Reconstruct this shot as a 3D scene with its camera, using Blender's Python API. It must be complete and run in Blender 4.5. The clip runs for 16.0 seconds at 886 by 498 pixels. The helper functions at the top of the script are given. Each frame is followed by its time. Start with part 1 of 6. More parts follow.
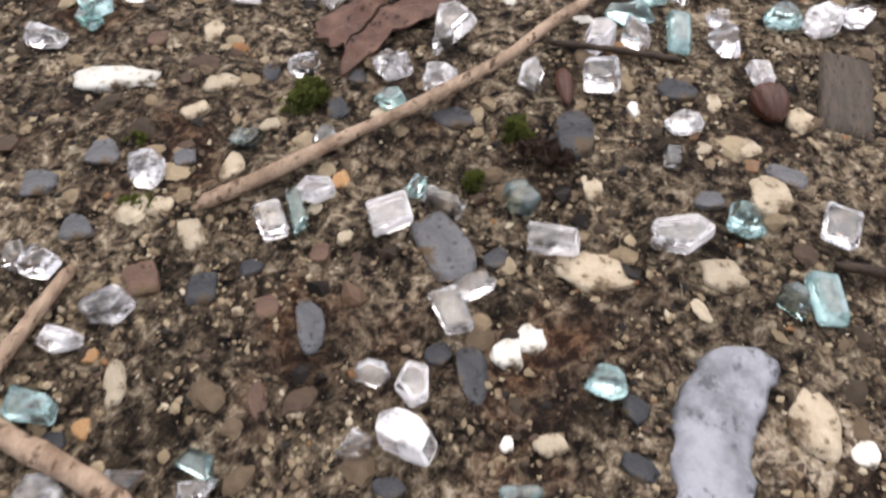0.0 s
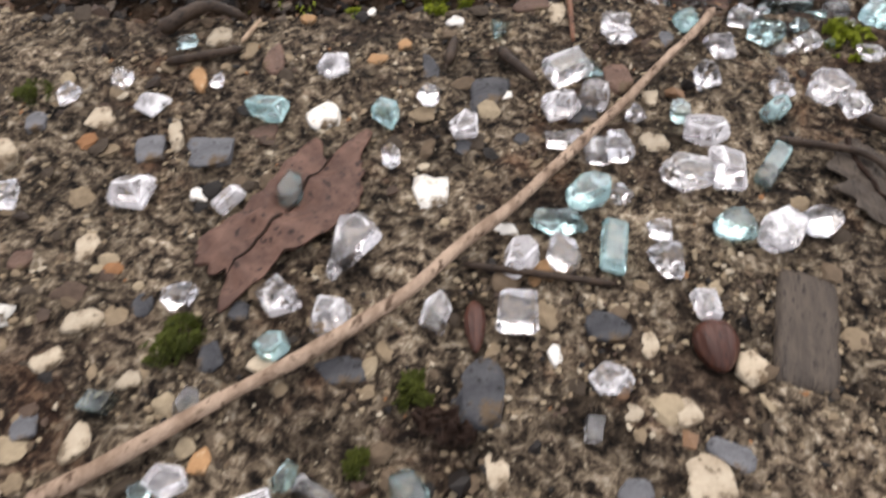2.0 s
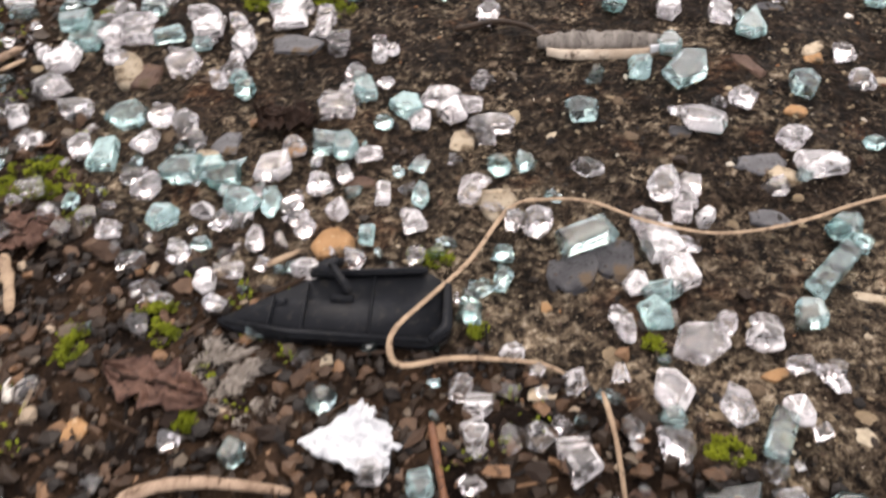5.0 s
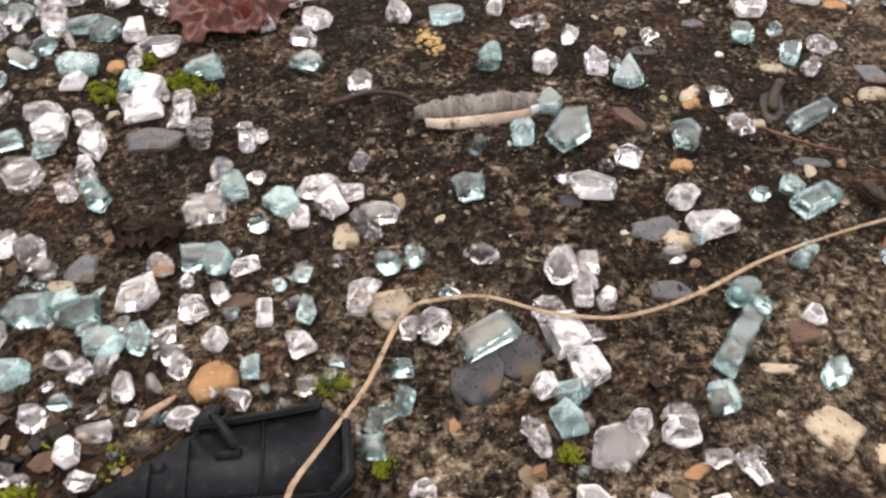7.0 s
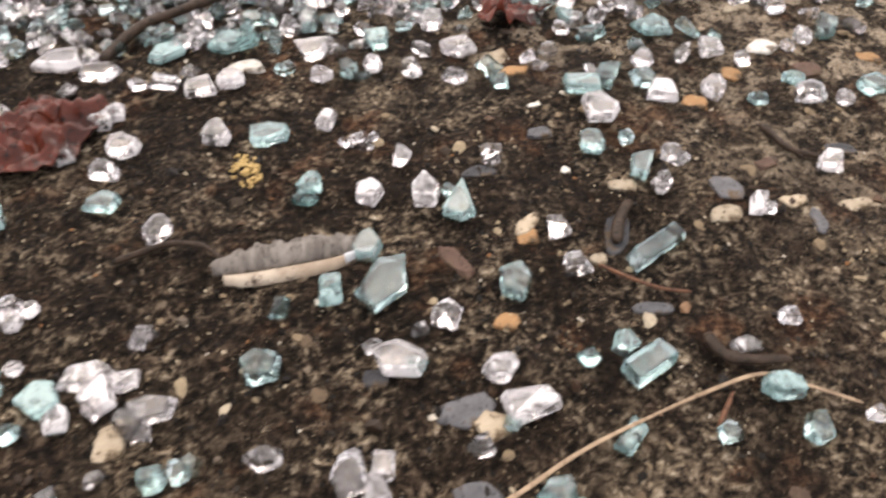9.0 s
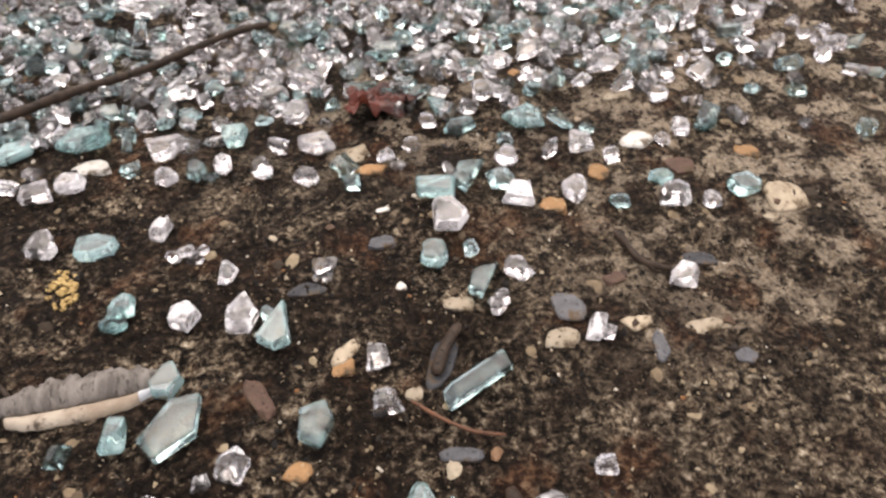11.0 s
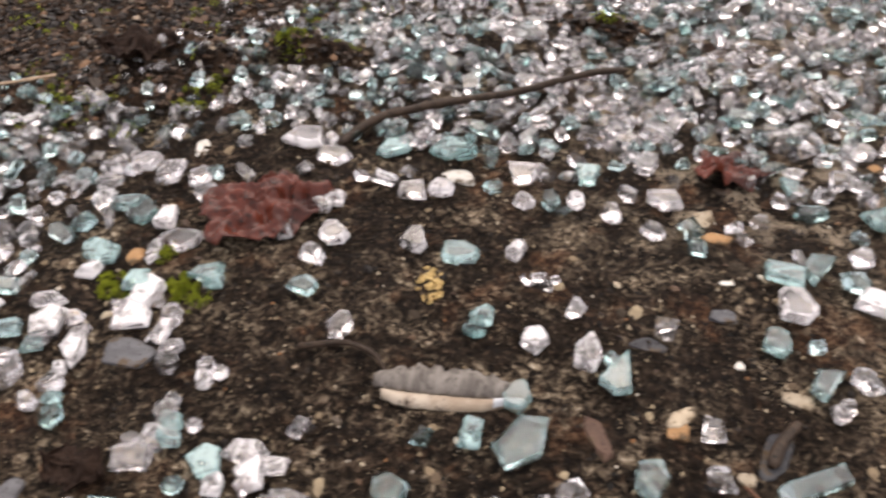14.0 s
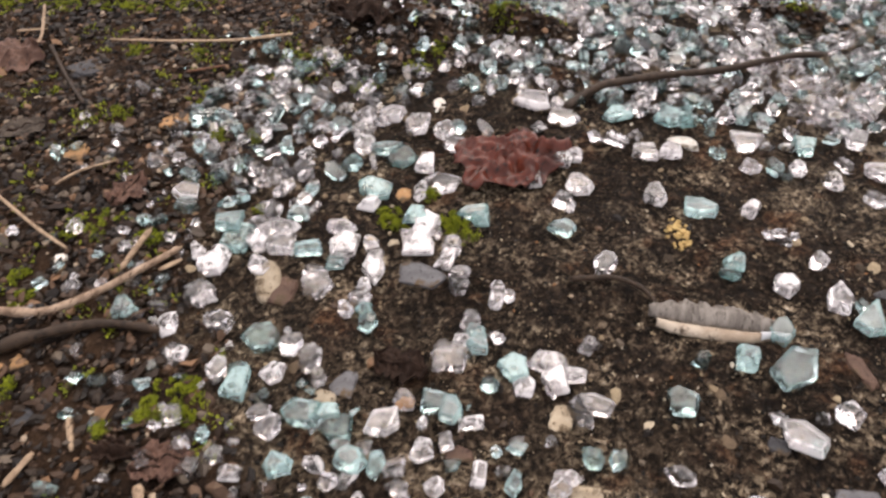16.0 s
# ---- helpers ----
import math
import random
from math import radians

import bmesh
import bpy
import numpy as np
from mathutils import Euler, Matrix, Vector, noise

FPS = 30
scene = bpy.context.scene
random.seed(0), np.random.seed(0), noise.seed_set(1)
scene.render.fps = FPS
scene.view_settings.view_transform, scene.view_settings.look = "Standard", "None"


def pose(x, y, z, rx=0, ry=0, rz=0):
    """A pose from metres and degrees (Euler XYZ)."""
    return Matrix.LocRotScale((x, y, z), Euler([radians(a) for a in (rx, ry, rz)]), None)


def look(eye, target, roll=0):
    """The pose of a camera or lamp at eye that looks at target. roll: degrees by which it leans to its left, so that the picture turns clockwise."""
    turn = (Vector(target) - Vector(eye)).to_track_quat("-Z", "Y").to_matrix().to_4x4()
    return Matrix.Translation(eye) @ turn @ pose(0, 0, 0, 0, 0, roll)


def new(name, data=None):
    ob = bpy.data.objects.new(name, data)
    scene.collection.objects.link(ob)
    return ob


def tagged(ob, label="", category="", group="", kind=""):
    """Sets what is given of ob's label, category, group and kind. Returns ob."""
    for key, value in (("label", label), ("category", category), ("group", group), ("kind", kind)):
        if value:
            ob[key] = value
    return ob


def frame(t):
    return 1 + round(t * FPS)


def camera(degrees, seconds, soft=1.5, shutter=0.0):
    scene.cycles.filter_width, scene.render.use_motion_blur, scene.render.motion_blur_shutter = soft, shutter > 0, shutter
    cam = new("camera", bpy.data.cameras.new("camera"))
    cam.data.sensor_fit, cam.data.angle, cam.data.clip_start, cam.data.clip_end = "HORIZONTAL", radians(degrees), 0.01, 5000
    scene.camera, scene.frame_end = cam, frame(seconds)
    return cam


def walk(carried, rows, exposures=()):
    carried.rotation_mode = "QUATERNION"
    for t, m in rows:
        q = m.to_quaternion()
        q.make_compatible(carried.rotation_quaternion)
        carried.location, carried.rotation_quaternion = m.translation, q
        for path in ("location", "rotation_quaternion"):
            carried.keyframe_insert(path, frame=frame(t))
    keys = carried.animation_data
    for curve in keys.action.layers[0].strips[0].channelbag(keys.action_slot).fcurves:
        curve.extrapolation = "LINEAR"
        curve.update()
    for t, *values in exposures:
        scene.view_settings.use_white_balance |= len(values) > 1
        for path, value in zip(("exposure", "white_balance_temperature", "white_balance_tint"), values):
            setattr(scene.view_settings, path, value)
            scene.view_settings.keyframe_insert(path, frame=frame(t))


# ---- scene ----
cam = camera(62.03, 16.0, soft=2.45, shutter=0.5)
PATH = [
    (0, look((0.0292, -0.0517, 0.0798), (0.0169, 0.0033, 0), 1.11)),
    (0.5, look((0.0299, -0.0429, 0.0810), (0.0166, 0.0137, 0), 0.30)),
    (1, look((0.0320, -0.0332, 0.0831), (0.0168, 0.0261, 0), -0.88)),
    (1.5, look((0.0333, -0.0265, 0.0834), (0.0173, 0.0347, 0), -0.83)),
    (2, look((0.0373, -0.0141, 0.0851), (0.0207, 0.0496, 0), -1.00)),
    (2.5, look((0.0402, -0.0027, 0.0872), (0.0237, 0.0643, 0), -1.02)),
    (3, look((0.0427, 0.0125, 0.0915), (0.0270, 0.0849, 0), -0.89)),
    (3.5, look((0.0399, 0.0245, 0.0928), (0.0248, 0.1025, 0), 0.31)),
    (4, look((0.0402, 0.0352, 0.0952), (0.0249, 0.1180, 0), 0.09)),
    (4.5, look((0.0376, 0.0497, 0.0989), (0.0240, 0.1397, 0), 0.11)),
    (5, look((0.0333, 0.0760, 0.1109), (0.0225, 0.1736, 0), -0.78)),
    (5.2, look((0.0339, 0.0805, 0.1129), (0.0251, 0.1788, 0), -0.96)),
    (7.3, look((0.0374, 0.1024, 0.1178), (0.0466, 0.2067, 0), 0.54)),
    (7.5, look((0.0409, 0.1054, 0.1191), (0.0507, 0.2102, 0), 0.44)),
    (8, look((0.0491, 0.1178, 0.1243), (0.0611, 0.2294, 0), -0.05)),
    (8.5, look((0.0587, 0.1235, 0.1255), (0.0711, 0.2356, 0), -0.11)),
    (9, look((0.0762, 0.1350, 0.1251), (0.0914, 0.2471, 0), 0.02)),
    (9.5, look((0.0931, 0.1410, 0.1241), (0.1105, 0.2524, 0), -0.30)),
    (9.7, look((0.1019, 0.1435, 0.1244), (0.1199, 0.2558, 0), -0.70)),
    (11.8, look((0.1244, 0.1546, 0.1396), (0.1228, 0.2922, 0), -1.93)),
    (12, look((0.1249, 0.1515, 0.1413), (0.1132, 0.2906, 0), -1.67)),
    (12.5, look((0.1272, 0.1515, 0.1438), (0.0994, 0.2926, 0), -1.14)),
    (13, look((0.1226, 0.1533, 0.1450), (0.0949, 0.2935, 0), -0.49)),
    (13.5, look((0.1064, 0.1529, 0.1465), (0.0753, 0.2942, 0), -1.18)),
    (14, look((0.0819, 0.1511, 0.1493), (0.0459, 0.2942, 0), -1.62)),
    (14.5, look((0.0610, 0.1398, 0.1466), (0.0219, 0.2767, 0), -1.72)),
    (15, look((0.0460, 0.1333, 0.1494), (0.0055, 0.2720, 0), -1.11)),
    (15.5, look((0.0302, 0.1213, 0.1554), (-0.0138, 0.2677, 0), -0.82)),
    (16, look((0.0243, 0.1084, 0.1561), (-0.0204, 0.2540, 0), -0.33)),
]
walk(cam, PATH, exposures=[(0, 0.84, 6250, 10), (2, 0.80, 6250, 10), (4, 0.94, 6400, 11), (5.2, 0.90, 6700, 13), (8, 0.87, 6750, 13), (9.7, 0.92, 6750, 12), (12, 0.72, 6700, 13), (16, 0.76, 6750, 14)])

# ---- light: a bright overcast sky ----
world = bpy.data.worlds.new("overcast_sky")
scene.world = world
world.use_nodes = True
nt = world.node_tree
sky = nt.nodes.new("ShaderNodeTexSky")
sky.sky_type = "NISHITA"
sky.sun_disc = False
sky.sun_elevation = radians(55)
sky.sun_rotation = radians(-20)
sky.air_density, sky.dust_density, sky.ozone_density = 1.0, 6.0, 1.0
soften = nt.nodes.new("ShaderNodeMix")
soften.data_type = "RGBA"
soften.inputs[0].default_value = 0.75
soften.inputs[7].default_value = (5.55, 5.33, 5.42, 1)
nt.links.new(sky.outputs[0], soften.inputs[6])
bg = nt.nodes["Background"]
nt.links.new(soften.outputs[2], bg.inputs[0])
bg.inputs[1].default_value = 0.13
sun_data = bpy.data.lights.new("sun", "SUN")
sun_data.energy, sun_data.angle, sun_data.color = 1.3, radians(70), (1.0, 0.95, 0.90)
sun = new("sun", sun_data)
sun.matrix_world = look((0.4, 1.0, 2.0), (0.1, 0.2, 0))

# ---- materials ----
def mat(name, shine=0.12):
    m = bpy.data.materials.new(name)
    m.use_nodes = True
    b = m.node_tree.nodes["Principled BSDF"]
    b.inputs["Specular IOR Level"].default_value = shine
    return m, m.node_tree, b


def node(t, kind, **kw):
    n = t.nodes.new(kind)
    for k, v in kw.items():
        n.inputs[k].default_value = v
    return n


def ramp(t, stops, source, constant=False):
    r = t.nodes.new("ShaderNodeValToRGB")
    e = r.color_ramp.elements
    while len(e) < len(stops):
        e.new(0.5)
    for el, (p, c) in zip(e, stops):
        el.position, el.color = p, (*c, 1)
    if constant:
        r.color_ramp.interpolation = "CONSTANT"
    t.links.new(source, r.inputs[0])
    return r.outputs[0]


def step(t, a, b, source):
    """0 below a, 1 above b (or the other way round when a > b)."""
    if a < b:
        return ramp(t, [(a, (0, 0, 0)), (b, (1, 1, 1))], source)
    return ramp(t, [(b, (1, 1, 1)), (a, (0, 0, 0))], source)


def mixed(t, fac, a, b, blend="MIX"):
    m = t.nodes.new("ShaderNodeMix")
    m.data_type, m.blend_type = "RGBA", blend
    for sock, v in ((m.inputs[0], fac), (m.inputs[6], a), (m.inputs[7], b)):
        if isinstance(v, (int, float)):
            sock.default_value = v
        elif isinstance(v, tuple):
            sock.default_value = (*v, 1)
        else:
            t.links.new(v, sock)
    return m.outputs[2]


def coords(t):
    return t.nodes.new("ShaderNodeTexCoord").outputs["Object"]


def noise_fac(t, scale, detail=4.0, rough=0.6, where=None):
    n = node(t, "ShaderNodeTexNoise", Scale=scale, Detail=detail, Roughness=rough)
    t.links.new(where or coords(t), n.inputs["Vector"])
    return n.outputs[0]


def bump(t, bs, height, strength, distance):
    b = node(t, "ShaderNodeBump", Strength=strength, Distance=distance)
    t.links.new(height, b.inputs["Height"])
    t.links.new(b.outputs[0], bs.inputs["Normal"])


def glass_mat(name, tint, clear, rough, bumpy, ripple=260, turn=(0.52, 0.86)):
    """Safety glass; clear: how much of the light passes, from crushed and milky patches to sound glass; the milk also
    paints in skylight caught inside.
    """
    m, t, bs = mat(name, 0.5)
    bs.inputs["Base Color"].default_value = (*tint, 1)
    bs.inputs["Roughness"].default_value = rough
    bs.inputs["IOR"].default_value = 1.52
    lo, hi = clear
    shift = t.nodes.new("ShaderNodeMath")
    shift.operation = "MULTIPLY_ADD"
    t.links.new(t.nodes.new("ShaderNodeObjectInfo").outputs["Random"], shift.inputs[0])
    shift.inputs[1].default_value = 0.30
    t.links.new(noise_fac(t, 260, 3), shift.inputs[2])
    t.links.new(ramp(t, [(turn[0], (hi,) * 3), (turn[1], (lo,) * 3)], shift.outputs[0]), bs.inputs["Transmission Weight"])
    bump(t, bs, noise_fac(t, ripple, 3), bumpy, 0.0006)
    return m


CLEAR = glass_mat("clear_glass", (0.98, 0.94, 0.94), (0.82, 0.99), 0.02, 0.10)
CLEAR_EDGE = glass_mat("clear_glass_fracture_sheen", (0.92, 0.885, 0.885), (0.22, 0.96), 0.07, 0.5, 420, (0.58, 0.80))
TEAL = glass_mat("teal_glass", (0.72, 0.84, 0.835), (0.80, 0.99), 0.02, 0.10)
TEAL_EDGE = glass_mat("teal_glass_fracture_sheen", (0.52, 0.73, 0.72), (0.50, 0.97), 0.06, 0.5, 420, (0.58, 0.80))
EDGE_OF = {"clear_glass": CLEAR_EDGE, "teal_glass": TEAL_EDGE}


def stone_mat(name, a, b, spot, rough=0.6):
    m, t, bs = mat(name)
    co = coords(t)
    rnd = t.nodes.new("ShaderNodeObjectInfo").outputs["Random"]
    c = mixed(t, step(t, 0.35, 0.65, noise_fac(t, 260, 4, 0.65, co)), a, b)
    c = mixed(t, step(t, 0.60, 0.68, noise_fac(t, 900, 3, 0.6, co)), c, spot)
    c = mixed(t, step(t, 0.54, 0.62, noise_fac(t, 140, 6, 0.7, co)), c, (0.11, 0.078, 0.048))
    c = mixed(t, 0.55, c, ramp(t, [(0, (0.55, 0.55, 0.55)), (1, (1.15, 1.1, 1.05))], rnd), "MULTIPLY")
    t.links.new(c, bs.inputs["Base Color"])
    bs.inputs["Roughness"].default_value = rough
    bump(t, bs, noise_fac(t, 700, 5, 0.65, co), 0.6, 0.0010)
    return m


WHITE_STONE = stone_mat("white_stone", (0.82, 0.79, 0.74), (0.66, 0.62, 0.55), (0.5, 0.45, 0.36), 0.5)
CREAM_STONE = stone_mat("cream_stone", (0.50, 0.425, 0.32), (0.34, 0.275, 0.195), (0.15, 0.115, 0.075))
ORANGE_STONE = stone_mat("orange_stone", (0.42, 0.25, 0.125), (0.30, 0.17, 0.08), (0.50, 0.36, 0.22))
SLATE = stone_mat("slate", (0.105, 0.105, 0.111), (0.165, 0.165, 0.176), (0.06, 0.06, 0.064), 0.5)
DARK_STONE = stone_mat("dark_stone", (0.045, 0.045, 0.05), (0.085, 0.085, 0.09), (0.02, 0.02, 0.02), 0.45)
MAROON_STONE = stone_mat("maroon_stone", (0.10, 0.065, 0.05), (0.16, 0.10, 0.075), (0.05, 0.03, 0.025), 0.5)


def fibre_mat(name, a, b, dark, rough=0.6, stretch=(1, 1, 1), scale=300, bumpy=0.5, shine=0.18):
    m, t, bs = mat(name, shine)
    mp = node(t, "ShaderNodeMapping", Scale=stretch)
    t.links.new(coords(t), mp.inputs["Vector"])
    co = mp.outputs[0]
    c = mixed(t, step(t, 0.38, 0.62, noise_fac(t, scale, 5, 0.65, co)), a, b)
    c = mixed(t, step(t, 0.44, 0.34, noise_fac(t, scale * 2.7, 4, 0.6, co)), c, dark)
    t.links.new(c, bs.inputs["Base Color"])
    bs.inputs["Roughness"].default_value = rough
    bump(t, bs, noise_fac(t, scale * 2.2, 4, 0.6, co), bumpy, 0.0006)
    return m


PALE_WOOD = fibre_mat("pale_wood", (0.39, 0.285, 0.205), (0.20, 0.135, 0.092), (0.085, 0.052, 0.033), 0.7, (1, 0.55, 1), 300, 1.0)
DARK_WOOD = fibre_mat("dark_wood", (0.030, 0.020, 0.014), (0.055, 0.036, 0.024), (0.010, 0.008, 0.006), 0.5)
STRAW = fibre_mat("straw", (0.39, 0.285, 0.19), (0.25, 0.175, 0.115), (0.15, 0.10, 0.065), 0.5)
RED_STEM = fibre_mat("red_stem", (0.19, 0.09, 0.05), (0.13, 0.065, 0.04), (0.05, 0.025, 0.018), 0.5)
RED_LEAF = fibre_mat("red_leaf", (0.135, 0.033, 0.019), (0.058, 0.016, 0.010), (0.016, 0.007, 0.005), 0.28, scale=110, shine=0.35)
BROWN_LEAF = fibre_mat("brown_leaf", (0.14, 0.078, 0.056), (0.078, 0.042, 0.031), (0.026, 0.015, 0.012), 0.55, scale=260)
GREY_LEAF = fibre_mat("grey_leaf", (0.085, 0.066, 0.050), (0.055, 0.043, 0.034), (0.024, 0.019, 0.015), 0.6, (1, 5, 1), 180)
DARK_LEAF = fibre_mat("dark_leaf", (0.034, 0.020, 0.014), (0.020, 0.012, 0.009), (0.008, 0.006, 0.005), 0.6, scale=260, shine=0.08)
HUSK_GREY = fibre_mat("husk_grey", (0.24, 0.215, 0.19), (0.115, 0.10, 0.088), (0.06, 0.05, 0.043), 0.6, (1.7, 0.7, 0.7), 200, 1.0)
HUSK_CREAM = fibre_mat("husk_cream", (0.46, 0.39, 0.31), (0.29, 0.225, 0.165), (0.085, 0.062, 0.046), 0.6, (1, 1, 1), 110, 0.8)
PAPER = fibre_mat("paper", (0.62, 0.63, 0.64), (0.55, 0.56, 0.58), (0.40, 0.41, 0.43), 0.7, scale=220, bumpy=0.3)
PLASTIC = fibre_mat("black_plastic", (0.009, 0.010, 0.012), (0.013, 0.014, 0.017), (0.026, 0.025, 0.024), 0.32, scale=240, bumpy=0.15, shine=0.12)
DOWN = fibre_mat("down", (0.50, 0.45, 0.40), (0.38, 0.335, 0.29), (0.22, 0.19, 0.16), 0.8, scale=400)
SEED = fibre_mat("seed", (0.085, 0.032, 0.020), (0.048, 0.020, 0.014), (0.02, 0.009, 0.007), 0.35, (1, 6, 1), 200, shine=0.3)
LICHEN = fibre_mat("lichen", (0.55, 0.40, 0.17), (0.42, 0.29, 0.12), (0.25, 0.16, 0.06), 0.8)
MOSS_DARK = fibre_mat("dark_moss", (0.085, 0.095, 0.016), (0.05, 0.058, 0.012), (0.02, 0.024, 0.007), 0.6, scale=220)
MOSS = fibre_mat("moss", (0.27, 0.30, 0.022), (0.13, 0.155, 0.014), (0.025, 0.030, 0.008), 0.5, scale=220)


def loose_mat(name, stops, rough, shine=0.12):
    """Loose grains: every grain takes its own colour."""
    m, t, bs = mat(name, shine)
    rnd = t.nodes.new("ShaderNodeNewGeometry").outputs["Random Per Island"]
    c = ramp(t, stops, rnd, True)
    c = mixed(t, 0.5, c, ramp(t, [(0.3, (0.45, 0.45, 0.45)), (0.7, (1.2, 1.2, 1.2))], noise_fac(t, 700, 4)), "MULTIPLY")
    t.links.new(c, bs.inputs["Base Color"])
    bs.inputs["Roughness"].default_value = rough
    bump(t, bs, noise_fac(t, 1500, 2), 0.3, 0.0003)
    return m


GRAIN = loose_mat("grain", [(0, (0.22, 0.165, 0.105)), (0.30, (0.12, 0.086, 0.056)), (0.52, (0.31, 0.245, 0.16)), (0.66, (0.055, 0.041, 0.029)), (0.80, (0.085, 0.058, 0.042)), (0.88, (0.024, 0.021, 0.019)), (0.94, (0.44, 0.37, 0.27)), (0.985, (0.26, 0.13, 0.06))], 0.7)
GRIT = loose_mat("grit", [(0, (0.014, 0.012, 0.010)), (0.44, (0.028, 0.022, 0.017)), (0.70, (0.075, 0.057, 0.040)), (0.84, (0.22, 0.17, 0.11)), (0.91, (0.40, 0.33, 0.235)), (0.98, (0.55, 0.49, 0.40))], 0.6)
SCRAP = loose_mat("scrap", [(0, (0.020, 0.012, 0.008)), (0.25, (0.062, 0.037, 0.024)), (0.48, (0.034, 0.022, 0.015)), (0.62, (0.11, 0.067, 0.043)), (0.78, (0.088, 0.070, 0.056)), (0.88, (0.20, 0.115, 0.065)), (0.965, (0.30, 0.21, 0.135))], 0.55, 0.15)
CRUMB = loose_mat("crumb", [(0, (0.010, 0.0065, 0.0045)), (0.30, (0.028, 0.017, 0.010)), (0.50, (0.055, 0.032, 0.019)), (0.66, (0.020, 0.014, 0.010)), (0.76, (0.10, 0.058, 0.034)), (0.88, (0.12, 0.092, 0.066)), (0.945, (0.21, 0.12, 0.065)), (0.98, (0.36, 0.28, 0.20))], 0.5, 0.25)

m, t, bs = mat("ground", 0.08)
co = coords(t)
# places pushed about a little, so that the blotches get torn edges
push = node(t, "ShaderNodeTexNoise", Scale=260, Detail=3)
t.links.new(co, push.inputs["Vector"])
torn = t.nodes.new("ShaderNodeVectorMath")
torn.operation = "MULTIPLY_ADD"
t.links.new(push.outputs[1], torn.inputs[0])
torn.inputs[1].default_value = (0.0032, 0.0032, 0.0032)
t.links.new(co, torn.inputs[2])
torn = torn.outputs[0]
big = noise_fac(t, 20, 5, 0.6, co)
mid = noise_fac(t, 85, 6, 0.7, torn)
fine = noise_fac(t, 520, 5, 0.72, torn)
speck = noise_fac(t, 1300, 3, 0.6, co)
grime = t.nodes.new("ShaderNodeAttribute")
grime.attribute_name = "grime"
soil = t.nodes.new("ShaderNodeAttribute")
soil.attribute_name = "soil"
worn = t.nodes.new("ShaderNodeAttribute")
worn.attribute_name = "worn"
# sandy cement: brown paste, tan grains, and pits with their shade painted near black
base = ramp(t, [(0.39, (0.009, 0.007, 0.006)), (0.45, (0.062, 0.045, 0.031)), (0.52, (0.185, 0.140, 0.094)), (0.585, (0.345, 0.272, 0.185)), (0.66, (0.57, 0.49, 0.375))], fine)
base = mixed(t, 1.0, base, ramp(t, [(0.38, (0.16, 0.15, 0.145)), (0.50, (0.80, 0.80, 0.80)), (0.62, (1.25, 1.25, 1.27))], mid), "MULTIPLY")
base = mixed(t, step(t, 0.65, 0.71, speck), base, (0.46, 0.39, 0.28))
# brown damp stains and pale worn patches
stain = mixed(t, 1.0, step(t, 0.50, 0.60, noise_fac(t, 38, 6, 0.65, torn)), (0.8, 0.8, 0.8), "MULTIPLY")
base = mixed(t, stain, base, mixed(t, step(t, 0.45, 0.62, fine), (0.020, 0.013, 0.010), (0.085, 0.052, 0.034)))
# a dark organic film over the older part of the slab, worn through in torn patches; the shade of its pits is in the
# colour
film = ramp(t, [(0.42, (0.005, 0.0035, 0.0027)), (0.55, (0.021, 0.014, 0.0095)), (0.65, (0.062, 0.042, 0.028)), (0.72, (0.22, 0.155, 0.10))], fine)
film = mixed(t, step(t, 0.66, 0.72, speck), film, (0.34, 0.27, 0.18))
bare_patch = mixed(t, 1.0, step(t, 0.48, 0.63, noise_fac(t, 72, 7, 0.72, torn)), step(t, 0.40, 0.58, fine), "MULTIPLY")
cover = mixed(t, 1.0, step(t, 0.30, 0.44, big), grime.outputs["Fac"], "MULTIPLY")
cover = mixed(t, bare_patch, cover, (0.0, 0.0, 0.0))
base = mixed(t, cover, base, film)
rust = mixed(t, 1.0, step(t, 0.56, 0.66, noise_fac(t, 44, 6, 0.65, torn)), (0.6, 0.6, 0.6), "MULTIPLY")
base = mixed(t, rust, base, mixed(t, step(t, 0.46, 0.58, fine), (0.035, 0.016, 0.010), (0.17, 0.085, 0.043)))
pale = mixed(t, 1.0, mixed(t, 1.0, step(t, 0.51, 0.56, noise_fac(t, 85, 5, 0.65, torn)), worn.outputs["Fac"], "MULTIPLY"), step(t, 0.38, 0.48, fine), "MULTIPLY")
base = mixed(t, pale, base, mixed(t, step(t, 0.45, 0.60, speck), (0.38, 0.30, 0.215), (0.56, 0.47, 0.36)))
earth = mixed(t, step(t, 0.42, 0.60, mid), (0.009, 0.0055, 0.0038), (0.046, 0.027, 0.016))
earth = mixed(t, step(t, 0.58, 0.68, fine), earth, (0.11, 0.072, 0.046))
base = mixed(t, soil.outputs["Fac"], base, earth)
t.links.new(base, bs.inputs["Base Color"])
t.links.new(ramp(t, [(0.35, (0.5,) * 3), (0.6, (0.85,) * 3)], mid), bs.inputs["Roughness"])
bump(t, bs, mixed(t, 0.35, fine, speck), 1.0, 0.0024)
GROUND = m


# ---- ground ----
def axis(lo, hi, pace):
    inner = list(np.arange(lo, hi + pace / 2, pace))
    out, d = [], pace
    while d < 60:
        d *= 1.6
        out.append(d)
    return np.array([lo - d for d in reversed(out)] + inner + [hi + d for d in out])


def fbm(x, y, scale, octaves=4):
    return noise.fractal(Vector((x * scale, y * scale, 3.7)), 0.9, 2.1, octaves)


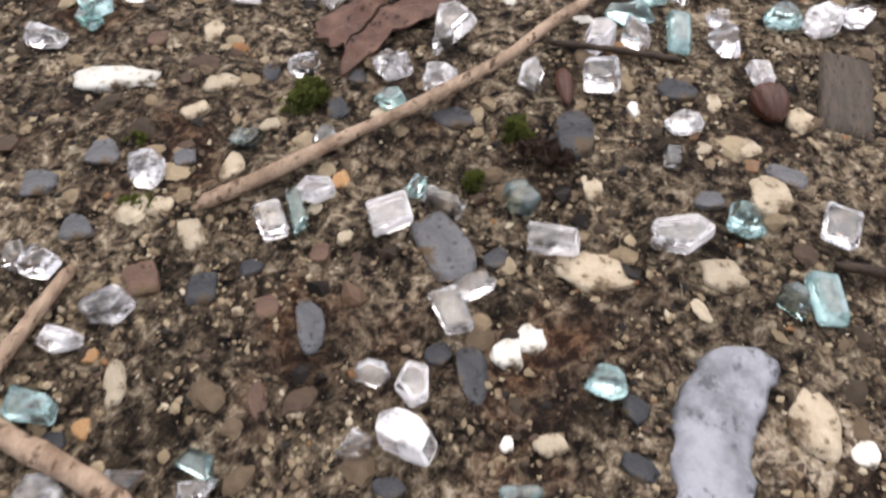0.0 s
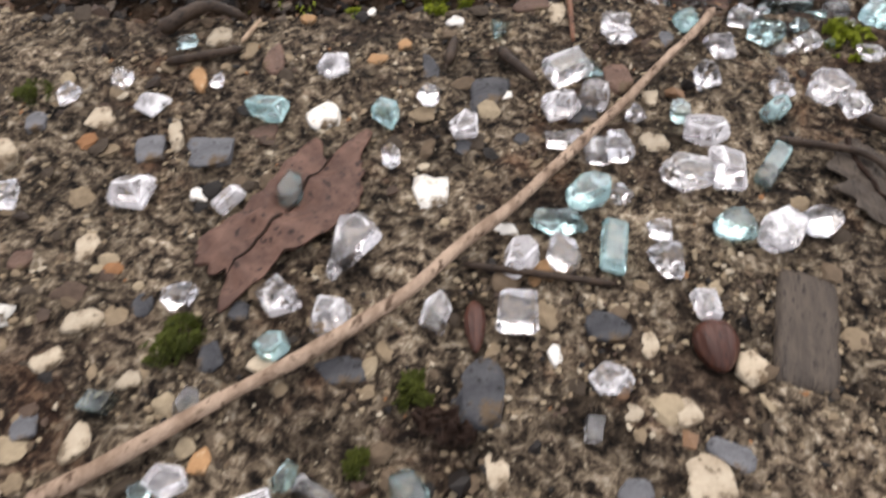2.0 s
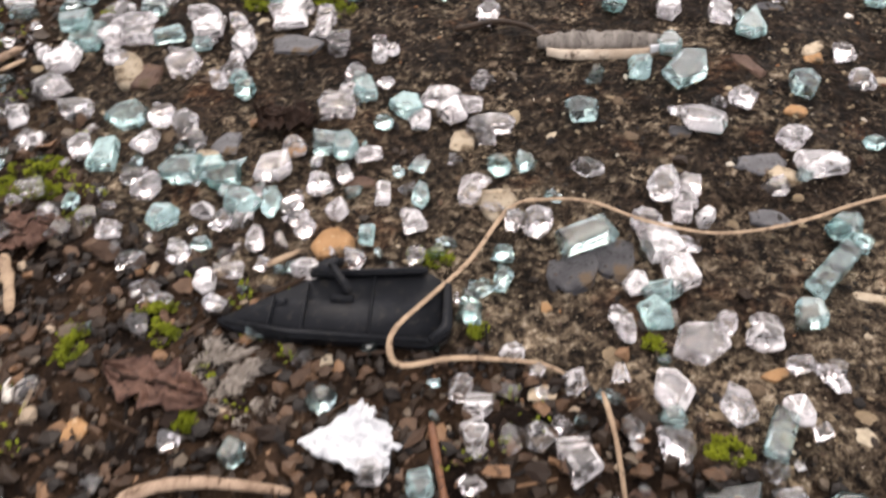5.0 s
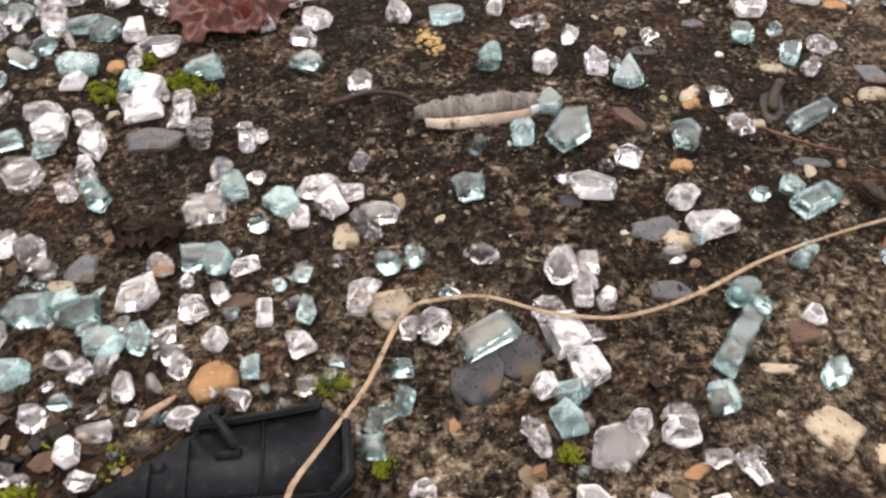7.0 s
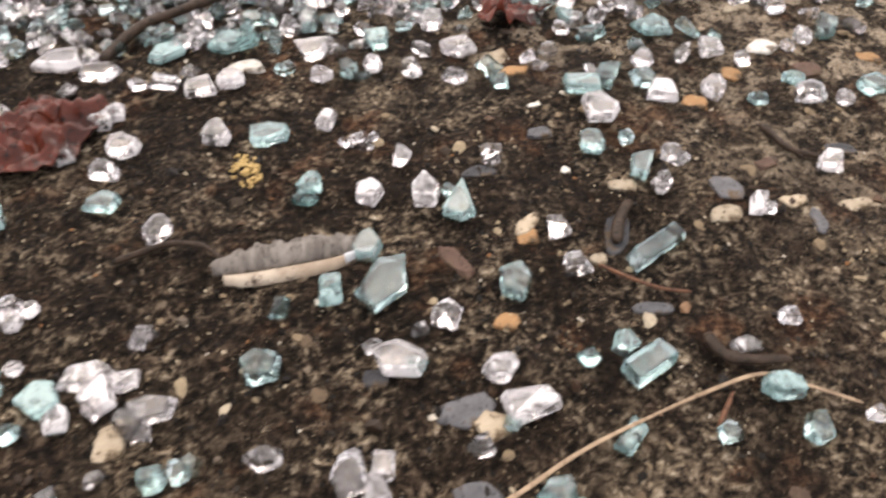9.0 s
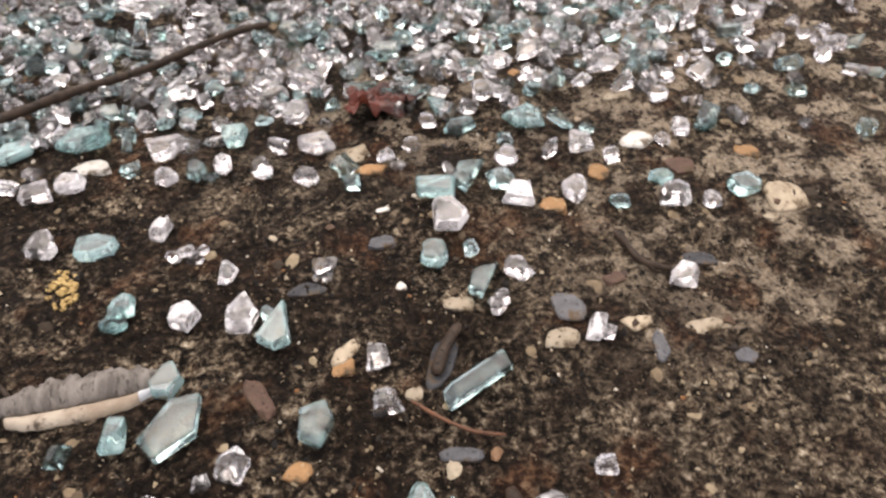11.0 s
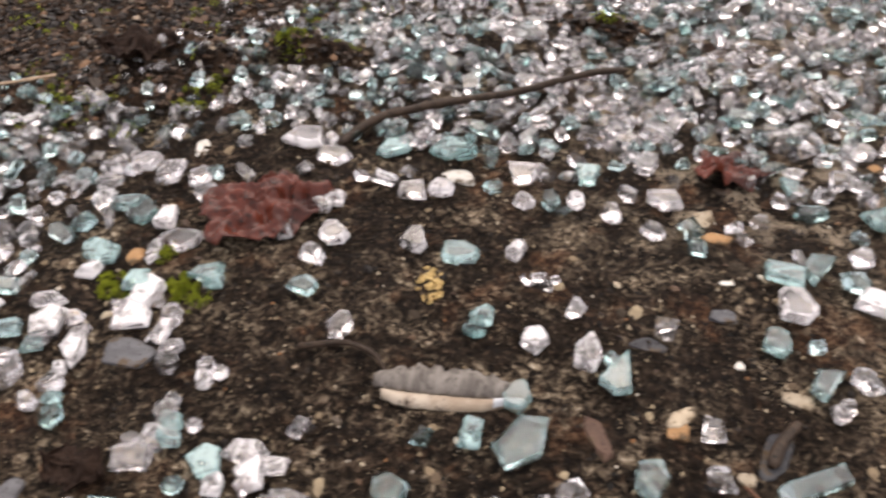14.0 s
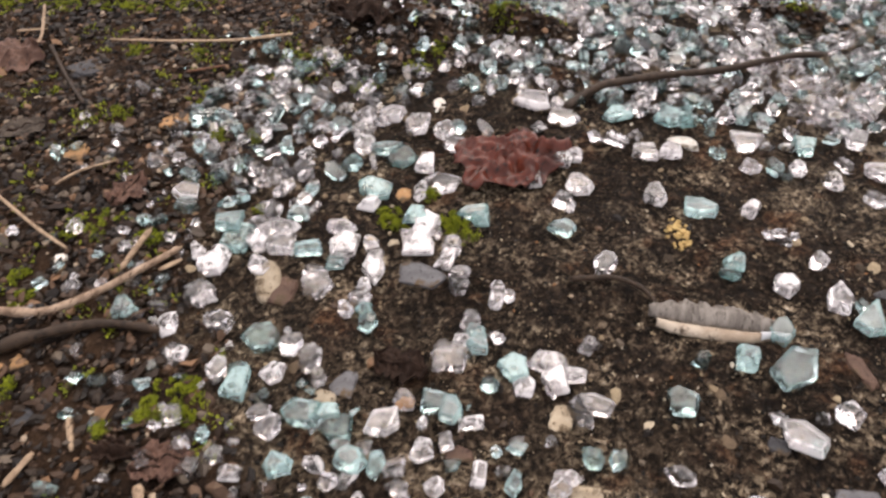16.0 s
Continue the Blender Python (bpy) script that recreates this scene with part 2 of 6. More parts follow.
SOIL_EDGE_Y = (0.09, 0.13, 0.15, 0.168, 0.20, 0.27, 0.32, 0.35, 0.40, 0.47, 0.6)
SOIL_EDGE_X = (0.10, 0.085, 0.030, -0.035, -0.072, -0.096, -0.090, -0.070, -0.020, 0.03, 0.08)


def joint_y(x):
    return 0.110 + 0.21 * x + 0.003 * math.sin(40 * x)


def smooth(a, b, v):
    k = min(1.0, max(0.0, (v - a) / (b - a)))
    return k * k * (3 - 2 * k)


# lumps of mossy soil: place, half length, half width, height
MOUNDS = [(-0.079, 0.367, 0.031, 0.027, 0.007), (-0.026, 0.385, 0.023, 0.011, 0.008), (0.083, 0.424, 0.018, 0.008, 0.005)]


def mound(x, y):
    """0 off the lumps of soil, 1 on their tops, and the height there."""
    best, z = 0.0, 0.0
    for a, b, rx, ry, h in MOUNDS:
        d = math.hypot((x - a) / rx, (y - b) / ry)
        if d < 1.5:
            d += 0.35 * fbm(x, y, 70, 3)
            k = smooth(1.05, 0.75, d)
            if k > best:
                best, z = k, h * smooth(1.05, 0.2, d) * (1 + 0.45 * fbm(x, y, 130, 3))
    return best, z


def soil_amount(x, y):
    on_mound = mound(x, y)[0]
    if on_mound > 0:
        return max(on_mound, flat_soil(x, y))
    return flat_soil(x, y)


def flat_soil(x, y):
    edge = float(np.interp(y, SOIL_EDGE_Y, SOIL_EDGE_X)) + 0.012 * fbm(x, y, 45, 3)
    return smooth(-0.003, 0.004, y - joint_y(x)) * smooth(0.004, -0.010, x - edge) if x < edge + 0.01 else 0.0


def crevice(x, y):
    d = abs(y - joint_y(x) + 0.002 * fbm(x, y, 80, 2))
    return smooth(0.005, 0.0015, d) * smooth(0.11, 0.08, x) * smooth(-0.30, -0.20, x)


def ground_z(x, y):
    if abs(x) > 1 or abs(y) > 1:
        return 0.0
    return 0.0018 * fbm(x, y, 26, 3) - 0.0004 - 0.0035 * crevice(x, y) + 0.001 * soil_amount(x, y) + mound(x, y)[1]


gx, gy = axis(-0.34, 0.42, 0.002), axis(-0.08, 0.56, 0.002)
nx, ny = len(gx), len(gy)
verts, grime_of, soil_of, worn_of = [], [], [], []
for y in gy:
    for x in gx:
        near = abs(x) < 1 and abs(y) < 1
        s = soil_amount(x, y)
        soil_of.append(max(s, 0.9 * crevice(x, y) if near else 0))
        grime_of.append((0.30 + 0.70 * smooth(0.12, 0.23, y + 0.2 * (x - 0.05))) * (1 - 0.35 * smooth(0.125, 0.20, x)))
        worn_of.append(max(0.6 * smooth(0.14, 0.22, x) * smooth(0.22, 0.29, y), 0.5 * smooth(0.06, 0.12, x) * smooth(0.29, 0.34, y), smooth(0.020, 0.009, math.hypot(x - 0.070, 1.0 * (y + 0.021)))))
        verts.append((x, y, ground_z(x, y) + (0.0009 + 0.0010 * s) * fbm(x, y, 230, 3) if near else 0))
faces = [(j * nx + i, j * nx + i + 1, (j + 1) * nx + i + 1, (j + 1) * nx + i) for j in range(ny - 1) for i in range(nx - 1)]
me = bpy.data.meshes.new("ground")
me.from_pydata(verts, [], faces)
me.materials.append(GROUND)
me.polygons.foreach_set("use_smooth", [True] * len(faces))
for key, values in (("soil", soil_of), ("grime", grime_of), ("worn", worn_of)):
    me.attributes.new(key, "FLOAT", "POINT").data.foreach_set("value", values)
tagged(new("ground", me), "weathered brown concrete with sand and gravel, dark soil along one side", "ground", kind="structure")

rng = random.Random(7)
nrng = np.random.default_rng(11)


def seen_area(x, y):
    """The stretch of ground that the walk goes over."""
    return -0.06 - 0.6 * max(0, y - 0.0) < x < 0.10 + 0.55 * max(0, y + 0.02) and -0.06 < y < 0.5


# ---- loose grains ----
def ico(level):
    bm = bmesh.new()
    bmesh.ops.create_icosphere(bm, subdivisions=level, radius=1)
    bm.verts.ensure_lookup_table()
    v = np.array([p.co[:] for p in bm.verts])
    f = [[p.index for p in q.verts] for q in bm.faces]
    bm.free()
    return v, np.array(f)


def scatter(name, label, category, material, count, size, flat, want, level=1, jitter=0.22, sink=0.25):
    base_v, base_f = ico(level)
    vs, fs, n = [], [], 0
    while n < count:
        x, y = rng.uniform(-0.32, 0.40), rng.uniform(-0.06, 0.5)
        if not seen_area(x, y) or rng.random() > want(x, y):
            continue
        r = size(rng)
        v = base_v * (1 + nrng.uniform(-jitter, jitter, (len(base_v), 1)))
        v = v * np.array([r * rng.uniform(0.8, 1.5), r, r * flat * rng.uniform(0.6, 1.2)])
        q = np.array(Euler((rng.uniform(-0.4, 0.4), rng.uniform(-0.4, 0.4), rng.uniform(0, 6.28))).to_matrix())
        v = v @ q.T + np.array([x, y, ground_z(x, y) + r * flat * (0.5 - sink)])
        vs.append(v)
        fs.append(base_f + n * len(base_v))
        n += 1
    me = bpy.data.meshes.new(name)
    me.from_pydata(np.concatenate(vs).tolist(), [], np.concatenate(fs).tolist())
    me.materials.append(material)
    return tagged(new(name, me), label, category, kind="stuff")


def bare(x, y):
    return (1 - soil_amount(x, y)) * (1.0 - 0.85 * smooth(0.10, 0.17, y))


def drifts(x, y, scale):
    """Grains lie in patches, thick here and missing there."""
    return smooth(-0.25, 0.35, noise.noise(Vector((x * scale, y * scale, 2.2))) + 0.5 * noise.noise(Vector((x * scale * 2.7, y * scale * 2.7, 5.1))))


scatter("sand", "coarse tan and dark sand grains bedded in the concrete", "sand", GRAIN, 21000, lambda r: 0.0002 + 0.0004 * r.random() ** 2, 0.6, lambda x, y: bare(x, y) * drifts(x, y, 75), 1, 0.5, 0.35)
scatter("grit", "dark grit and worn tan specks over the old concrete", "grit", GRIT, 9000, lambda r: 0.0002 + 0.0005 * r.random() ** 2.5, 0.5, lambda x, y: (1 - soil_amount(x, y)) * smooth(0.10, 0.16, y) * drifts(x, y, 60), 1, 0.55, 0.3)
scatter("gravel", "small mixed gravel bedded in the concrete", "gravel", GRAIN, 650, lambda r: 0.0009 + 0.0014 * r.random() ** 2, 0.4, bare, 2, 0.2, 0.6)
scatter("soil_crumbs", "dark wet crumbs of soil, bark and rotted leaf", "soil", CRUMB, 30000, lambda r: 0.0004 + 0.0012 * r.random() ** 2.2, 0.7, lambda x, y: max(soil_amount(x, y), 0.8 * crevice(x, y), 0.012), 1, 0.5, 0.1)


# ---- glass ----
CUTS = {
    "bar": [(-1, -0.9), (0.9, -1), (1, 0.85), (-0.85, 1)],
    "blade": [(-1.05, 0.15), (0.55, -1), (1, 0.1), (0.7, 1)],
    "kite": [(-1, -0.5), (0.1, -1), (1, 0.05), (0.55, 1), (-0.8, 0.8)],
    "block": [(-0.95, -1), (0.9, -0.9), (1, 0.9), (-0.9, 0.95)],
}


def chunk(l, w, h, cut=""):
    """An irregular glass lump with a chipped outline and a clear top inside a broken, sloping rim; millimetres in,
    metres out.
    Gives places, faces and for each face whether it takes the milky fracture material."""
    slab = min(l, w) > 5.5 and max(l, w) > 9 or max(l, w) > 1.9 * min(l, w)
    n = rng.choice((4, 5, 5, 6)) if slab else rng.choice((4, 4, 5, 5, 5, 6, 6, 7))
    if max(l, w) > 1.9 * min(l, w):
        n = 4
    turn0 = math.pi / 4 + rng.uniform(-0.12, 0.12) if slab and n == 4 else math.pi / 4 + rng.uniform(-0.35, 0.35) if n == 4 else rng.uniform(0, 6.28)
    ring = []
    for i in range(n):
        a = turn0 + 6.283 * (i + rng.uniform(-0.26, 0.26)) / n
        c, s = math.cos(a), math.sin(a)
        k = 1 / max(abs(c), abs(s)) ** (0.85 if n < 6 else 0.45)
        ring.append((c * k * l * 0.5 * rng.uniform(0.80, 1.12), s * k * w * 0.5 * rng.uniform(0.80, 1.12)))
    if cut:
        slab = True
        ring = [(a * l * 0.5 * rng.uniform(0.94, 1.04), b * w * 0.5 * rng.uniform(0.94, 1.04)) for a, b in CUTS[cut]]
        n = len(ring)
    top = rng.choice((rng.uniform(0.42, 0.62), rng.uniform(0.6, 0.8), rng.uniform(0.72, 0.95)))
    sx, sy = rng.uniform(-0.14, 0.14) * l, rng.uniform(-0.04, 0.20) * w
    tx, ty = rng.uniform(-0.28, 0.28), rng.uniform(-0.34, 0.2)
    if slab:
        # a piece of the pane lying on its face: flat top, thin sides
        top, tx, ty, sx, sy = rng.uniform(0.82, 0.96), tx * 0.15, ty * 0.15, sx * 0.4, sy * 0.4
    k = 0.001
    belly = rng.uniform(0.25, 0.5)
    lo = [(x * k * 0.86, y * k * 0.86, 0) for x, y in ring]
    mid = [((x + sx * 0.3) * rng.uniform(0.94, 1.06) * k, (y + sy * 0.3) * rng.uniform(0.94, 1.06) * k, h * belly * rng.uniform(0.6, 1.4) * k) for x, y in ring]
    hi = [((x * top + sx) * k * rng.uniform(0.88, 1.06), (y * top + sy) * k * rng.uniform(0.88, 1.06), max(0.55 * h, h + tx * x + ty * y) * rng.uniform(0.93, 1.0) * k) for x, y in ring]
    places = lo + mid + hi
    sides, rough = [list(range(n))[::-1]], [0]
    # some tops are split by a crack into two facets
    if n > 3 and rng.random() < (0.15 if slab else 0.4):
        cut = rng.choice((2, n - 2)) if n > 4 else 2
        sides += [list(range(2 * n, 2 * n + cut + 1)), [2 * n] + list(range(2 * n + cut, 3 * n))]
        rough += [0, int(rng.random() < 0.4)]
    else:
        sides.append(list(range(2 * n, 3 * n)))
        # milky slab tops paint in the sky mirrored by the flat pane
        rough.append(int(rng.random() < (0.45 if slab and not cut else 0.14)))
    for b, share in ((0, 0.5), (n, 0.66)):
        for i in range(n):
            j = (i + 1) % n
            quad = (b + i, b + j, b + n + j, b + n + i)
            made = [quad] if rng.random() < 0.3 else [quad[:3], (quad[0], quad[2], quad[3])]
            sides += made
            rough += [int(rng.random() < share) for _ in made]
    return places, sides, rough


taken = []


def shard(x, y, l, w, yaw, material, cut=""):
    h = min(3.8, 0.52 * min(l, w) + 0.5) * rng.uniform(0.8, 1.1)
    verts, faces, rough = chunk(l * 0.97, w * 0.97, h, cut)
    bm = bmesh.new()
    vs = [bm.verts.new(v) for v in verts]
    for f, k in zip(faces, rough):
        bm.faces.new([vs[i] for i in f]).material_index = k
    bmesh.ops.bevel(bm, geom=bm.edges[:], offset=rng.uniform(0.0002, 0.0004), segments=1, affect="EDGES", material=1, clamp_overlap=True)
    me = bpy.data.meshes.new("glass_shard")
    bm.to_mesh(me)
    bm.free()
    me.materials.append(material)
    me.materials.append(EDGE_OF[material.name])
    ob = new("glass_shard", me)
    lift = sum(0.0017 for a, b, r in taken if math.hypot(a - x, b - y) < 0.55 * (r + min(l, w) / 2000))
    ob.matrix_world = pose(x, y, ground_z(x, y) + 0.0003 + min(lift, 0.0034), rng.uniform(-7, 7), rng.uniform(-7, 7), yaw)
    taken.append((x, y, min(l, w) / 2000))
    size = "small" if max(l, w) < 6 else "large" if max(l, w) > 11 else "long" if max(l, w) > 1.7 * min(l, w) else "chunky"
    tone = "clear" if material is CLEAR else "blue-green"
    where = "dark soil" if soil_amount(x, y) > 0.5 else "gravelly concrete"
    return tagged(ob, f"{size} {tone} shard of shattered safety glass on {where}", "glass shard", "shards of shattered glass")


shard(-0.0561, 0.0286, 7.3, 4.6, 14, CLEAR)
shard(0.0081, 0.0461, 13.2, 7.4, 82, CLEAR, "blade")
shard(0.0008, 0.0352, 7.1, 6.1, -14, CLEAR)
shard(0.0027, 0.0285, 5.6, 4.8, 14, TEAL)
shard(0.0089, 0.0343, 6.1, 6.6, 14, CLEAR)
shard(-0.0268, 0.0060, 6.9, 5.5, -10, CLEAR)
shard(-0.0067, 0.0017, 6.6, 4.4, -53, CLEAR, "block")
shard(-0.0021, 0.0079, 6.0, 4.3, 1, CLEAR, "kite")
shard(0.0087, 0.0066, 6.7, 5.3, 33, CLEAR, "block")
shard(0.0254, 0.0133, 6.1, 4.7, -46, TEAL, "kite")
shard(0.0311, 0.0081, 8.1, 4.5, 4, CLEAR, "block")
shard(0.0475, 0.0119, 9.7, 5.9, 14, CLEAR, "kite")
shard(0.0557, 0.0168, 6.4, 6.0, -6, TEAL)
shard(0.0679, 0.0187, 7.1, 5.2, -101, CLEAR, "block")
shard(0.0467, 0.0333, 5.7, 5.2, -48, CLEAR)
shard(0.0230, 0.0385, 7.6, 4.1, 82, CLEAR)
shard(0.0334, 0.0401, 6.2, 6.6, 14, CLEAR)
shard(0.0448, 0.0555, 11.1, 4.3, -84, TEAL, "bar")
shard(0.0357, 0.0577, 9.6, 5.4, 14, TEAL)
shard(0.0320, 0.0485, 6.0, 6.6, 14, CLEAR)
shard(0.0377, 0.0514, 6.0, 5.7, -32, CLEAR)
shard(0.0530, 0.0546, 7.0, 5.7, 14, CLEAR)
shard(0.0575, 0.0480, 5.8, 5.3, 14, CLEAR)
shard(0.0683, 0.0630, 10.4, 7.2, 40, CLEAR)
shard(0.0743, 0.0666, 8.0, 5.5, 49, CLEAR)
shard(0.0617, 0.0629, 7.2, 6.7, 14, TEAL)
shard(0.0655, 0.0065, 7.7, 4.6, -71, TEAL, "bar")
shard(0.0223, -0.0010, 6.2, 4.5, 37, CLEAR)
shard(0.0201, -0.0060, 7.7, 4.4, -55, CLEAR, "block")
shard(-0.0209, -0.0162, 7.9, 4.8, 14, CLEAR)
shard(-0.0243, -0.0216, 6.6, 3.9, -6, CLEAR)
shard(-0.0231, -0.0300, 8.0, 4.5, -5, TEAL)
shard(0.0179, -0.0168, 6.3, 4.6, -80, CLEAR, "kite")
shard(0.0193, -0.0236, 8.3, 5.0, -7, CLEAR)
shard(0.0400, -0.0114, 6.0, 4.5, 14, TEAL)
shard(-0.0703, 0.0678, 6.3, 6.4, 13, CLEAR)
shard(-0.0351, 0.0688, 7.7, 6.0, -14, CLEAR)
shard(-0.0153, 0.0712, 7.9, 5.5, 6, TEAL)
shard(-0.0076, 0.0835, 6.2, 6.1, 13, CLEAR)
shard(0.0047, 0.0742, 6.6, 6.9, -2, TEAL)
shard(0.0178, 0.0754, 5.8, 5.9, 13, CLEAR)
shard(0.0328, 0.0833, 7.4, 6.2, 13, CLEAR)
shard(0.0389, 0.0869, 6.5, 5.7, 13, CLEAR)
shard(0.0327, 0.0931, 8.8, 6.4, 43, CLEAR, "block")
shard(0.0567, 0.0970, 6.6, 8.1, 13, CLEAR)
shard(0.0687, 0.0915, 8.2, 4.6, 57, TEAL)
shard(0.0771, 0.0976, 8.4, 8.5, -4, CLEAR)
shard(0.0573, 0.0818, 7.6, 5.9, 13, CLEAR)
shard(-0.0485, 0.0437, 7.2, 6.0, 0, CLEAR)
shard(-0.0528, 0.0393, 7.4, 6.1, 109, TEAL)
shard(-0.0291, 0.0487, 7.3, 6.8, 13, CLEAR)
shard(-0.0138, 0.0520, 5.9, 5.4, 43, CLEAR)
shard(-0.0043, 0.0549, 8.7, 4.6, 86, TEAL)
shard(0.0547, 0.0718, 9.1, 7.7, -18, CLEAR, "kite")
shard(0.0604, 0.0739, 8.2, 8.7, 13, CLEAR)
shard(0.0676, 0.0777, 10.5, 3.4, 70, TEAL, "bar")
shard(0.0392, 0.0640, 7.6, 6.1, 13, TEAL)
shard(0.0241, 0.1223, 5.0, 5.9, 12, TEAL)
shard(0.0162, 0.1249, 6.8, 5.2, 12, CLEAR)
shard(0.0400, 0.1079, 8.8, 7.6, 12, CLEAR)
shard(0.0494, 0.1287, 7.9, 9.0, 12, CLEAR)
shard(0.0530, 0.1115, 6.1, 7.0, 12, TEAL)
shard(0.0640, 0.1337, 6.9, 7.7, 12, CLEAR)
shard(0.0664, 0.1120, 7.0, 8.2, 12, TEAL)
shard(0.0624, 0.1161, 5.7, 6.6, 12, CLEAR)
shard(0.0591, 0.1057, 6.5, 6.6, 12, CLEAR)
shard(-0.0384, 0.1129, 6.2, 5.0, 11, TEAL)
shard(-0.0063, 0.1254, 4.9, 5.7, 11, TEAL)
shard(0.0287, 0.1403, 5.0, 5.2, 11, CLEAR)
shard(0.0348, 0.1664, 5.7, 7.5, 12, TEAL)
shard(0.0287, 0.1567, 5.9, 6.3, 11, TEAL)
shard(0.0574, 0.1564, 5.2, 5.8, 11, CLEAR)
shard(0.0602, 0.1673, 5.6, 6.7, 11, CLEAR)
shard(0.0631, 0.1606, 7.3, 8.7, 11, TEAL)
shard(0.0508, 0.1789, 13.8, 7.2, 29, TEAL, "bar")
shard(0.0657, 0.1784, 10.1, 10.9, 12, CLEAR)
shard(0.0685, 0.1700, 8.5, 10.2, 11, CLEAR)
shard(0.0709, 0.1553, 13.7, 9.2, 39, CLEAR)
shard(0.0820, 0.1566, 7.4, 7.5, 11, CLEAR)
shard(0.0908, 0.1623, 6.4, 6.6, 11, TEAL)
shard(0.0988, 0.1751, 20.7, 5.4, 52, TEAL, "bar")
shard(0.0649, 0.1441, 7.2, 9.0, 11, CLEAR)
shard(0.0755, 0.1420, 7.5, 8.0, 11, CLEAR)
shard(0.0819, 0.1383, 11.0, 4.8, 67, TEAL, "bar")
shard(0.0854, 0.1428, 5.3, 5.6, 11, CLEAR)
shard(0.0823, 0.1278, 6.0, 5.8, 11, CLEAR)
shard(0.0726, 0.1280, 11.1, 5.3, 11, TEAL)
shard(0.0888, 0.1235, 8.7, 8.6, 11, TEAL)
shard(0.0950, 0.1220, 5.7, 5.0, 11, TEAL)
shard(0.0483, 0.1443, 5.1, 5.3, 11, CLEAR)
shard(0.0420, 0.1336, 6.4, 6.1, 11, CLEAR)
shard(0.0322, 0.1316, 5.8, 5.8, 11, CLEAR)
shard(-0.1036, 0.2507, 9.6, 10.0, 5, CLEAR)
shard(-0.0799, 0.2398, 11.5, 13.5, 5, TEAL)
shard(-0.0687, 0.2315, 7.4, 7.3, 5, CLEAR)
shard(-0.0663, 0.2410, 10.7, 11.1, 5, CLEAR)
shard(-0.0816, 0.2278, 8.8, 10.4, 5, CLEAR)
shard(-0.0802, 0.2170, 10.6, 9.7, 5, CLEAR)
shard(-0.0698, 0.2100, 8.2, 9.1, 5, CLEAR)
shard(-0.0742, 0.1970, 5.2, 5.7, 5, CLEAR)
shard(-0.0821, 0.2046, 6.8, 8.9, 5, CLEAR)
shard(-0.0623, 0.1947, 6.4, 7.2, 5, CLEAR)
shard(-0.0555, 0.1928, 9.5, 9.3, 5, TEAL)
shard(-0.0563, 0.2079, 10.8, 10.5, 5, TEAL)
shard(-0.0485, 0.1983, 7.8, 7.7, 5, CLEAR)
shard(-0.0479, 0.2076, 8.1, 8.6, 5, CLEAR)
shard(-0.0407, 0.2046, 7.3, 9.1, 5, CLEAR)
shard(-0.0498, 0.2293, 9.5, 11.0, 5, CLEAR)
shard(-0.0485, 0.2453, 9.2, 12.2, 5, CLEAR)
shard(-0.0371, 0.2394, 13.3, 7.0, -69, CLEAR)
shard(-0.0364, 0.2293, 7.2, 7.8, 5, CLEAR)
shard(-0.0316, 0.2213, 6.3, 7.4, 5, TEAL)
shard(-0.0389, 0.2230, 5.7, 5.7, 5, CLEAR)
shard(-0.0281, 0.2527, 10.9, 13.6, 5, CLEAR)
shard(-0.0179, 0.2493, 8.4, 8.8, 5, CLEAR)
shard(-0.0120, 0.2403, 6.8, 7.0, 5, CLEAR)
shard(-0.0006, 0.2374, 5.0, 6.8, 5, CLEAR)
shard(0.0265, 0.2602, 7.0, 10.9, 5, CLEAR)
shard(0.0255, 0.2298, 5.3, 6.3, 5, CLEAR)
shard(-0.0047, 0.2272, 5.7, 7.4, 5, CLEAR)
shard(-0.0016, 0.2216, 7.6, 6.4, 5, TEAL)
shard(-0.0067, 0.2155, 10.2, 8.6, 5, CLEAR)
shard(0.0093, 0.2181, 10.2, 8.6, 5, TEAL)
shard(0.0127, 0.2129, 6.6, 5.8, 5, CLEAR)
shard(0.0203, 0.2168, 8.1, 10.1, 5, CLEAR)
shard(0.0049, 0.2112, 5.3, 4.9, 5, TEAL)
shard(0.0282, 0.2101, 7.8, 8.0, 5, CLEAR)
shard(0.0326, 0.1988, 6.2, 6.5, 5, TEAL)
shard(0.0518, 0.2005, 8.1, 6.6, 5, CLEAR)
shard(-0.0141, 0.2004, 6.4, 5.4, 5, CLEAR)
shard(-0.0169, 0.1934, 10.0, 8.8, 5, CLEAR)
shard(-0.0073, 0.2020, 7.7, 7.0, 5, TEAL)
shard(-0.0058, 0.1890, 6.1, 7.0, 5, CLEAR)
shard(0.0001, 0.1809, 5.9, 5.2, 5, CLEAR)
shard(0.0036, 0.1990, 7.6, 6.7, 5, CLEAR)
shard(0.0081, 0.1867, 6.0, 7.0, 5, CLEAR)
shard(0.0165, 0.1866, 7.3, 4.8, -83, TEAL)
shard(0.0267, 0.1893, 6.0, 6.7, 5, CLEAR)
shard(0.0164, 0.1784, 7.5, 6.2, 5, CLEAR)
shard(0.0077, 0.1744, 5.0, 5.6, 5, TEAL)
shard(-0.0010, 0.1930, 5.6, 5.7, 5, CLEAR)
shard(-0.0271, 0.1888, 9.3, 8.6, 5, TEAL)
shard(-0.0357, 0.1899, 11.2, 7.3, 5, TEAL)
shard(-0.0361, 0.1752, 7.0, 6.5, 5, TEAL)
shard(-0.0206, 0.1816, 8.3, 8.0, 5, TEAL)
shard(-0.0152, 0.1820, 6.7, 4.8, -75, TEAL)
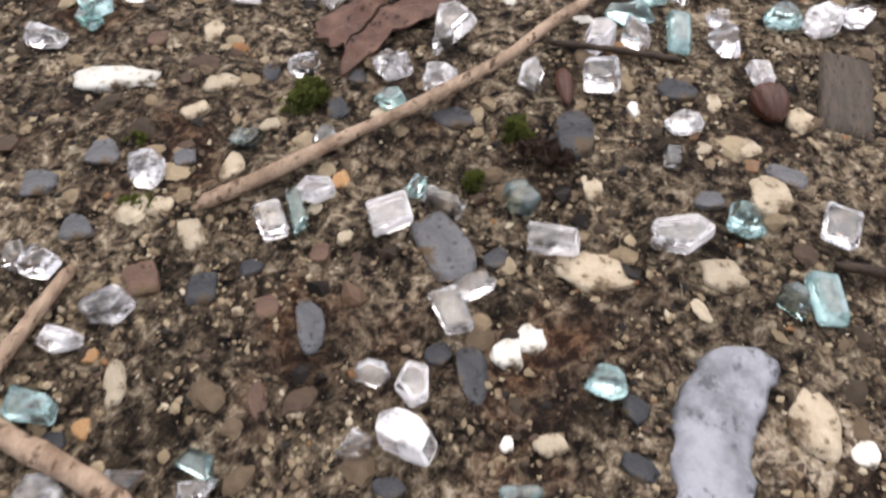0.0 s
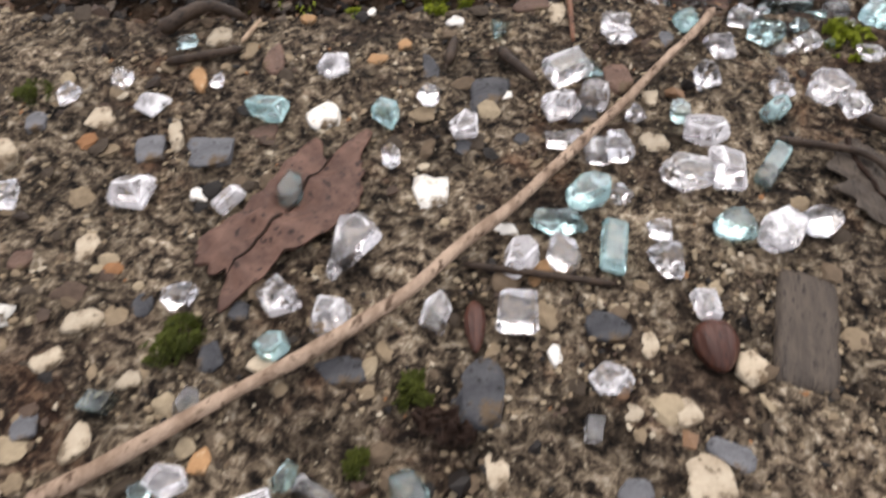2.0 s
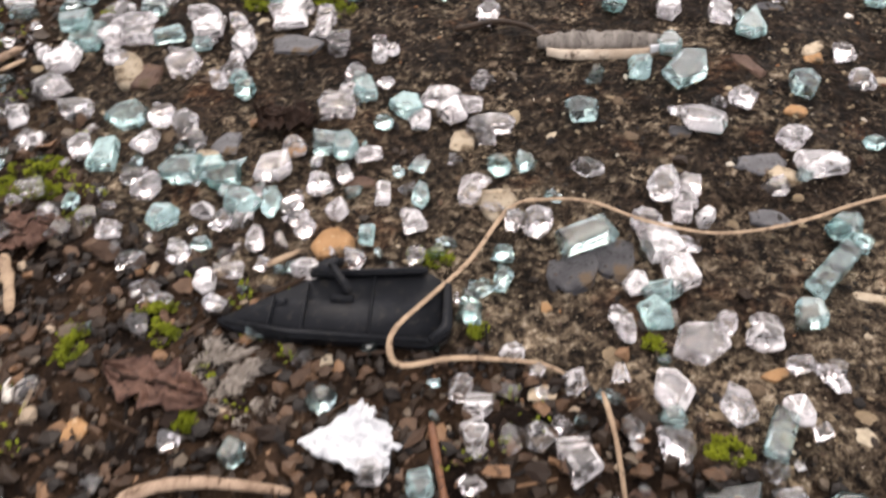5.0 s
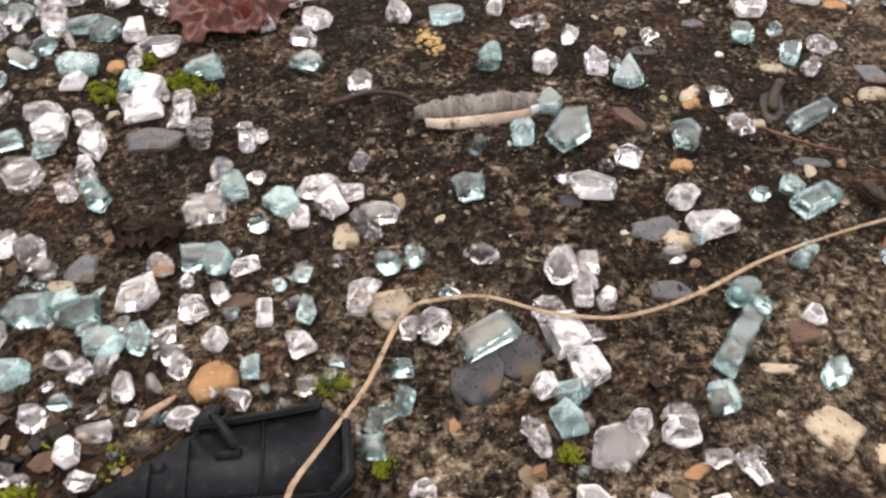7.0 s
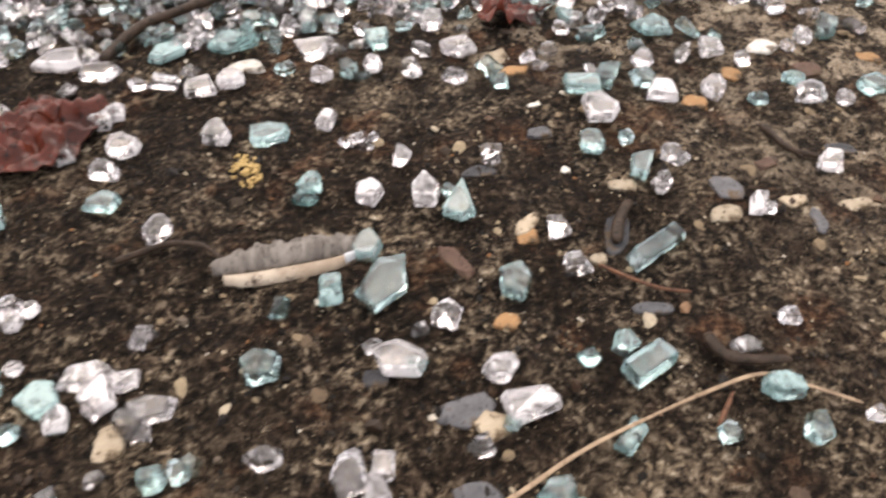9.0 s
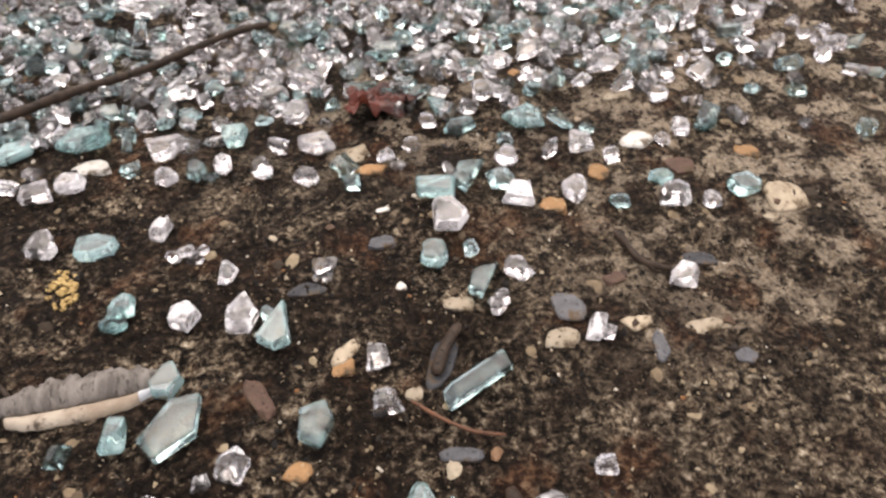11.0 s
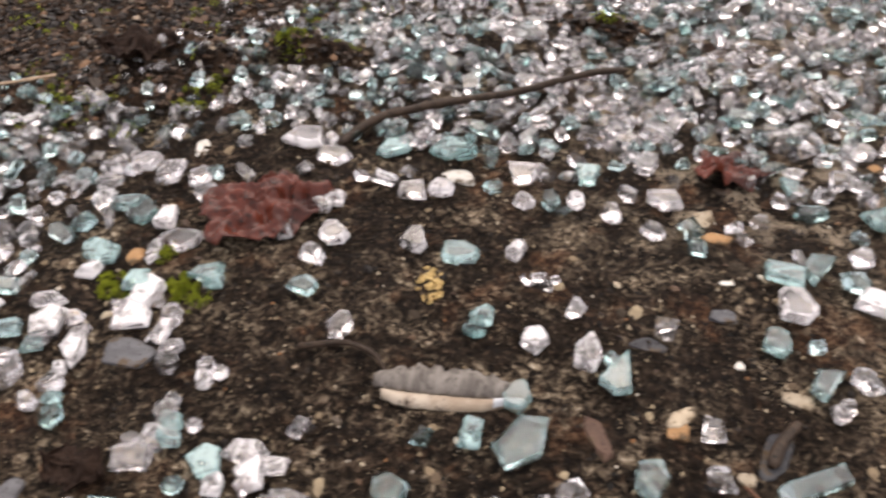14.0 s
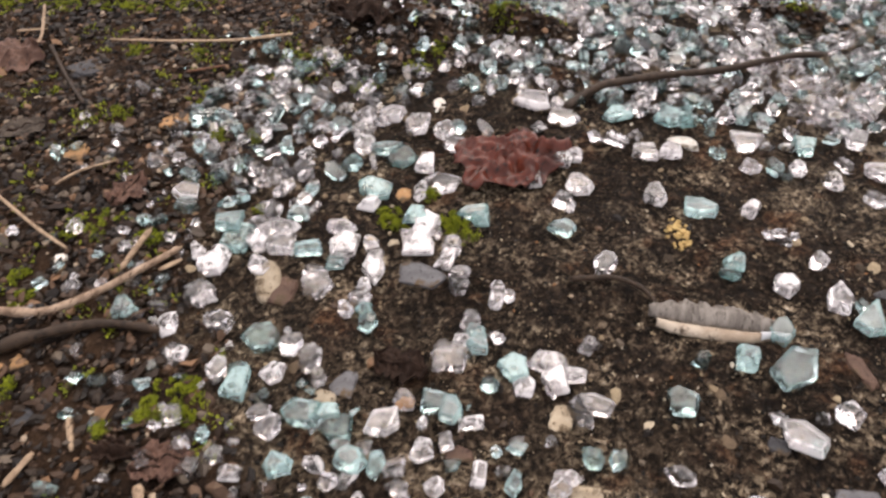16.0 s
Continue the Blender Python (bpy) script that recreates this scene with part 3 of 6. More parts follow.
shard(-0.0156, 0.1723, 6.7, 4.6, -75, CLEAR)
shard(-0.0281, 0.1784, 5.9, 5.3, 5, CLEAR)
shard(-0.0456, 0.1703, 6.3, 5.1, 5, CLEAR)
shard(-0.0379, 0.1630, 6.7, 5.3, 5, CLEAR)
shard(-0.0322, 0.1555, 5.9, 4.9, 5, CLEAR)
shard(-0.0214, 0.1593, 6.6, 5.4, -72, CLEAR)
shard(0.0607, 0.2660, 7.0, 7.0, 5, TEAL)
shard(0.0762, 0.2659, 7.8, 9.3, 5, CLEAR)
shard(0.0896, 0.2641, 8.4, 12.7, 5, CLEAR)
shard(0.0973, 0.2605, 14.6, 8.8, -100, TEAL, "blade")
shard(0.0745, 0.2490, 7.3, 9.4, 5, TEAL)
shard(0.0648, 0.2368, 7.8, 8.8, 5, TEAL)
shard(0.0774, 0.2367, 16.8, 9.9, 53, TEAL, "kite")
shard(0.0517, 0.2196, 10.0, 8.5, 5, TEAL)
shard(0.0901, 0.2263, 7.4, 8.9, 5, CLEAR)
shard(0.0777, 0.2172, 14.0, 8.5, -28, CLEAR)
shard(0.1054, 0.2333, 8.5, 10.3, 5, TEAL, "kite")
shard(0.1188, 0.2495, 7.2, 7.6, 5, CLEAR)
shard(0.1203, 0.2369, 6.9, 7.0, 5, CLEAR)
shard(0.0977, 0.2123, 7.6, 6.4, 5, CLEAR)
shard(0.1026, 0.2038, 11.0, 9.0, 5, CLEAR)
shard(0.1164, 0.2130, 5.0, 5.8, 5, TEAL)
shard(0.0677, 0.1938, 7.2, 8.3, 5, CLEAR)
shard(0.0738, 0.1953, 6.3, 4.8, -97, CLEAR, "block")
shard(0.0711, 0.1874, 6.5, 4.6, -96, CLEAR, "block")
shard(0.0755, 0.1865, 6.5, 4.6, -98, CLEAR)
shard(0.0634, 0.1842, 6.9, 5.7, 5, CLEAR)
shard(0.0639, 0.1651, 7.4, 5.3, 5, TEAL)
shard(0.0642, 0.1391, 5.7, 4.8, 5, TEAL)
shard(0.0370, 0.1487, 5.9, 4.6, 5, CLEAR)
shard(0.0323, 0.1377, 6.2, 4.9, 5, CLEAR)
shard(0.1033, 0.1855, 9.1, 6.5, 5, TEAL)
shard(0.1064, 0.1827, 6.7, 6.3, 5, TEAL)
shard(0.0344, 0.1731, 5.6, 4.7, 5, TEAL)
shard(0.0415, 0.1815, 6.9, 7.5, 5, CLEAR)
shard(-0.0465, 0.2414, 6.6, 6.5, -5, CLEAR)
shard(-0.0383, 0.2447, 6.0, 6.0, -5, CLEAR)
shard(-0.0100, 0.2186, 7.3, 5.4, -5, CLEAR)
shard(-0.0024, 0.2009, 7.5, 7.1, -5, TEAL)
shard(0.0287, 0.1913, 5.5, 4.8, -5, CLEAR)
shard(0.0175, 0.1703, 5.2, 4.9, -86, CLEAR)
shard(-0.0062, 0.1756, 6.4, 5.8, -80, CLEAR)
shard(-0.0029, 0.1646, 7.6, 5.4, -5, CLEAR)
shard(-0.0182, 0.1629, 7.5, 4.5, -5, CLEAR)
shard(0.0726, 0.1903, 6.5, 5.1, -101, CLEAR)
shard(0.0664, 0.1667, 6.0, 4.7, -5, TEAL)
shard(0.0752, 0.1590, 5.3, 5.8, -104, CLEAR)
shard(0.0833, 0.1606, 7.4, 4.3, -5, CLEAR)
shard(0.1131, 0.1661, 7.3, 5.3, -113, TEAL)
shard(0.1153, 0.1797, 5.4, 5.1, -5, CLEAR)
shard(0.1008, 0.1839, 5.3, 5.2, -5, TEAL)
shard(0.1195, 0.1951, 9.0, 4.4, 48, TEAL, "bar")
shard(0.1245, 0.2156, 7.3, 5.9, -111, TEAL)
shard(0.1270, 0.2089, 12.4, 6.2, 28, TEAL, "bar")
shard(0.0819, 0.2152, 5.0, 5.4, -5, TEAL)
shard(0.1394, 0.2408, 20.1, 5.3, 34, TEAL, "bar")
shard(0.1450, 0.2681, 12.9, 6.5, -111, TEAL)
shard(0.1541, 0.2700, 8.1, 8.8, -5, CLEAR)
shard(0.1474, 0.2601, 4.5, 5.8, -5, CLEAR)
shard(0.1351, 0.2784, 8.0, 10.2, -5, TEAL)
shard(0.1407, 0.2897, 9.9, 12.2, -5, CLEAR)
shard(0.1083, 0.2772, 8.2, 8.3, -5, CLEAR)
shard(0.0846, 0.2783, 8.1, 5.3, -100, CLEAR)
shard(0.0118, 0.2723, 9.0, 6.0, -5, TEAL)
shard(0.0110, 0.2842, 8.7, 7.3, -5, CLEAR)
shard(0.0137, 0.2932, 11.2, 9.1, -5, CLEAR)
shard(-0.0017, 0.2916, 9.5, 7.6, -5, CLEAR)
shard(0.0056, 0.3059, 7.3, 9.8, -5, CLEAR)
shard(0.0378, 0.2954, 9.8, 8.8, -5, CLEAR)
shard(0.0515, 0.2923, 12.2, 8.7, -5, TEAL)
shard(0.0659, 0.2971, 6.6, 7.1, -5, CLEAR)
shard(-0.0288, 0.2807, 12.2, 10.1, -5, CLEAR)
shard(-0.0340, 0.2734, 4.4, 6.0, -5, CLEAR)
shard(-0.0127, 0.2681, 6.7, 6.2, -5, TEAL)
shard(-0.0283, 0.2600, 9.9, 12.8, -5, CLEAR)
shard(-0.0175, 0.2535, 6.9, 7.0, -5, CLEAR)
shard(-0.0485, 0.2709, 14.6, 8.0, -5, TEAL)
shard(-0.0480, 0.2638, 7.1, 7.6, -5, CLEAR)
shard(-0.0451, 0.2900, 10.9, 11.2, -5, TEAL)
shard(-0.0591, 0.2911, 7.8, 9.1, -5, CLEAR)
shard(-0.0598, 0.2806, 7.5, 8.5, -5, TEAL)
shard(-0.0567, 0.3115, 10.0, 10.3, -5, CLEAR)
shard(-0.0461, 0.3075, 9.9, 12.5, -5, CLEAR)
shard(-0.0365, 0.3083, 8.3, 10.0, -5, CLEAR)
shard(-0.0304, 0.3017, 9.8, 9.6, -5, CLEAR)
shard(-0.0657, 0.3091, 8.2, 9.2, -5, CLEAR)
shard(-0.0655, 0.3001, 6.4, 8.7, -5, CLEAR)
shard(0.1594, 0.2960, 9.3, 10.4, -5, CLEAR)
shard(0.1751, 0.2957, 7.7, 7.9, -5, CLEAR)
shard(0.1674, 0.2499, 8.0, 4.4, -116, CLEAR)
shard(0.1385, 0.3009, 12.0, 7.8, -4, TEAL)
shard(0.1478, 0.3063, 16.7, 8.1, 62, TEAL)
shard(0.1856, 0.2898, 6.3, 4.2, -8, TEAL)
shard(0.2000, 0.2897, 8.7, 9.1, -8, CLEAR)
shard(0.2097, 0.2866, 6.3, 5.2, -8, CLEAR)
shard(0.2194, 0.2906, 9.6, 7.6, -8, TEAL)
shard(0.2228, 0.3237, 20.3, 6.9, 58, TEAL)
shard(0.2122, 0.3180, 6.2, 8.3, -8, CLEAR)
shard(0.1803, 0.3160, 10.2, 8.3, -8, CLEAR)
shard(0.1588, 0.3120, 8.3, 6.5, -8, CLEAR)
shard(0.1686, 0.3310, 14.1, 11.5, -8, TEAL)
shard(0.1938, 0.2629, 7.7, 6.8, -8, CLEAR)
shard(0.1612, 0.2180, 5.9, 4.8, -8, CLEAR)
shard(0.1512, 0.2011, 9.3, 6.8, -8, TEAL)
shard(0.1553, 0.1932, 8.7, 5.8, -117, TEAL)
shard(0.0020, 0.2408, 5.0, 5.3, 10, CLEAR)
shard(0.0092, 0.3077, 7.0, 7.0, 9, CLEAR)
shard(0.0322, 0.3143, 10.1, 7.9, 9, CLEAR)
shard(0.0403, 0.3170, 8.8, 6.6, 9, CLEAR)
shard(0.0653, 0.3164, 8.2, 7.2, 9, CLEAR)
shard(0.0732, 0.3183, 12.2, 6.5, -76, TEAL)
shard(0.0807, 0.3201, 9.3, 5.6, -71, CLEAR)
shard(0.0641, 0.3287, 13.4, 8.6, 9, CLEAR)
shard(0.0833, 0.3327, 8.9, 9.5, 9, TEAL)
shard(0.0917, 0.3173, 7.6, 9.0, 9, CLEAR)
shard(0.1035, 0.3128, 7.6, 7.8, 9, CLEAR)
shard(0.1006, 0.3430, 9.1, 10.4, 9, CLEAR)
shard(0.1066, 0.3265, 12.0, 8.1, 9, CLEAR)
shard(0.0387, 0.3377, 16.4, 11.1, 27, TEAL)
shard(0.0193, 0.3345, 12.9, 9.7, 27, TEAL)
shard(0.0029, 0.3271, 13.0, 8.9, 9, CLEAR)
shard(-0.0116, 0.3344, 15.3, 12.2, 9, CLEAR)
shard(0.1436, 0.3411, 9.9, 6.0, -89, TEAL)
shard(0.1488, 0.3294, 10.1, 7.5, 9, TEAL)
shard(0.0613, 0.2704, 6.8, 6.3, 10, TEAL)
shard(0.1988, 0.2969, 7.3, 5.9, 10, TEAL)
shard(0.1705, 0.2495, 5.3, 5.2, -95, CLEAR)
shard(0.0313, 0.2132, 9.7, 5.9, 10, CLEAR)
shard(0.0171, 0.2219, 11.4, 6.8, 10, CLEAR)
shard(0.0250, 0.2203, 6.3, 4.7, 10, CLEAR)
shard(-0.0361, 0.2878, 10.3, 8.2, 13, CLEAR)
shard(-0.0514, 0.2923, 12.3, 6.5, 13, TEAL)
shard(-0.0513, 0.2514, 9.6, 6.5, 14, CLEAR)
shard(-0.0402, 0.2467, 5.4, 5.1, 14, CLEAR)
shard(-0.0706, 0.2461, 14.0, 8.7, 14, CLEAR)
shard(-0.0729, 0.2392, 7.6, 6.7, 14, CLEAR)
shard(-0.0842, 0.2428, 9.4, 7.8, 14, TEAL)
shard(-0.0822, 0.2329, 7.5, 7.3, 14, CLEAR)
shard(-0.0127, 0.2447, 7.3, 5.6, 14, CLEAR)
shard(-0.0053, 0.2309, 5.7, 4.7, 14, CLEAR)
shard(-0.0020, 0.2251, 6.7, 5.0, 14, TEAL)
shard(-0.0574, 0.1977, 5.7, 4.8, 14, TEAL)
shard(-0.0311, 0.1917, 9.7, 5.7, 14, TEAL)
shard(-0.0466, 0.1872, 7.3, 5.4, 14, CLEAR)
shard(-0.0763, 0.2162, 6.9, 5.2, 17, CLEAR)
shard(-0.0880, 0.2095, 6.2, 5.2, 17, CLEAR)
shard(-0.0960, 0.2061, 7.1, 6.8, 17, TEAL)
shard(-0.0887, 0.2318, 8.2, 5.6, -60, CLEAR)
shard(-0.0762, 0.2468, 8.6, 6.7, 17, CLEAR)
shard(-0.0578, 0.2410, 9.9, 6.5, 17, TEAL)
shard(-0.0379, 0.2331, 7.0, 4.6, 17, CLEAR)
shard(-0.0484, 0.2379, 6.5, 4.9, 17, TEAL)
shard(-0.0533, 0.2330, 8.0, 7.2, 17, CLEAR)
shard(-0.0338, 0.2247, 6.1, 5.6, 17, TEAL)
shard(-0.0053, 0.2223, 6.5, 5.2, 17, CLEAR)
shard(-0.0425, 0.1841, 8.0, 6.5, 17, CLEAR)
shard(-0.0250, 0.1855, 6.6, 4.1, 17, CLEAR)
shard(-0.0086, 0.1787, 6.3, 4.6, 17, CLEAR)
shard(-0.0887, 0.1835, 5.6, 4.7, 17, TEAL)
shard(-0.0160, 0.2700, 10.4, 6.4, 17, TEAL)
shard(-0.0312, 0.2526, 6.0, 5.9, 17, CLEAR)
shard(-0.0318, 0.2626, 8.6, 8.2, 17, TEAL)
shard(-0.0242, 0.2584, 6.1, 5.7, 17, CLEAR)
shard(-0.0347, 0.2768, 5.4, 5.6, 17, CLEAR)


def heap_density(x, y):
    """How thickly the crushed glass lies in the far heap and along the soil's edge."""
    edge = float(np.interp(y, SOIL_EDGE_Y, SOIL_EDGE_X))
    far = 0.85 * smooth(0.325, 0.37, y - 0.03 * (x - 0.05)) * smooth(0.30, 0.16, x) * smooth(-0.02, 0.005, x - edge)
    rim = 0.62 * smooth(0.235, 0.28, y) * smooth(0.045, 0.015, x - edge) * smooth(-0.04, -0.012, x - edge)
    if mound(x, y)[0] > 0.15:
        return 0.0
    side = 0.05 * smooth(0.285, 0.315, y) * smooth(0.09, 0.14, x) * smooth(0.32, 0.22, x)
    return max(far, rim, side, 0.05 * smooth(0.3, 0.33, y) * smooth(-0.05, 0.02, x - edge))


verts, faces, tones, cells = [], [], [], {}
for a, b, r in taken:
    cells.setdefault((int(a // 0.01), int(b // 0.01)), []).append((a, b, r))


def crushed(x, y, l, w, yaw, material, tilt=8):
    """One bit of the drift, joined to the rest."""
    v, f, rough = chunk(l, w, min(4.0, 0.62 * min(l, w)) * rng.uniform(0.7, 1.2))
    m = pose(x, y, ground_z(x, y) + rng.choice((0, 0, 0.0006, 0.0016)), rng.uniform(-tilt, tilt), rng.uniform(-tilt, tilt), yaw)
    faces.extend([k + len(verts) for k in q] for q in f)
    tones.extend((0 if material is CLEAR else 2) + int(k and rng.random() < 0.92) for k in rough)
    verts.extend((m @ Vector(p))[:] for p in v)
    cells.setdefault((int(x // 0.01), int(y // 0.01)), []).append((x, y, min(l, w) / 2000))


crushed(-0.0517, 0.0353, 4.2, 4.8, 14, TEAL)
crushed(-0.0135, 0.0326, 5.5, 4.6, 14, CLEAR)
crushed(-0.0157, 0.0159, 4.7, 3.5, 1, TEAL)
crushed(-0.0048, 0.0175, 5.4, 3.7, -64, CLEAR)
crushed(-0.0038, 0.0040, 7.8, 3.2, -58, TEAL)
crushed(0.0111, 0.0118, 4.6, 3.1, 62, TEAL)
crushed(0.0153, 0.0108, 6.8, 3.5, -17, CLEAR)
crushed(0.0453, 0.0269, 4.4, 3.1, -79, CLEAR)
crushed(0.0614, 0.0050, 4.8, 4.6, -12, TEAL)
crushed(-0.0367, -0.0119, 5.9, 3.2, -51, CLEAR)
crushed(-0.0309, -0.0129, 5.7, 4.2, 14, CLEAR)
crushed(0.0132, -0.0164, 5.0, 3.1, -2, CLEAR)
crushed(0.0137, -0.0250, 4.8, 3.9, 88, CLEAR)
crushed(-0.0023, -0.0318, 6.4, 3.9, -14, TEAL)
crushed(-0.0005, -0.0342, 5.6, 2.3, 14, CLEAR)
crushed(-0.0176, -0.0379, 6.5, 2.9, 14, CLEAR)
crushed(-0.0080, -0.0354, 4.7, 2.4, 14, CLEAR)
crushed(0.0328, -0.0259, 4.8, 2.3, 14, TEAL)
crushed(-0.0512, 0.0672, 4.6, 5.3, 13, CLEAR)
crushed(-0.0436, 0.0733, 4.2, 4.8, 13, CLEAR)
crushed(0.0108, 0.0797, 4.5, 4.8, 13, CLEAR)
crushed(0.0084, 0.0642, 5.7, 3.5, -69, CLEAR)
crushed(0.0369, 0.0950, 4.7, 5.5, 13, TEAL)
crushed(0.0530, 0.0859, 4.4, 3.9, 13, TEAL)
crushed(0.0799, 0.0926, 4.8, 5.1, 13, CLEAR)
crushed(0.0348, 0.0745, 6.1, 4.0, 13, CLEAR)
crushed(0.0399, 0.0739, 4.9, 5.0, 13, CLEAR)
crushed(0.0437, 0.0751, 4.9, 5.1, 13, CLEAR)
crushed(0.0448, 0.0660, 4.0, 3.9, 13, CLEAR)
crushed(0.0508, 0.0591, 3.9, 3.8, 14, CLEAR)
crushed(0.0182, 0.1024, 6.3, 3.5, 89, TEAL)
crushed(0.0455, 0.0849, 3.6, 3.8, 12, CLEAR)
crushed(0.0694, 0.0997, 4.0, 3.8, 12, CLEAR)
crushed(0.0693, 0.0945, 4.4, 3.8, 12, CLEAR)
crushed(-0.0084, 0.1491, 5.3, 4.1, 11, TEAL)
crushed(0.0256, 0.1168, 4.2, 3.1, 11, TEAL)
crushed(0.0923, 0.1488, 4.4, 5.3, 11, CLEAR)
crushed(0.0374, 0.1318, 4.8, 5.0, 11, CLEAR)
crushed(0.0410, 0.1035, 5.5, 3.2, 11, CLEAR)
crushed(-0.0263, 0.0753, 3.0, 2.8, 11, CLEAR)
crushed(-0.0364, 0.0838, 3.9, 3.2, 11, TEAL)
crushed(-0.0096, 0.0844, 1.7, 1.7, 11, CLEAR)
crushed(0.0376, 0.1987, 4.3, 5.1, 5, TEAL)
crushed(0.0149, 0.1950, 4.9, 3.6, 5, TEAL)
crushed(-0.0198, 0.1767, 4.7, 4.5, 5, CLEAR)
crushed(-0.0509, 0.1730, 4.7, 4.0, 5, CLEAR)
crushed(-0.0445, 0.1331, 5.3, 4.6, 5, CLEAR)
crushed(-0.0167, 0.1259, 4.1, 2.7, 5, CLEAR)
crushed(0.0913, 0.1969, 5.4, 4.2, 5, CLEAR)
crushed(0.0633, 0.1772, 5.0, 4.8, 5, TEAL)
crushed(0.0567, 0.1592, 5.1, 4.5, 5, CLEAR)
crushed(0.0665, 0.1601, 3.7, 3.1, 5, CLEAR)
crushed(0.0922, 0.1510, 4.3, 3.9, 5, CLEAR)
crushed(0.0877, 0.1517, 5.3, 4.2, 5, CLEAR)
crushed(0.0480, 0.1311, 5.4, 4.2, 5, CLEAR)
crushed(0.0329, 0.1296, 3.6, 3.0, 5, CLEAR)
crushed(0.0319, 0.1239, 4.8, 3.2, 5, CLEAR)
crushed(0.0915, 0.1292, 6.9, 3.7, 5, TEAL)
crushed(0.0291, 0.1619, 4.8, 3.8, 5, TEAL)
crushed(0.0364, 0.1810, 4.6, 4.5, 5, CLEAR)
crushed(-0.0091, 0.2133, 5.4, 3.8, -5, CLEAR)
crushed(0.0034, 0.2247, 3.8, 3.1, -5, CLEAR)
crushed(0.0201, 0.2136, 4.8, 4.6, -5, CLEAR)
crushed(0.0390, 0.2008, 4.6, 4.2, -5, TEAL)
crushed(0.0268, 0.1868, 4.3, 4.1, -5, CLEAR)
crushed(-0.0231, 0.1748, 5.0, 4.6, -5, CLEAR)
crushed(-0.0263, 0.1692, 4.8, 2.9, -5, TEAL)
crushed(-0.0209, 0.1682, 3.8, 3.4, -5, CLEAR)
crushed(-0.0130, 0.1665, 4.3, 3.8, -5, CLEAR)
crushed(0.0312, 0.1638, 5.3, 4.0, -5, TEAL)
crushed(0.0382, 0.1826, 4.7, 3.9, -5, CLEAR)
crushed(0.0446, 0.1899, 5.5, 3.2, -5, TEAL)
crushed(0.0708, 0.1786, 6.3, 3.9, -5, CLEAR)
crushed(0.0941, 0.1526, 4.2, 3.5, -5, CLEAR)
crushed(0.1382, 0.1936, 5.4, 4.5, -5, TEAL)
crushed(0.0986, 0.2007, 4.7, 3.7, -5, TEAL)
crushed(0.0735, 0.2212, 5.1, 4.0, -5, CLEAR)
crushed(0.0549, 0.2341, 5.1, 4.9, -5, TEAL)
crushed(0.0714, 0.2858, 4.8, 4.4, -5, CLEAR)
crushed(0.0764, 0.2854, 4.5, 4.0, -5, CLEAR)
crushed(0.1492, 0.2620, 4.8, 4.6, -8, CLEAR)
crushed(0.1438, 0.2782, 4.4, 4.7, -8, TEAL)
crushed(0.1493, 0.2127, 6.2, 3.8, -8, CLEAR)
crushed(0.1669, 0.1940, 5.0, 3.6, -119, CLEAR)
crushed(0.0277, 0.2320, 5.0, 4.1, 10, CLEAR)
crushed(0.0676, 0.2993, 4.2, 4.5, 9, CLEAR)
crushed(0.0552, 0.3215, 6.0, 6.2, 9, TEAL)
crushed(0.0959, 0.3276, 6.3, 6.1, 9, CLEAR)
crushed(0.1261, 0.3178, 5.9, 5.5, 9, CLEAR)
crushed(0.1338, 0.3224, 6.3, 5.7, 9, CLEAR)
crushed(0.1395, 0.3320, 5.8, 5.6, 9, CLEAR)
crushed(0.1522, 0.3382, 6.9, 6.2, 9, CLEAR)
crushed(0.0951, 0.2630, 5.6, 3.9, -78, TEAL)
crushed(0.0742, 0.2870, 4.6, 3.1, 10, CLEAR)
crushed(0.0784, 0.2868, 3.7, 2.7, 10, CLEAR)
crushed(0.0834, 0.2240, 4.3, 3.7, 10, CLEAR)
crushed(-0.0005, 0.2404, 5.1, 5.0, 14, CLEAR)
crushed(-0.0038, 0.2194, 5.8, 4.3, 14, CLEAR)
crushed(-0.0769, 0.1970, 5.3, 4.6, 17, CLEAR)
crushed(-0.0863, 0.2039, 5.1, 4.7, 17, CLEAR)
crushed(0.0021, 0.2264, 3.9, 2.6, 17, CLEAR)
crushed(0.0147, 0.1974, 4.6, 4.5, -77, CLEAR)
crushed(-0.0839, 0.1558, 6.3, 4.0, 17, TEAL)
crushed(-0.0197, 0.1863, 5.3, 3.7, 17, CLEAR)
for _ in range(19000):
    x, y = rng.uniform(-0.16, 0.36), rng.uniform(0.18, 0.5)
    if rng.random() > heap_density(x, y):
        continue
    l, w = rng.uniform(4.4, 9.6), rng.uniform(3.8, 7.0)
    r = min(l, w) / 2000
    i, j = int(x // 0.01), int(y // 0.01)
    near = [q for di in (-1, 0, 1) for dj in (-1, 0, 1) for q in cells.get((i + di, j + dj), ())]
    if any(math.hypot(a - x, b - y) < 0.72 * (r + q) for a, b, q in near):
        continue
    crushed(x, y, l, w, rng.uniform(0, 360), TEAL if rng.random() < 0.32 else CLEAR, 28)
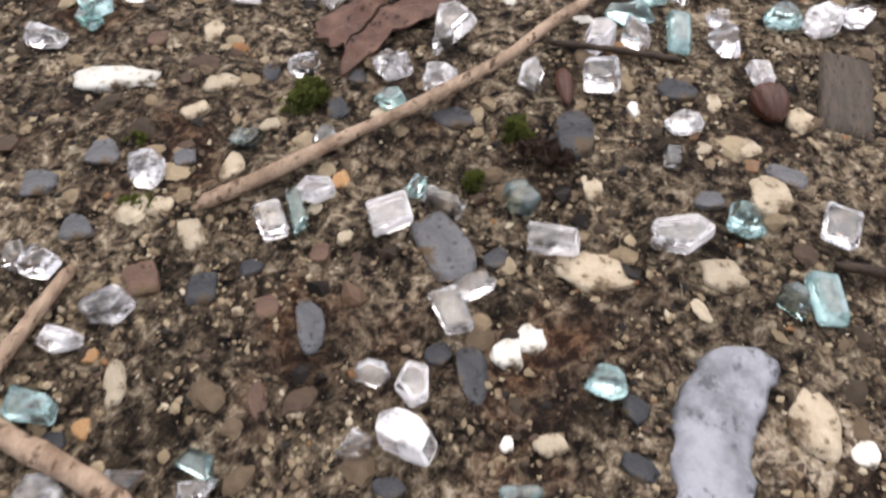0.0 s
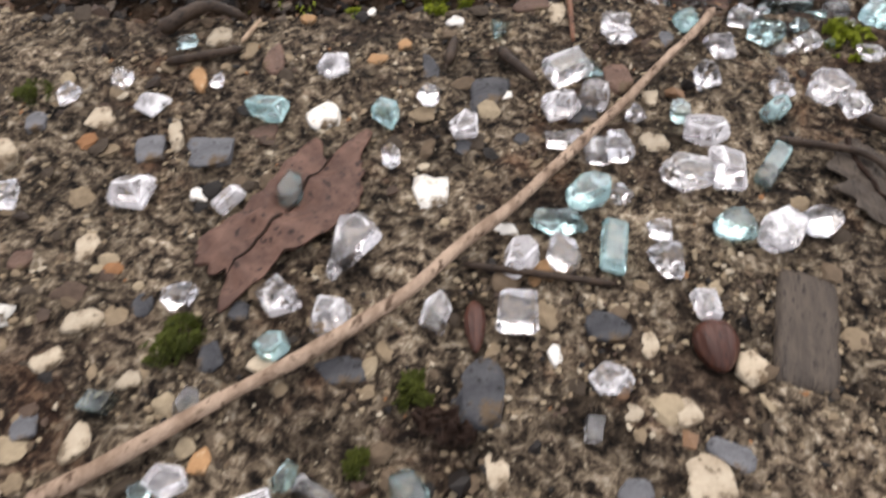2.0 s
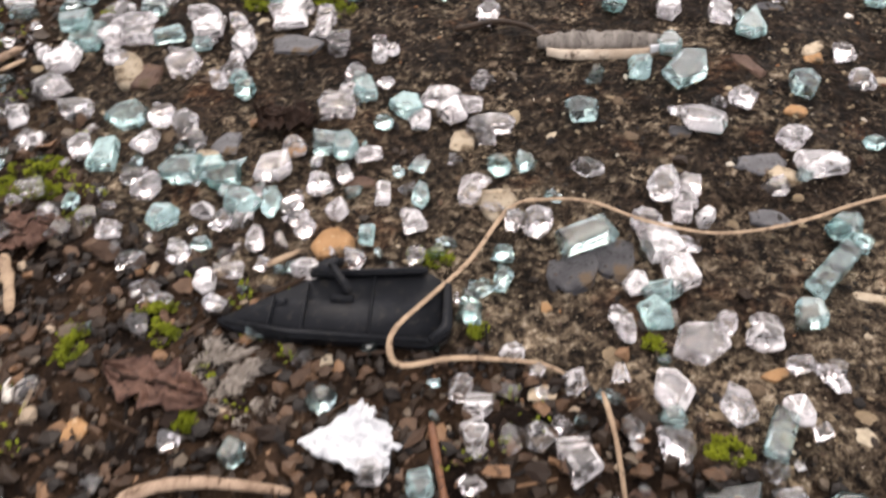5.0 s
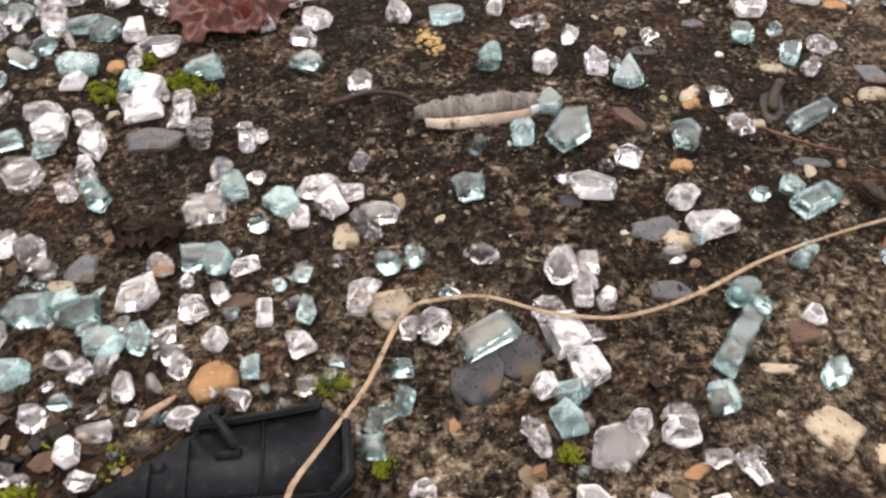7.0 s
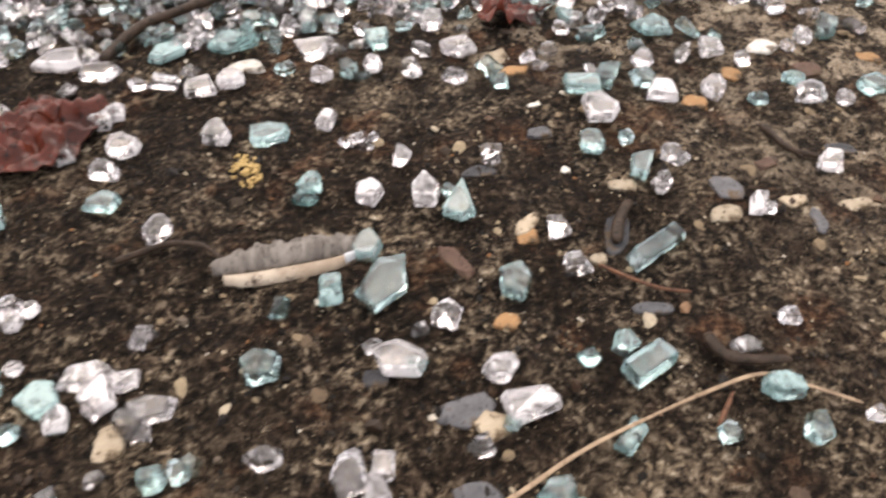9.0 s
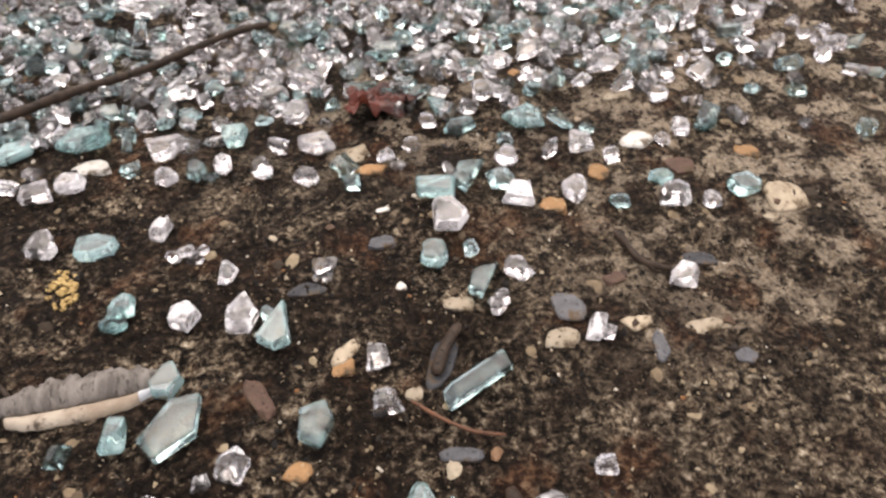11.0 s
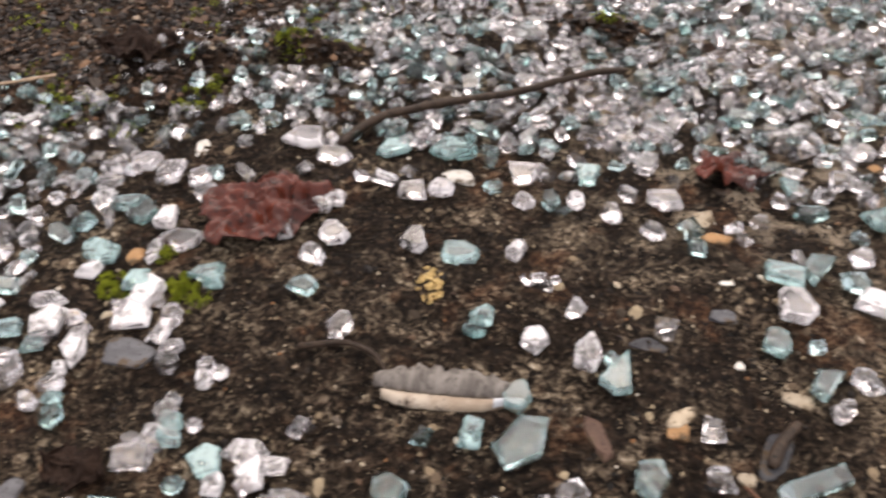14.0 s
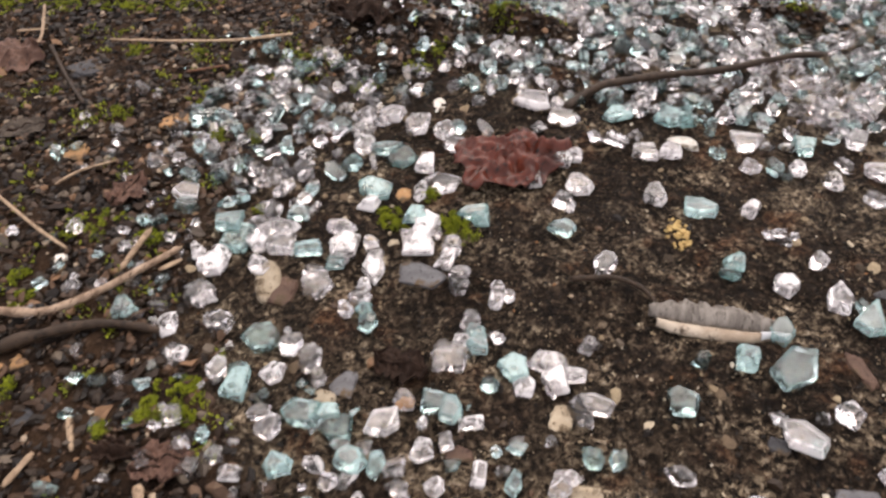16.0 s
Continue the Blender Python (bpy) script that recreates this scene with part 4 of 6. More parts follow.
# single bits strewn over the soil beside the drift, and where it thins out along the joint
for _ in range(6500):
    x, y = rng.uniform(-0.20, 0.10), rng.uniform(0.105, 0.42)
    edge = float(np.interp(y, SOIL_EDGE_Y, SOIL_EDGE_X))
    strewn = 0.34 * smooth(-0.085, -0.005, x - edge) * smooth(0.02, 0.0, x - edge)
    joint = 0.30 * max(smooth(1.2, 0.5, math.hypot((x + 0.02) / 0.06, (y - 0.18) / 0.035)), smooth(1.2, 0.5, math.hypot((x - 0.062) / 0.032, (y - 0.128) / 0.024)))
    if rng.random() > max(strewn, joint) + 0.006:
        continue
    l = rng.uniform(2.2, 6.4)
    r = l / 2400
    i, j = int(x // 0.01), int(y // 0.01)
    near = [q for di in (-1, 0, 1) for dj in (-1, 0, 1) for q in cells.get((i + di, j + dj), ())]
    if soil_amount(x, y) < 0.4 and joint < 0.02 or any(math.hypot(a - x, b - y) < 0.9 * (r + q) for a, b, q in near):
        continue
    crushed(x, y, l, l * rng.uniform(0.55, 0.9), rng.uniform(0, 360), TEAL if rng.random() < 0.4 else CLEAR, 24)
me = bpy.data.meshes.new("crushed_glass")
me.from_pydata(verts, [], faces)
for m in (CLEAR, CLEAR_EDGE, TEAL, TEAL_EDGE):
    me.materials.append(m)
me.polygons.foreach_set("material_index", tones)
tagged(new("crushed_glass", me), "thick drift of clear and blue-green crushed safety glass", "crushed glass", kind="stuff")


# ---- builders of things ----
def part(name, bm, material, parent=None, label="", smooth_faces=True):
    me = bpy.data.meshes.new(name)
    bm.to_mesh(me)
    bm.free()
    me.materials.append(material)
    if smooth_faces:
        me.polygons.foreach_set("use_smooth", [True] * len(me.polygons))
    ob = new(name, me)
    if parent:
        ob.parent = parent
    return tagged(ob, label)


def empty(name, m, label, category, group=""):
    ob = new(name)
    ob.matrix_world = m
    return tagged(ob, label, category, group)


STONE_WORDS = {"white_stone": "pale white", "cream_stone": "cream-coloured", "orange_stone": "orange-brown", "slate": "blue-grey slate", "dark_stone": "dark grey", "maroon_stone": "dull brown"}


def pebble(x, y, l, w, yaw, material):
    """A stone set nearly flush: an uneven, part angular outline and a worn, almost flat top."""
    bm = bmesh.new()
    bmesh.ops.create_icosphere(bm, subdivisions=3, radius=1)
    off = Vector((rng.uniform(0, 50), rng.uniform(0, 50), rng.uniform(0, 50)))
    flat_stone = material in (SLATE, DARK_STONE) and max(l, w) > 6
    square = rng.uniform(0.6, 0.85) if flat_stone else rng.uniform(0.75, 1.0)
    h = (0.07 if flat_stone else 0.11) * min(l, w) + 0.75
    chips = [(rng.uniform(0, 6.283), rng.uniform(0.62, 0.9)) for _ in range(rng.choice((2, 3, 4)))]
    for v in bm.verts:
        c = v.co.copy()
        c.x, c.y = math.copysign(abs(c.x) ** square, c.x), math.copysign(abs(c.y) ** square, c.y)
        k = 1 + 0.36 * noise.noise(v.co * 1.3 + off) + 0.18 * noise.noise(v.co * 3.5 + off)
        c *= k
        for a, far in chips:
            over = c.x * math.cos(a) + c.y * math.sin(a) - far
            if over > 0:
                c.x, c.y = c.x - 0.85 * over * math.cos(a), c.y - 0.85 * over * math.sin(a)
        v.co = Vector((c.x * l / 1950, c.y * w / 1950, (min(c.z, 0.62 + 0.10 * c.x) + 0.05 * noise.noise(v.co * 5 + off)) * h / 1000))
    word = STONE_WORDS[material.name]
    size = "large" if max(l, w) > 9 else "small" if max(l, w) < 4.5 else "smooth"
    ob = part("pebble", bm, material)
    ob.matrix_world = pose(x, y, ground_z(x, y) + (-0.0001 if y < 0.13 else -0.0002), rng.uniform(-4, 4), rng.uniform(-4, 4), yaw)
    return tagged(ob, f"{size} {word} pebble bedded in the ground", "pebble", "pebbles in the ground")


def stick(points, r0, r1, material, label, name, flat):
    """A tapering, slightly knotty stem through the given places; radii in millimetres."""
    pts = [Vector((x, y, z + ground_z(x, y))) for x, y, z in points]
    path = []
    for i in range(len(pts) - 1):
        a, b, c, d = pts[max(i - 1, 0)], pts[i], pts[i + 1], pts[min(i + 2, len(pts) - 1)]
        steps = max(3, int((c - b).length / 0.0016))
        for s in range(steps):
            u = s / steps
            path.append(0.5 * (2 * b + (c - a) * u + (2 * a - 5 * b + 4 * c - d) * u * u + (3 * b - a - 3 * c + d) * u ** 3))
    path.append(pts[-1])
    wander = rng.uniform(0, 90)
    path = [p + Vector((noise.noise(Vector((i * 0.10 + wander, 0, 0))), noise.noise(Vector((i * 0.10 + wander, 7, 0))), 0)) * 0.0004 * min(1.0, r0) for i, p in enumerate(path)]
    bm, rings, seed_v, sides = bmesh.new(), [], rng.uniform(0, 90), 10
    for i, p in enumerate(path):
        u = i / (len(path) - 1)
        way = (path[min(i + 1, len(path) - 1)] - path[max(i - 1, 0)]).normalized()
        side = way.cross(Vector((0, 0, 1))).normalized()
        up = side.cross(way)
        r = (r0 + (r1 - r0) * u) / 1000 * (1 + 0.26 * noise.noise(Vector((u * 9 + seed_v, 0, 0))) + 0.18 * noise.noise(Vector((u * 40 + seed_v, 3, 0))))
        if i in (0, len(path) - 1):
            r *= 0.55
        rings.append([bm.verts.new(p + (side * math.cos(a) + up * math.sin(a) * flat) * r * (1 + 0.13 * noise.noise(Vector((math.cos(a) * 2, math.sin(a) * 2, u * 14 + seed_v))))) for a in [6.2832 * k / sides for k in range(sides)]])
    for a, b in zip(rings, rings[1:]):
        for k in range(sides):
            bm.faces.new((a[k], a[(k + 1) % sides], b[(k + 1) % sides], b[k]))
    bm.faces.new(rings[0][::-1])
    bm.faces.new(rings[-1])
    category = {"stick": "stick", "dry_straw": "straw", "bark_strip": "bark"}.get(name, "stem")
    if name != "stick":
        return tagged(part(name, bm, material), label, category)
    thing = empty("stick", Matrix(), label, category)
    part("shaft", bm, material, thing)
    # splintered ends, paler where the wood broke
    for p, q, r in ((path[0], path[1], r0), (path[-1], path[-2], r1)):
        bm, way = bmesh.new(), (p - q).normalized()
        side = way.cross(Vector((0, 0, 1))).normalized()
        up = side.cross(way)
        for _ in range(5):
            a, d = rng.uniform(0, 6.28), rng.uniform(0, 0.35) * r / 1000
            c = p + (side * math.cos(a) + up * math.sin(a)) * d - way * 0.0006
            s = r / 1000 * rng.uniform(0.25, 0.42)
            base_ring = [bm.verts.new(c + (side * math.cos(b) + up * math.sin(b)) * s) for b in (0, 1.57, 3.14, 4.71)]
            tip = bm.verts.new(c + way * r / 1000 * rng.uniform(0.8, 2.2))
            for k in range(4):
                bm.faces.new((base_ring[k], base_ring[(k + 1) % 4], tip))
            bm.faces.new(base_ring[::-1])
        part("broken_end", bm, STRAW if material is PALE_WOOD else material, thing, "splintered broken end", False)
    return thing


def leaf(x, y, l, w, yaw, material, label, crumple):
    """A dead leaf: a lobed, creased sheet of real thickness with a raised midrib."""
    thing = empty("dead_leaf", pose(x, y, ground_z(x, y), 0, 0, yaw), label, "leaf")
    n, m, off = 44, 26, rng.uniform(0, 99)

    def height(u, v):
        p = Vector((u * 1.7, v * 1.3, off)) * (1.0 + 0.08 * crumple)
        fold = abs(noise.noise(p * 1.1)) + 0.5 * abs(noise.noise(p * 2.1)) + 0.16 * abs(noise.noise(p * 5)) + 0.06 * noise.noise(p * 11)
        curl = 0.0011 * crumple * abs(v) ** 3 * (0.5 + noise.noise(Vector((u * 2.5, off, 3))))
        return (0.0009 + crumple * 0.0055 * fold * (1 - 0.4 * abs(v)) + curl) * min(1, w / 8)

    bm, grid = bmesh.new(), []
    for i in range(n + 1):
        u = -1 + 2 * i / n
        half = max(0.04, (1 - abs(u) ** 2.3) ** 0.6 * (0.80 + (0.34 + 0.14 * crumple) * noise.noise(Vector((u * 3.6, off, 0))) + 0.17 * noise.noise(Vector((u * 9, off, 4)))))
        row = []
        for j in range(m + 1):
            v = -1 + 2 * j / m
            lop = half * (1 + 0.25 * noise.noise(Vector((u * 4, 9 * (v > 0) + off, 2))))
            row.append(bm.verts.new((u * l / 2000 * (1 - 0.1 * crumple * abs(noise.noise(Vector((v * 2, off, 1))))), v * lop * w / 2000, height(u, v))))
        grid.append(row)
    for i in range(n):
        for j in range(m):
            bm.faces.new((grid[i][j], grid[i + 1][j], grid[i + 1][j + 1], grid[i][j + 1]))
    made = bmesh.ops.extrude_face_region(bm, geom=bm.faces[:])
    for v in made["geom"]:
        if isinstance(v, bmesh.types.BMVert):
            v.co.z += 0.00025
    bmesh.ops.recalc_face_normals(bm, faces=bm.faces[:])
    blade = part("blade", bm, material, thing)
    bm = bmesh.new()
    rings = []
    for i in range(25):
        u = -0.98 + 1.9 * i / 24
        r = 0.00055 * (1 - 0.6 * i / 24) * min(1, w / 9)
        z = height(u, 0) + 0.00035
        rings.append([bm.verts.new((u * l / 2000, r * math.cos(a) + 0.0006 * math.sin(u * 3), z + r * math.sin(a))) for a in [6.2832 * k / 6 for k in range(6)]])
    for a, b in zip(rings, rings[1:]):
        for k in range(6):
            bm.faces.new((a[k], a[(k + 1) % 6], b[(k + 1) % 6], b[k]))
    part("midrib", bm, DARK_LEAF if crumple < 1 else material, blade)
    return thing


def crumpled_leaf(x, y, l, w, yaw, material, label, high, ribs):
    """A wet lobed leaf shrivelled into folds, its rim curled up and over in places; high: millimetres."""
    thing = empty("dead_leaf", pose(x, y, ground_z(x, y), 0, 0, yaw), label, "leaf")
    off, around, out = rng.uniform(0, 99), 96, 20

    def height(px, py, k, a):
        p = Vector((px * 95, py * 95, off))
        ridge = 1 - 2 * abs(noise.noise(p)) + 0.55 * (1 - 2 * abs(noise.noise(p * 2.3))) + 0.22 * noise.noise(p * 5)
        rim = max(0.0, noise.noise(Vector((math.cos(a) * 1.6, math.sin(a) * 1.6, off + 5)))) * k ** 4
        return 0.0006 + (0.55 * max(0, ridge) + 0.7 * rim) * high / 1000 * (0.45 + 0.55 * (1 - k * k) + rim)

    bm, rings = bmesh.new(), []
    for i in range(1, out + 1):
        k, row = i / out, []
        for j in range(around):
            a = 6.2832 * j / around
            lobe = 0.80 + 0.14 * math.cos(2.5 * (a + 0.3 * math.sin(a))) ** 2 + 0.34 * noise.noise(Vector((math.cos(a) * 2.2, math.sin(a) * 2.2, off))) + 0.10 * noise.noise(Vector((math.cos(a) * 7, math.sin(a) * 7, off)))
            curl = max(0.0, noise.noise(Vector((math.cos(a) * 1.6, math.sin(a) * 1.6, off + 5)))) * k ** 4
            px, py = lobe * k * (1 - 0.55 * curl) * math.cos(a) * l / 2000, lobe * k * (1 - 0.55 * curl) * math.sin(a) * w / 2000
            row.append(bm.verts.new((px, py, height(px, py, k, a))))
        rings.append(row)
    centre = bm.verts.new((0, 0, height(0, 0, 0, 0)))
    for j in range(around):
        bm.faces.new((centre, rings[0][j], rings[0][(j + 1) % around]))
    for a, b in zip(rings, rings[1:]):
        for j in range(around):
            bm.faces.new((a[j], b[j], b[(j + 1) % around], a[(j + 1) % around]))
    made = bmesh.ops.extrude_face_region(bm, geom=bm.faces[:])
    for v in made["geom"]:
        if isinstance(v, bmesh.types.BMVert):
            v.co.z += 0.0003
    bmesh.ops.recalc_face_normals(bm, faces=bm.faces[:])
    blade = part("blade", bm, material, thing)
    for way in (0.1, 3.3):
        bm, rows = bmesh.new(), []
        for i in range(15):
            k = 0.03 + 0.72 * i / 14
            a, r = way + 0.12 * math.sin(3 * k + way), 0.0004 * (1 - 0.7 * i / 14)
            px, py = 0.85 * k * math.cos(a) * l / 2000, 0.85 * k * math.sin(a) * w / 2000
            z = height(px, py, k, a) + 0.0004
            rows.append([bm.verts.new((px - math.sin(a) * r * math.cos(b), py + math.cos(a) * r * math.cos(b), z + r * math.sin(b))) for b in (0, 1.05, 2.1, 3.14, 4.19, 5.24)])
        for a, b in zip(rows, rows[1:]):
            for k in range(6):
                bm.faces.new((a[k], a[(k + 1) % 6], b[(k + 1) % 6], b[k]))
        part("midrib", bm, ribs, blade)
    return thing


def wood_chip(x, y, l, w, yaw):
    """A flat, weathered splinter of wood with worn corners and a few long splits."""
    bm, rows = bmesh.new(), []
    for i in range(31):
        u = -1 + i / 15
        row = []
        for j in range(15):
            v = -1 + j / 7
            end = u * (1 + 0.05 * noise.noise(Vector((v * 5, 3, 1))))
            side = v * (1 + 0.08 * noise.noise(Vector((u * 3, 9 * (v > 0), 2)))) * (1 - 0.10 * max(0, abs(u) - 0.8) * 5)
            grain = 0.30 * noise.noise(Vector((u * 1.2, v * 6, 5))) + 0.15 * noise.noise(Vector((u * 3, v * 14, 6)))
            z = 1.0 + grain - 0.7 * max(abs(u), abs(v)) ** 12
            row.append(bm.verts.new((end * l / 2000, side * w / 2000, z / 1000)))
        rows.append(row)
    for a, b in zip(rows, rows[1:]):
        for j in range(14):
            bm.faces.new((a[j], b[j], b[j + 1], a[j + 1]))
    made = bmesh.ops.extrude_face_region(bm, geom=bm.faces[:])
    for v in made["geom"]:
        if isinstance(v, bmesh.types.BMVert):
            v.co.z -= 0.0009
    bmesh.ops.recalc_face_normals(bm, faces=bm.faces[:])
    ob = part("wood_chip", bm, GREY_LEAF)
    ob.matrix_world = pose(x, y, ground_z(x, y) + 0.0002, 0, 0, yaw)
    return tagged(ob, "flat weathered grey-brown wood chip on concrete", "wood chip")


def moss(x, y, l, w, yaw, n):
    """A tuft of many small pointed leaves over a low cushion."""
    bm = bmesh.new()
    for _ in range(int(n * 3 + l * w * 2.5)):
        a, r = rng.uniform(0, 6.28), math.sqrt(rng.random())
        px, py = math.cos(a) * r * l / 2000, math.sin(a) * r * w / 2000
        lump = noise.noise(Vector((x + px, y + py, 0.002)) * 420) + 0.5 * noise.noise(Vector((x + px, y + py, 0.004)) * 190)
        if lump < (-0.30 if max(l, w) <= 14 else -0.05) + 0.30 * r * r:
            continue
        dome = (0.0011 * (1 - r * r) + 0.0012 * min(0.6, lump)) * min(1, w / 7)
        t0, s, lean = rng.uniform(0, 6.28), rng.uniform(0.0003, 0.0007), rng.uniform(0.0002, 0.0009)
        c0, s0 = math.cos(math.radians(yaw)), math.sin(math.radians(yaw))
        q = Vector((px, py, dome - 0.0003 + ground_z(x + px * c0 - py * s0, y + px * s0 + py * c0) - ground_z(x, y)))
        tip = q + Vector((math.cos(t0) * lean, math.sin(t0) * lean, rng.uniform(0.0003, 0.0010)))
        side = Vector((-math.sin(t0), math.cos(t0), 0)) * s * 0.55
        mid = q.lerp(tip, 0.45) + Vector((0, 0, 0.0002))
        v = [bm.verts.new(c) for c in (q, mid + side, tip, mid - side, mid - Vector((0, 0, 0.0003)))]
        for f in ((0, 3, 2), (0, 2, 1), (0, 1, 4), (1, 2, 4), (2, 3, 4), (3, 0, 4)):
            bm.faces.new([v[k] for k in f])
    dull = y < 0.094 and n < 200
    ob = part("moss_tuft", bm, MOSS_DARK if dull else MOSS, smooth_faces=False)
    ob.matrix_world = pose(x, y, ground_z(x, y) + 0.0002, 0, 0, yaw)
    where = "dark soil" if soil_amount(x, y) > 0.4 else "concrete"
    return tagged(ob, f"{'large' if l > 9 else 'small'} {'dull dark' if dull else 'bright'} green moss tuft growing on {where}", "moss", "moss tufts")


def lichen(x, y, l, w, yaw):
    """A crust of small overlapping flakes."""
    bm = bmesh.new()
    for _ in range(260):
        a, r = rng.uniform(0, 6.28), rng.random() ** 0.8
        q = Vector((math.cos(a) * r * l / 2000, math.sin(a) * r * w / 2000, rng.uniform(0.0001, 0.0006)))
        if noise.noise(q * 500) < -0.1:
            continue
        n, s = rng.choice((5, 6, 7)), rng.uniform(0.0002, 0.0006)
        ring = [q + Vector((math.cos(6.2832 * k / n) * s * rng.uniform(0.6, 1.2), math.sin(6.2832 * k / n) * s * rng.uniform(0.6, 1.2), rng.uniform(0, 0.0003))) for k in range(n)]
        top = [bm.verts.new(p + Vector((0, 0, 0.0003))) for p in ring]
        low = [bm.verts.new(p - Vector((0, 0, 0.0002))) for p in ring]
        bm.faces.new(top)
        for k in range(n):
            bm.faces.new((low[k], low[(k + 1) % n], top[(k + 1) % n], top[k]))
    ob = part("lichen", bm, LICHEN, smooth_faces=False)
    ob.matrix_world = pose(x, y, ground_z(x, y) + 0.0003, 0, 0, yaw)
    return tagged(ob, "flaky yellow lichen crust on dark concrete", "lichen")


def seed(x, y, l, w, yaw):
    bm = bmesh.new()
    bmesh.ops.create_uvsphere(bm, u_segments=32, v_segments=16, radius=1)
    for v in bm.verts:
        a = math.atan2(v.co.y, v.co.z)
        k = (1 + 0.07 * math.cos(9 * a)) * (1 - 0.25 * v.co.x)
        v.co = Vector((v.co.x * l / 2000, v.co.y * k * w / 2000, v.co.z * k * w * 0.4 / 1000))
    ob = part("seed", bm, SEED)
    ob.matrix_world = pose(x, y, ground_z(x, y) + w * 0.00022, 0, 0, yaw)
    return tagged(ob, "dark reddish-brown ridged seed lying on concrete", "seed")


def plate(bm, outline, z0, z1, soft=0.0):
    """A flat piece from an outline in millimetres."""
    lo = [bm.verts.new((x / 1000, y / 1000, z0 / 1000)) for x, y in outline]
    hi = [bm.verts.new((x / 1000, y / 1000, z1 / 1000)) for x, y in outline]
    made = [bm.faces.new(lo[::-1]), bm.faces.new(hi)]
    for i in range(len(lo)):
        j = (i + 1) % len(lo)
        made.append(bm.faces.new((lo[i], lo[j], hi[j], hi[i])))
    if soft:
        bmesh.ops.bevel(bm, geom=list({e for f in made for e in f.edges}), offset=soft / 1000, segments=2, affect="EDGES")


def slate_piece(x, y, l, w, yaw):
    """A curved, flaked piece of grey stone."""
    bm, n, rows = bmesh.new(), 36, []
    for i in range(n + 1):
        u = -1 + 2 * i / n
        bend = 0.08 * w - 0.24 * w * (1 - u * u) + 0.08 * w * max(0, -u)
        half = w * 0.42 * (1 - abs(u) ** 14) ** 0.5 + w * 0.09 * noise.noise(Vector((u * 4, 2, 0))) + w * 0.05 * noise.noise(Vector((u * 13, 5, 0))) + 0.4
        row = []
        for j in range(13):
            v = -1 + j / 6
            edge = 1 - abs(v) ** 5
            z = 1.5 * edge + 0.35 * noise.noise(Vector((u * 5, v * 3, 7))) * edge
            row.append(bm.verts.new((u * l / 2000, (bend + v * half) / 1000, (z - 0.4) / 1000)))
        rows.append(row)
    for a, b in zip(rows, rows[1:]):
        for j in range(12):
            bm.faces.new((a[j], b[j], b[j + 1], a[j + 1]))
    bmesh.ops.contextual_create(bm, geom=[e for e in bm.edges if e.is_boundary])
    bmesh.ops.recalc_face_normals(bm, faces=bm.faces[:])
    ob = part("stone_flake", bm, FLAKE)
    ob.matrix_world = pose(x, y, ground_z(x, y), 0, 0, yaw)
    return tagged(ob, "curved mottled grey stone flake bedded in concrete", "stone")


FLAKE = fibre_mat("flake_stone", (0.155, 0.155, 0.17), (0.31, 0.31, 0.34), (0.09, 0.09, 0.10), 0.5, scale=190, bumpy=0.8)


def plastic_clip(x, y, l, w, yaw):
    thing = empty("plastic_clip", pose(x, y, ground_z(x, y) + 0.0006, 0, 0, yaw) @ Matrix.Diagonal((l / 43.5, w / 19.5, 1, 1)), "broken black plastic clip with ribs on dark soil", "plastic clip")
    body = [(-22, -3.4), (-6.5, 5.6), (-3, 7.6), (16.5, 8.6), (20, 5.4), (20.8, -6), (17, -9.4), (-8.4, -7.4), (-18, -5.6)]
    bm = bmesh.new()
    plate(bm, body, 0.2, 2.6, 0.5)
    shell = part("body", bm, PLASTIC, thing)
    bm = bmesh.new()
    plate(bm, [(-3, 6.4), (16.3, 7.4), (16.5, 8.8), (-3, 7.9)], 2.4, 4.0, 0.4)
    part("rim", bm, PLASTIC, thing)
    bm = bmesh.new()
    plate(bm, [(19.2, 4.8), (20.9, 5.0), (21, -6), (17.4, -9.2), (16.6, -8), (19.4, -5.4)], 2.4, 3.6, 0.35)
    part("end_wall", bm, PLASTIC, thing)
    bm = bmesh.new()
    plate(bm, [(-20, -3.9), (-8.6, -6.3), (17, -8.4), (17, -9.3), (-8.4, -7.3), (-20, -4.6)], 2.4, 3.3, 0.25)
    part("lower_rim", bm, PLASTIC, thing)
    for cx, top, low in ((-12, 1.6, -5.6), (-6, 5.0, -7.0), (6.2, 7.6, -8.0)):
        bm = bmesh.new()
        plate(bm, [(cx - 0.25, low), (cx + 0.25, low), (cx + 0.45, top), (cx - 0.05, top)], 2.4, 3.1, 0.12)
        part("rib", bm, PLASTIC, shell)
    # the snapped hook that stands over the upper edge
    bm = bmesh.new()
    plate(bm, [(-6, 6.4), (-3.6, 10.4), (-0.6, 11.2), (0.6, 9.8), (-1.4, 9.0), (-1.6, 6.6)], 2.2, 4.4, 0.5)
    plate(bm, [(-2.8, 8.8), (-1.4, 9.4), (3.0, 2.0), (1.6, 1.2)], 3.6, 4.8, 0.4)
    part("hook", bm, PLASTIC, thing)
    bm = bmesh.new()
    plate(bm, [(-1.6, 0.6), (2.8, 0.4), (3.0, 2.2), (-1.2, 2.6)], 2.5, 3.2, 0.3)
    part("catch", bm, PLASTIC, thing)
    bm = bmesh.new()
    plate(bm, [(-11.4, -0.4), (-9.4, -0.2), (-9.4, 1.4), (-11.2, 1.3)], 2.5, 3.0, 0.2)
    part("boss", bm, PLASTIC, shell)
    return thing


